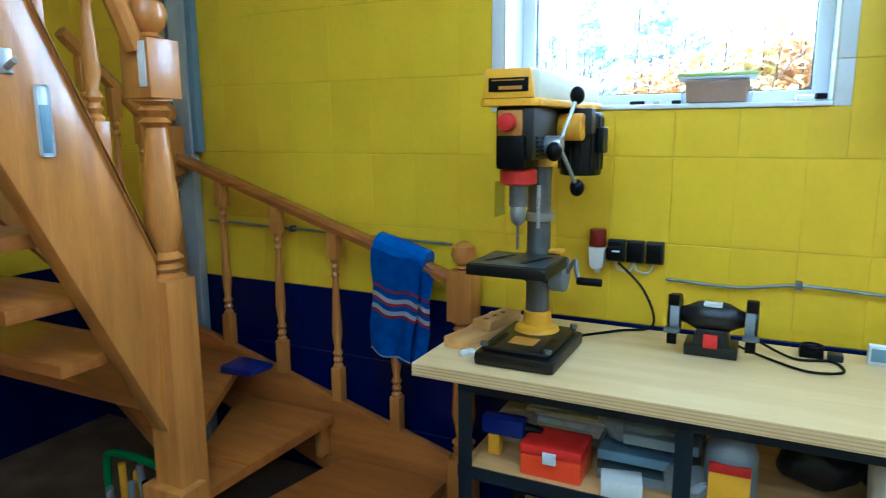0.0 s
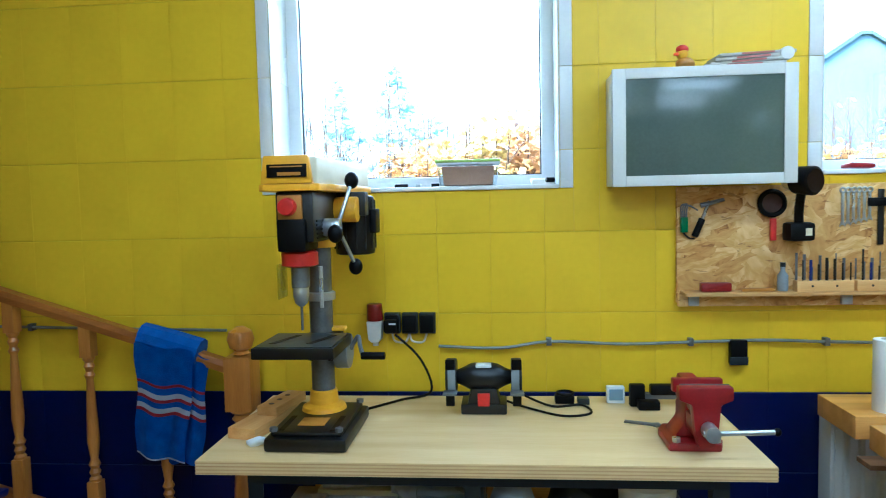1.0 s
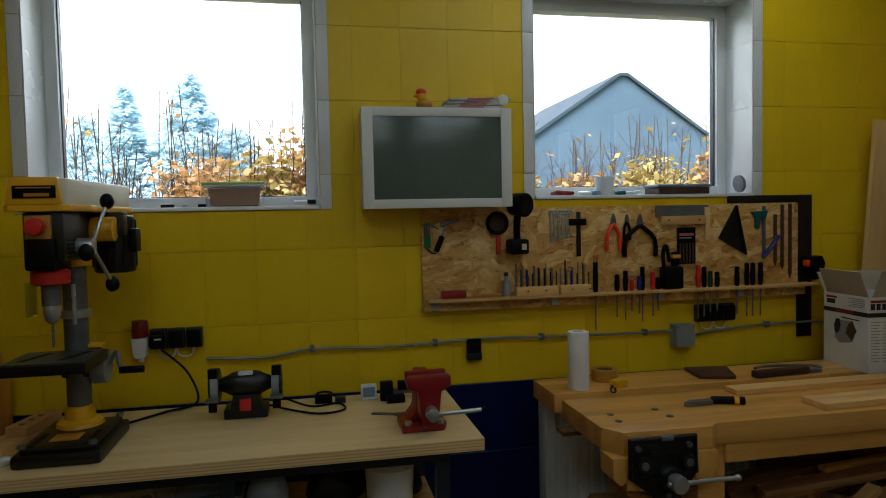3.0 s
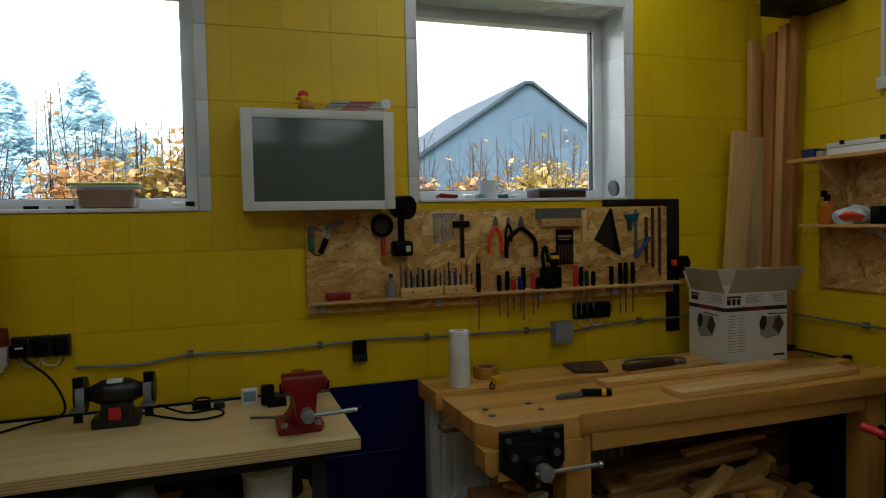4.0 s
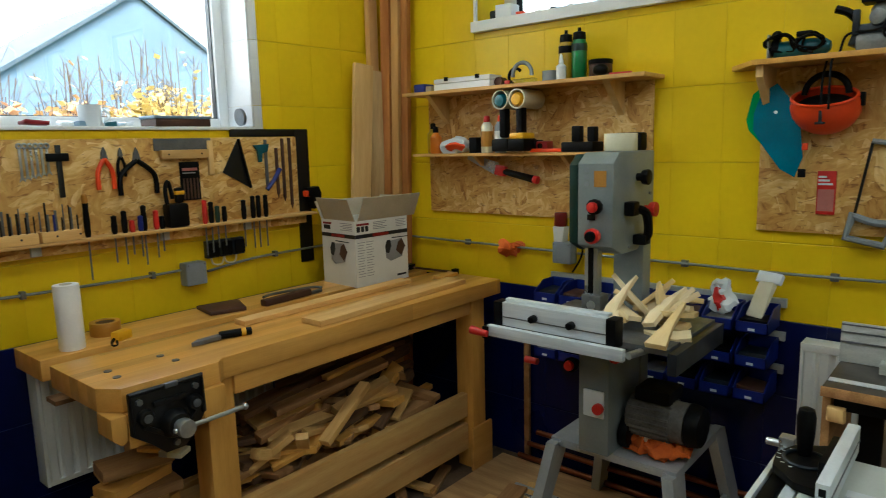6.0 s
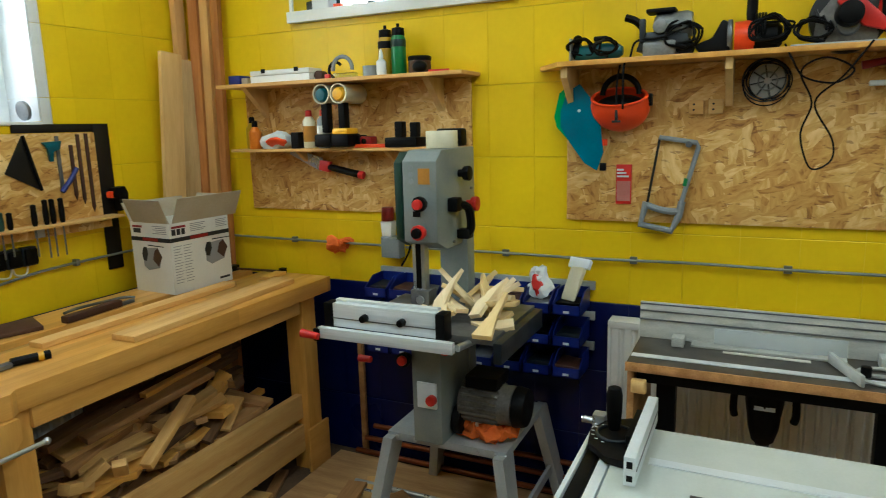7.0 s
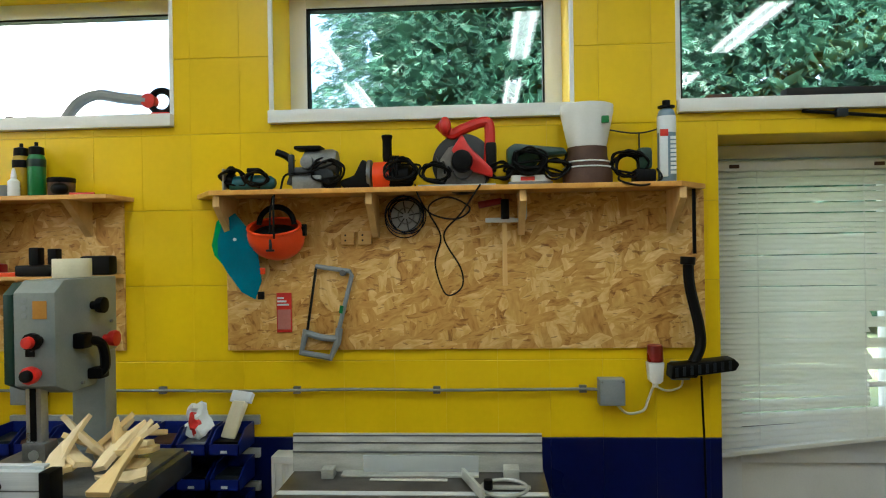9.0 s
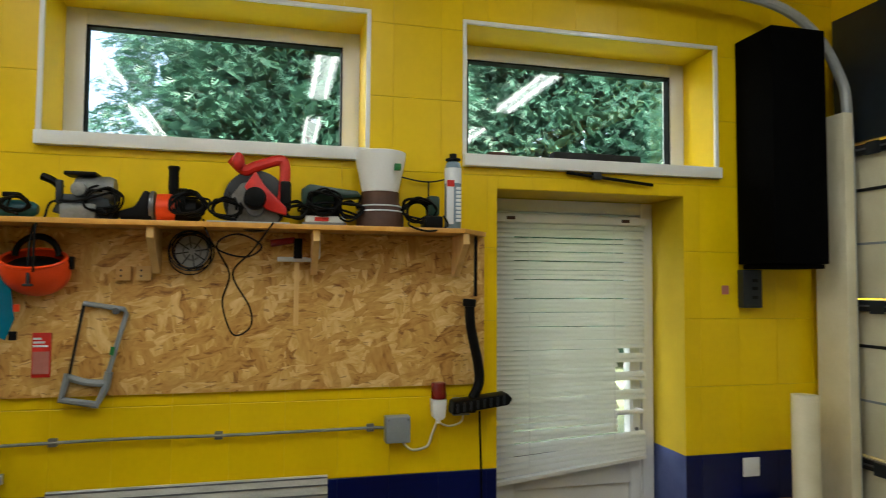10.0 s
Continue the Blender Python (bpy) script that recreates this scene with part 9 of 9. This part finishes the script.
solo("wood_chip", box(-0.045, 0.045, -0.02, 0.02, 0, 0.018, 0.003), brown_card, "thin brown wooden block on the sill", "block", on_wall_b(-3.93, WZ, 0.02))
solo("black_bar", box(-0.20, 0.22, -0.03, 0.03, 0, 0.04, 0.012), rubber, "long black rubber bar lying on the sill", "bar", on_wall_b(-4.38, WZ, 0.05))
rod = thing("black_rod", "thin black rod fixed under the sill", "rod", on_wall_b(-4.4, 2.10, -0.02))
part("rod", cyl((-0.18, 0, 0.025), (0.23, 0, -0.012), 0.007, None, 8), black, rod)
part("clip", box(-0.06, -0.02, -0.012, 0.012, 0.0, 0.03, 0.003), dark_grey, rod)

# ---------- door with blind ----------
d1 = thing("door_1", "white glazed door behind a damaged venetian blind", "door", kind="structure")
DX = 0.25
bm = box(DX, DX + 0.08, -4.79, -4.73, 0, 2.04, 0.004)
box(DX, DX + 0.08, -3.985, -3.922, 0, 2.04, 0.004, bm)
box(DX, DX + 0.08, -4.73, -3.985, 1.985, 2.04, 0.004, bm)
part("door_frame", bm, white_pvc, d1)
bm = box(DX + 0.012, DX + 0.07, -4.728, -4.672, 0.02, 1.98, 0.005)
box(DX + 0.012, DX + 0.07, -4.09, -3.988, 0.02, 1.98, 0.005, bm)
box(DX + 0.012, DX + 0.07, -4.672, -4.09, 1.89, 1.98, 0.005, bm)
box(DX + 0.012, DX + 0.07, -4.672, -4.09, 0.72, 0.83, 0.005, bm)
box(DX + 0.012, DX + 0.07, -4.672, -4.09, 0.02, 0.13, 0.005, bm)
part("door_leaf", bm, white_pvc, d1)
part("lower_panel", box(DX + 0.03, DX + 0.055, -4.672, -4.09, 0.13, 0.72), white_paint, d1)
pn = part("pane", box(DX + 0.04, DX + 0.044, -4.672, -4.09, 0.83, 1.89), window_glass, d1)
pn.visible_shadow = False
hn = part("door_handle", tube([(DX + 0.01, -4.70, 1.06), (DX - 0.045, -4.70, 1.06), (DX - 0.05, -4.60, 1.06), (DX - 0.05, -4.565, 1.06)], 0.011, 10, False), white_pvc, d1)
part("handle_plate", box(DX + 0.004, DX + 0.0118, -4.718, -4.68, 0.93, 1.12, 0.003), white_pvc, hn)
part("lock", cyl((DX + 0.003, -4.70, 0.97), (DX - 0.002, -4.70, 0.97), 0.009, None, 12), dull_steel, hn)
part("reveal", box(0.004, DX, -4.799, -4.7955, 0.9, 2.046), yellow, d1)
part("reveal", box(0.004, DX, -3.9175, -3.914, 0.9, 2.046), yellow, d1)
part("reveal", box(0.004, DX, -4.79, -3.92, 2.0455, 2.05), yellow, d1)
part("reveal", box(0.004, DX, -4.799, -4.7955, 0.0, 0.899), blue, d1)
part("reveal", box(0.004, DX, -3.9175, -3.914, 0.0, 0.899), blue, d1)
bld = thing("venetian_blind", "white venetian blind with bent slats on the door", "blind")
part("head_rail", box(DX - 0.05, DX - 0.015, -4.73, -3.97, 1.93, 1.965, 0.003), white_pvc, bld)
for y in (-4.05, -4.62):
    part("end_clip", box(DX - 0.054, DX - 0.05, y - 0.02, y + 0.02, 1.94, 1.955, 0.001), brown_card, bld)
r11 = random.Random(21)
sl_y0, sl_y1 = -3.985, -4.72
for k in range(51):
    z = 1.915 - 0.0212 * k
    y1 = sl_y1
    sag = 0.0
    if (27 <= k <= 45 and k % 4 not in (0, 1)) or k in (40, 41, 44):
        y1 = -4.575 + r11.uniform(-0.01, 0.01)
    if k > 40:
        sag = (k - 40) * 0.008
    lift, bend = r11.uniform(-0.0015, 0.0015), r11.uniform(-0.003, 0.002)
    me = bmesh.new()
    n = 6
    a = [[] for _ in range(5)]
    for i in range(n + 1):
        f = i / n
        yy = sl_y0 + (y1 - sl_y0) * f
        zz = z + lift + r11.uniform(-0.0006, 0.0006) - sag * (1 - f) + bend * math.sin(f * 3.1)
        for j in range(5):
            g = j / 4
            a[j].append(me.verts.new((DX - 0.049 + 0.02 * g - 0.0045 * math.sin(math.pi * g), yy, zz - 0.0103 + 0.0206 * g)))
    for j in range(4):
        for i in range(n):
            me.faces.new((a[j][i], a[j][i + 1], a[j + 1][i + 1], a[j + 1][i]))
    bmesh.ops.solidify(me, geom=me.faces[:], thickness=0.0008)
    part("slat", me, blind, bld)
part("bottom_rail", prism([(-3.985, 0.76), (-4.72, 0.845), (-4.72, 0.86), (-3.985, 0.78)], "yz", DX - 0.05, DX - 0.022, 0.002), blind, bld)
for y in (-4.14, -4.56):
    part("ladder_cord", box(DX - 0.0495, DX - 0.0485, y - 0.0015, y + 0.0015, 0.83, 1.93), tissue, bld)

# ---------- by the garage door ----------
spk = thing("wall_heater", "tall matt black box mounted high by the corner", "wall unit")
part("case", box(-0.24, -0.004, -5.345, -5.07, 1.745, 2.77, 0.006), matt_black, spk)
part("bottom_lip", box(-0.23, -0.01, -5.33, -5.09, 1.725, 1.744, 0.003), matt_black, spk)
spb = thing("loudspeaker", "black loudspeaker hung high in the corner", "loudspeaker", pose(-0.13, -0.37, 2.56))
part("cabinet", box(-0.10, 0.12, -0.145, 0.145, 0, 0.46, 0.008), black, spb)
part("woofer", cyl((-0.101, 0, 0.16), (-0.106, 0, 0.16), 0.095, None, 28), rubber, spb)
part("bracket", box(0.12, 0.128, -0.03, 0.03, 0.15, 0.3), black, spb)
th = thing("thermostat", "grey thermostat with small black buttons", "thermostat")
part("case", box(-0.045, -0.004, -5.165, -5.065, 1.55, 1.722, 0.006), dark_grey, th)
for z in (1.59, 1.63, 1.665):
    part("button", box(-0.048, -0.0455, -5.14, -5.11, z, z + 0.015, 0.001), black, th)
sw = thing("light_switch", "square white light switch on the blue tiles", "switch")
part("plate", box(-0.012, -0.003, -5.162, -5.078, 0.795, 0.878, 0.003), white_pvc, sw)
part("rocker", box(-0.016, -0.0125, -5.148, -5.092, 0.81, 0.863, 0.002), white_pvc, sw)
solo("wall_sticker", box(-0.0035, -0.0015, -5.02, -4.985, 1.61, 1.65), rose, "small faded pink sticker on the yellow tiles", "sticker")
solo("brown_panel", box(-0.06, -0.035, -5.3, -4.83, 0.001, 0.70, 0.003), scrapw, "brown wooden panel leaning against the blue tiles", "panel")
solo("paper_tube", cyl((-0.25, -5.20, 0.002), (-0.22, -5.22, 1.19), 0.055, None, 24, 0.004), cream, "tall cream cardboard tube standing in the corner", "tube")
jm = thing("garage_door", "cream sectional garage door with black hinges", "garage door", kind="structure")
part("jamb", box(-0.225, -0.05, YC + 0.12, YC + 0.17, 0, 2.42, 0.004), cream, jm)
for z0, z1 in ((0.002, 0.212), (0.217, 0.902), (0.907, 1.592), (1.597, 2.285)):
    pnl = part("panel", box(-3.33, -0.06, YC + 0.01, YC + 0.05, z0, z1, 0.006), cream, jm)
    part("strut", box(-3.28, -0.12, YC + 0.051, YC + 0.074, z1 - 0.05, z1 - 0.004, 0.003), black_metal, pnl, "dark steel stiffening strut")
    part("strut_lip", box(-3.28, -0.12, YC + 0.0745, YC + 0.080, z1 - 0.031, z1 - 0.023, 0.001), dull_steel, pnl)
    if z1 - z0 > 0.5:
        part("panel_rib", box(-3.28, -0.11, YC + 0.0505, YC + 0.056, z1 - 0.212, z1 - 0.198), black_metal, pnl)
        part("panel_rib", box(-3.28, -0.11, YC + 0.0505, YC + 0.054, z1 - 0.45, z1 - 0.44), grey_plastic, pnl)
    for x in (-0.29, -1.2, -2.0, -2.8):
        part("hinge", box(x - 0.035, x + 0.035, YC + 0.081, YC + 0.09, z1 - 0.06, z1 - 0.002, 0.004), dark_grey, pnl)
part("track", tube([(-0.17, YC + 0.09, 0.05), (-0.17, YC + 0.09, 1.4), (-0.17, YC + 0.09, 2.35), (-0.17, YC + 0.14, 2.62), (-0.17, YC + 0.34, 2.84), (-0.17, YC + 0.7, 2.92), (-0.17, YC + 1.6, 2.93)], 0.022, 10), galv, jm)
part("header", box(-3.33, -0.06, YC + 0.005, YC + 0.06, 2.297, 2.9, 0.004), dark_grey, jm)

# ---------- wall tiles (20 x 30 cm, stacked) ----------
def cut_away(rects, hole):
    out = []
    for a, b, c, d in rects:
        h0, h1, h2, h3 = hole
        if b <= h0 or a >= h1 or d <= h2 or c >= h3:
            out.append((a, b, c, d))
            continue
        if a < h0:
            out.append((a, h0, c, d))
        if b > h1:
            out.append((h1, b, c, d))
        m0, m1 = max(a, h0), min(b, h1)
        if c < h2:
            out.append((m0, m1, c, h2))
        if d > h3:
            out.append((m0, m1, h3, d))
    return [r for r in out if r[1] - r[0] > 0.012 and r[3] - r[2] > 0.012]


TILE_MESHES = {}


def tile_mesh(w, h, along_x, mat):
    key = (round(w, 3), round(h, 3), along_x, mat.name)
    if key not in TILE_MESHES:
        g, e = 0.0012, 0.0018
        a, b, c, d = -w / 2 + g * 0.08, w / 2 - g * 0.08, -h / 2 + g, h / 2 - g
        put = (lambda u, dep, z: (u, dep, z)) if along_x else (lambda u, dep, z: (dep, -u, z))
        vs = [put(u, 0.006, z) for u, z in ((a, c), (b, c), (b, d), (a, d))] + [put(u, 0.0012, z) for u, z in ((a, c), (b, c), (b, d), (a, d))] + [put(u, 0.0, z) for u, z in ((a + e * 0.2, c + e), (b - e * 0.2, c + e), (b - e * 0.2, d - e), (a + e * 0.2, d - e))]
        fs = [(8, 9, 10, 11)] + [(4 + i, 4 + (i + 1) % 4, 8 + (i + 1) % 4, 8 + i) for i in range(4)] + [(i, (i + 1) % 4, 4 + (i + 1) % 4, 4 + i) for i in range(4)]
        me = bpy.data.meshes.new("tile")
        me.from_pydata(vs, [], fs)
        me.materials.append(mat)
        TILE_MESHES[key] = me
    return TILE_MESHES[key]


def lay_tiles(wall, lo, hi, along_x, holes, first, near):
    """Tiles on one wall; those within 'near' are pieces, the rest one joined part."""
    rest_v, rest_f, rest_m = [], [], []
    r = random.Random(3)
    n = math.ceil((hi - lo) / 0.2) + 1
    for row in range(-3, 8):
        z0 = PAINT + 0.3 * row
        for i in range(-1, n):
            u0 = lo + first + 0.2 * i
            rects = [(max(u0, lo), min(u0 + 0.2, hi), z0, min(z0 + 0.3, CEIL))]
            if rects[0][1] - rects[0][0] < 0.012 or rects[0][3] - rects[0][2] < 0.012:
                continue
            for h in holes:
                rects = cut_away(rects, h)
            for a, b, c, d in rects:
                mat = blue if row < 0 else yellow
                uc, zc = (a + b) / 2, (c + d) / 2
                me = tile_mesh(b - a, d - c, along_x, mat)
                off = r.uniform(-0.0005, 0.0005)
                at = (uc, off, zc) if along_x else (off, uc, zc)
                if near[0] < uc < near[1] and near[2] < zc < near[3]:
                    ob = new("tile", me)
                    ob.parent = wall
                    ob.location = at
                    ob.rotation_euler = (r.uniform(-0.0015, 0.0015), 0, r.uniform(-0.0015, 0.0015)) if along_x else (0, r.uniform(-0.0015, 0.0015), r.uniform(-0.0015, 0.0015))
                else:
                    k = len(rest_v)
                    rest_v += [(v.co.x + at[0], v.co.y + at[1], v.co.z + at[2]) for v in me.vertices]
                    rest_f += [tuple(j + k for j in p.vertices) for p in me.polygons]
                    rest_m += [1 if row < 0 else 0] * len(me.polygons)
    me = bpy.data.meshes.new("tiles")
    me.from_pydata(rest_v, [], rest_f)
    me.materials.append(yellow)
    me.materials.append(blue)
    me.polygons.foreach_set("material_index", rest_m)
    ob = new("tiles", me)
    ob.parent = wall
    tagged(ob, "", kind="stuff")


lay_tiles(wall_A, XD, 0.0, True, [(h[0] - 0.05, h[1] + 0.05, h[2], h[3] + 0.072) for h in WIN_A], 0.02, (-5.2, 0.0, 0.85, 2.9))
lay_tiles(wall_B, YC, 0.0, False, [(h[1] - 0.014, h[0] + 0.014, h[2] - 0.048, h[3] + 0.014) for h in WIN_B] + [(DOOR_B[1], DOOR_B[0], -1, DOOR_B[3])], 0.145, (-5.4, 0.0, 0.55, 2.95))
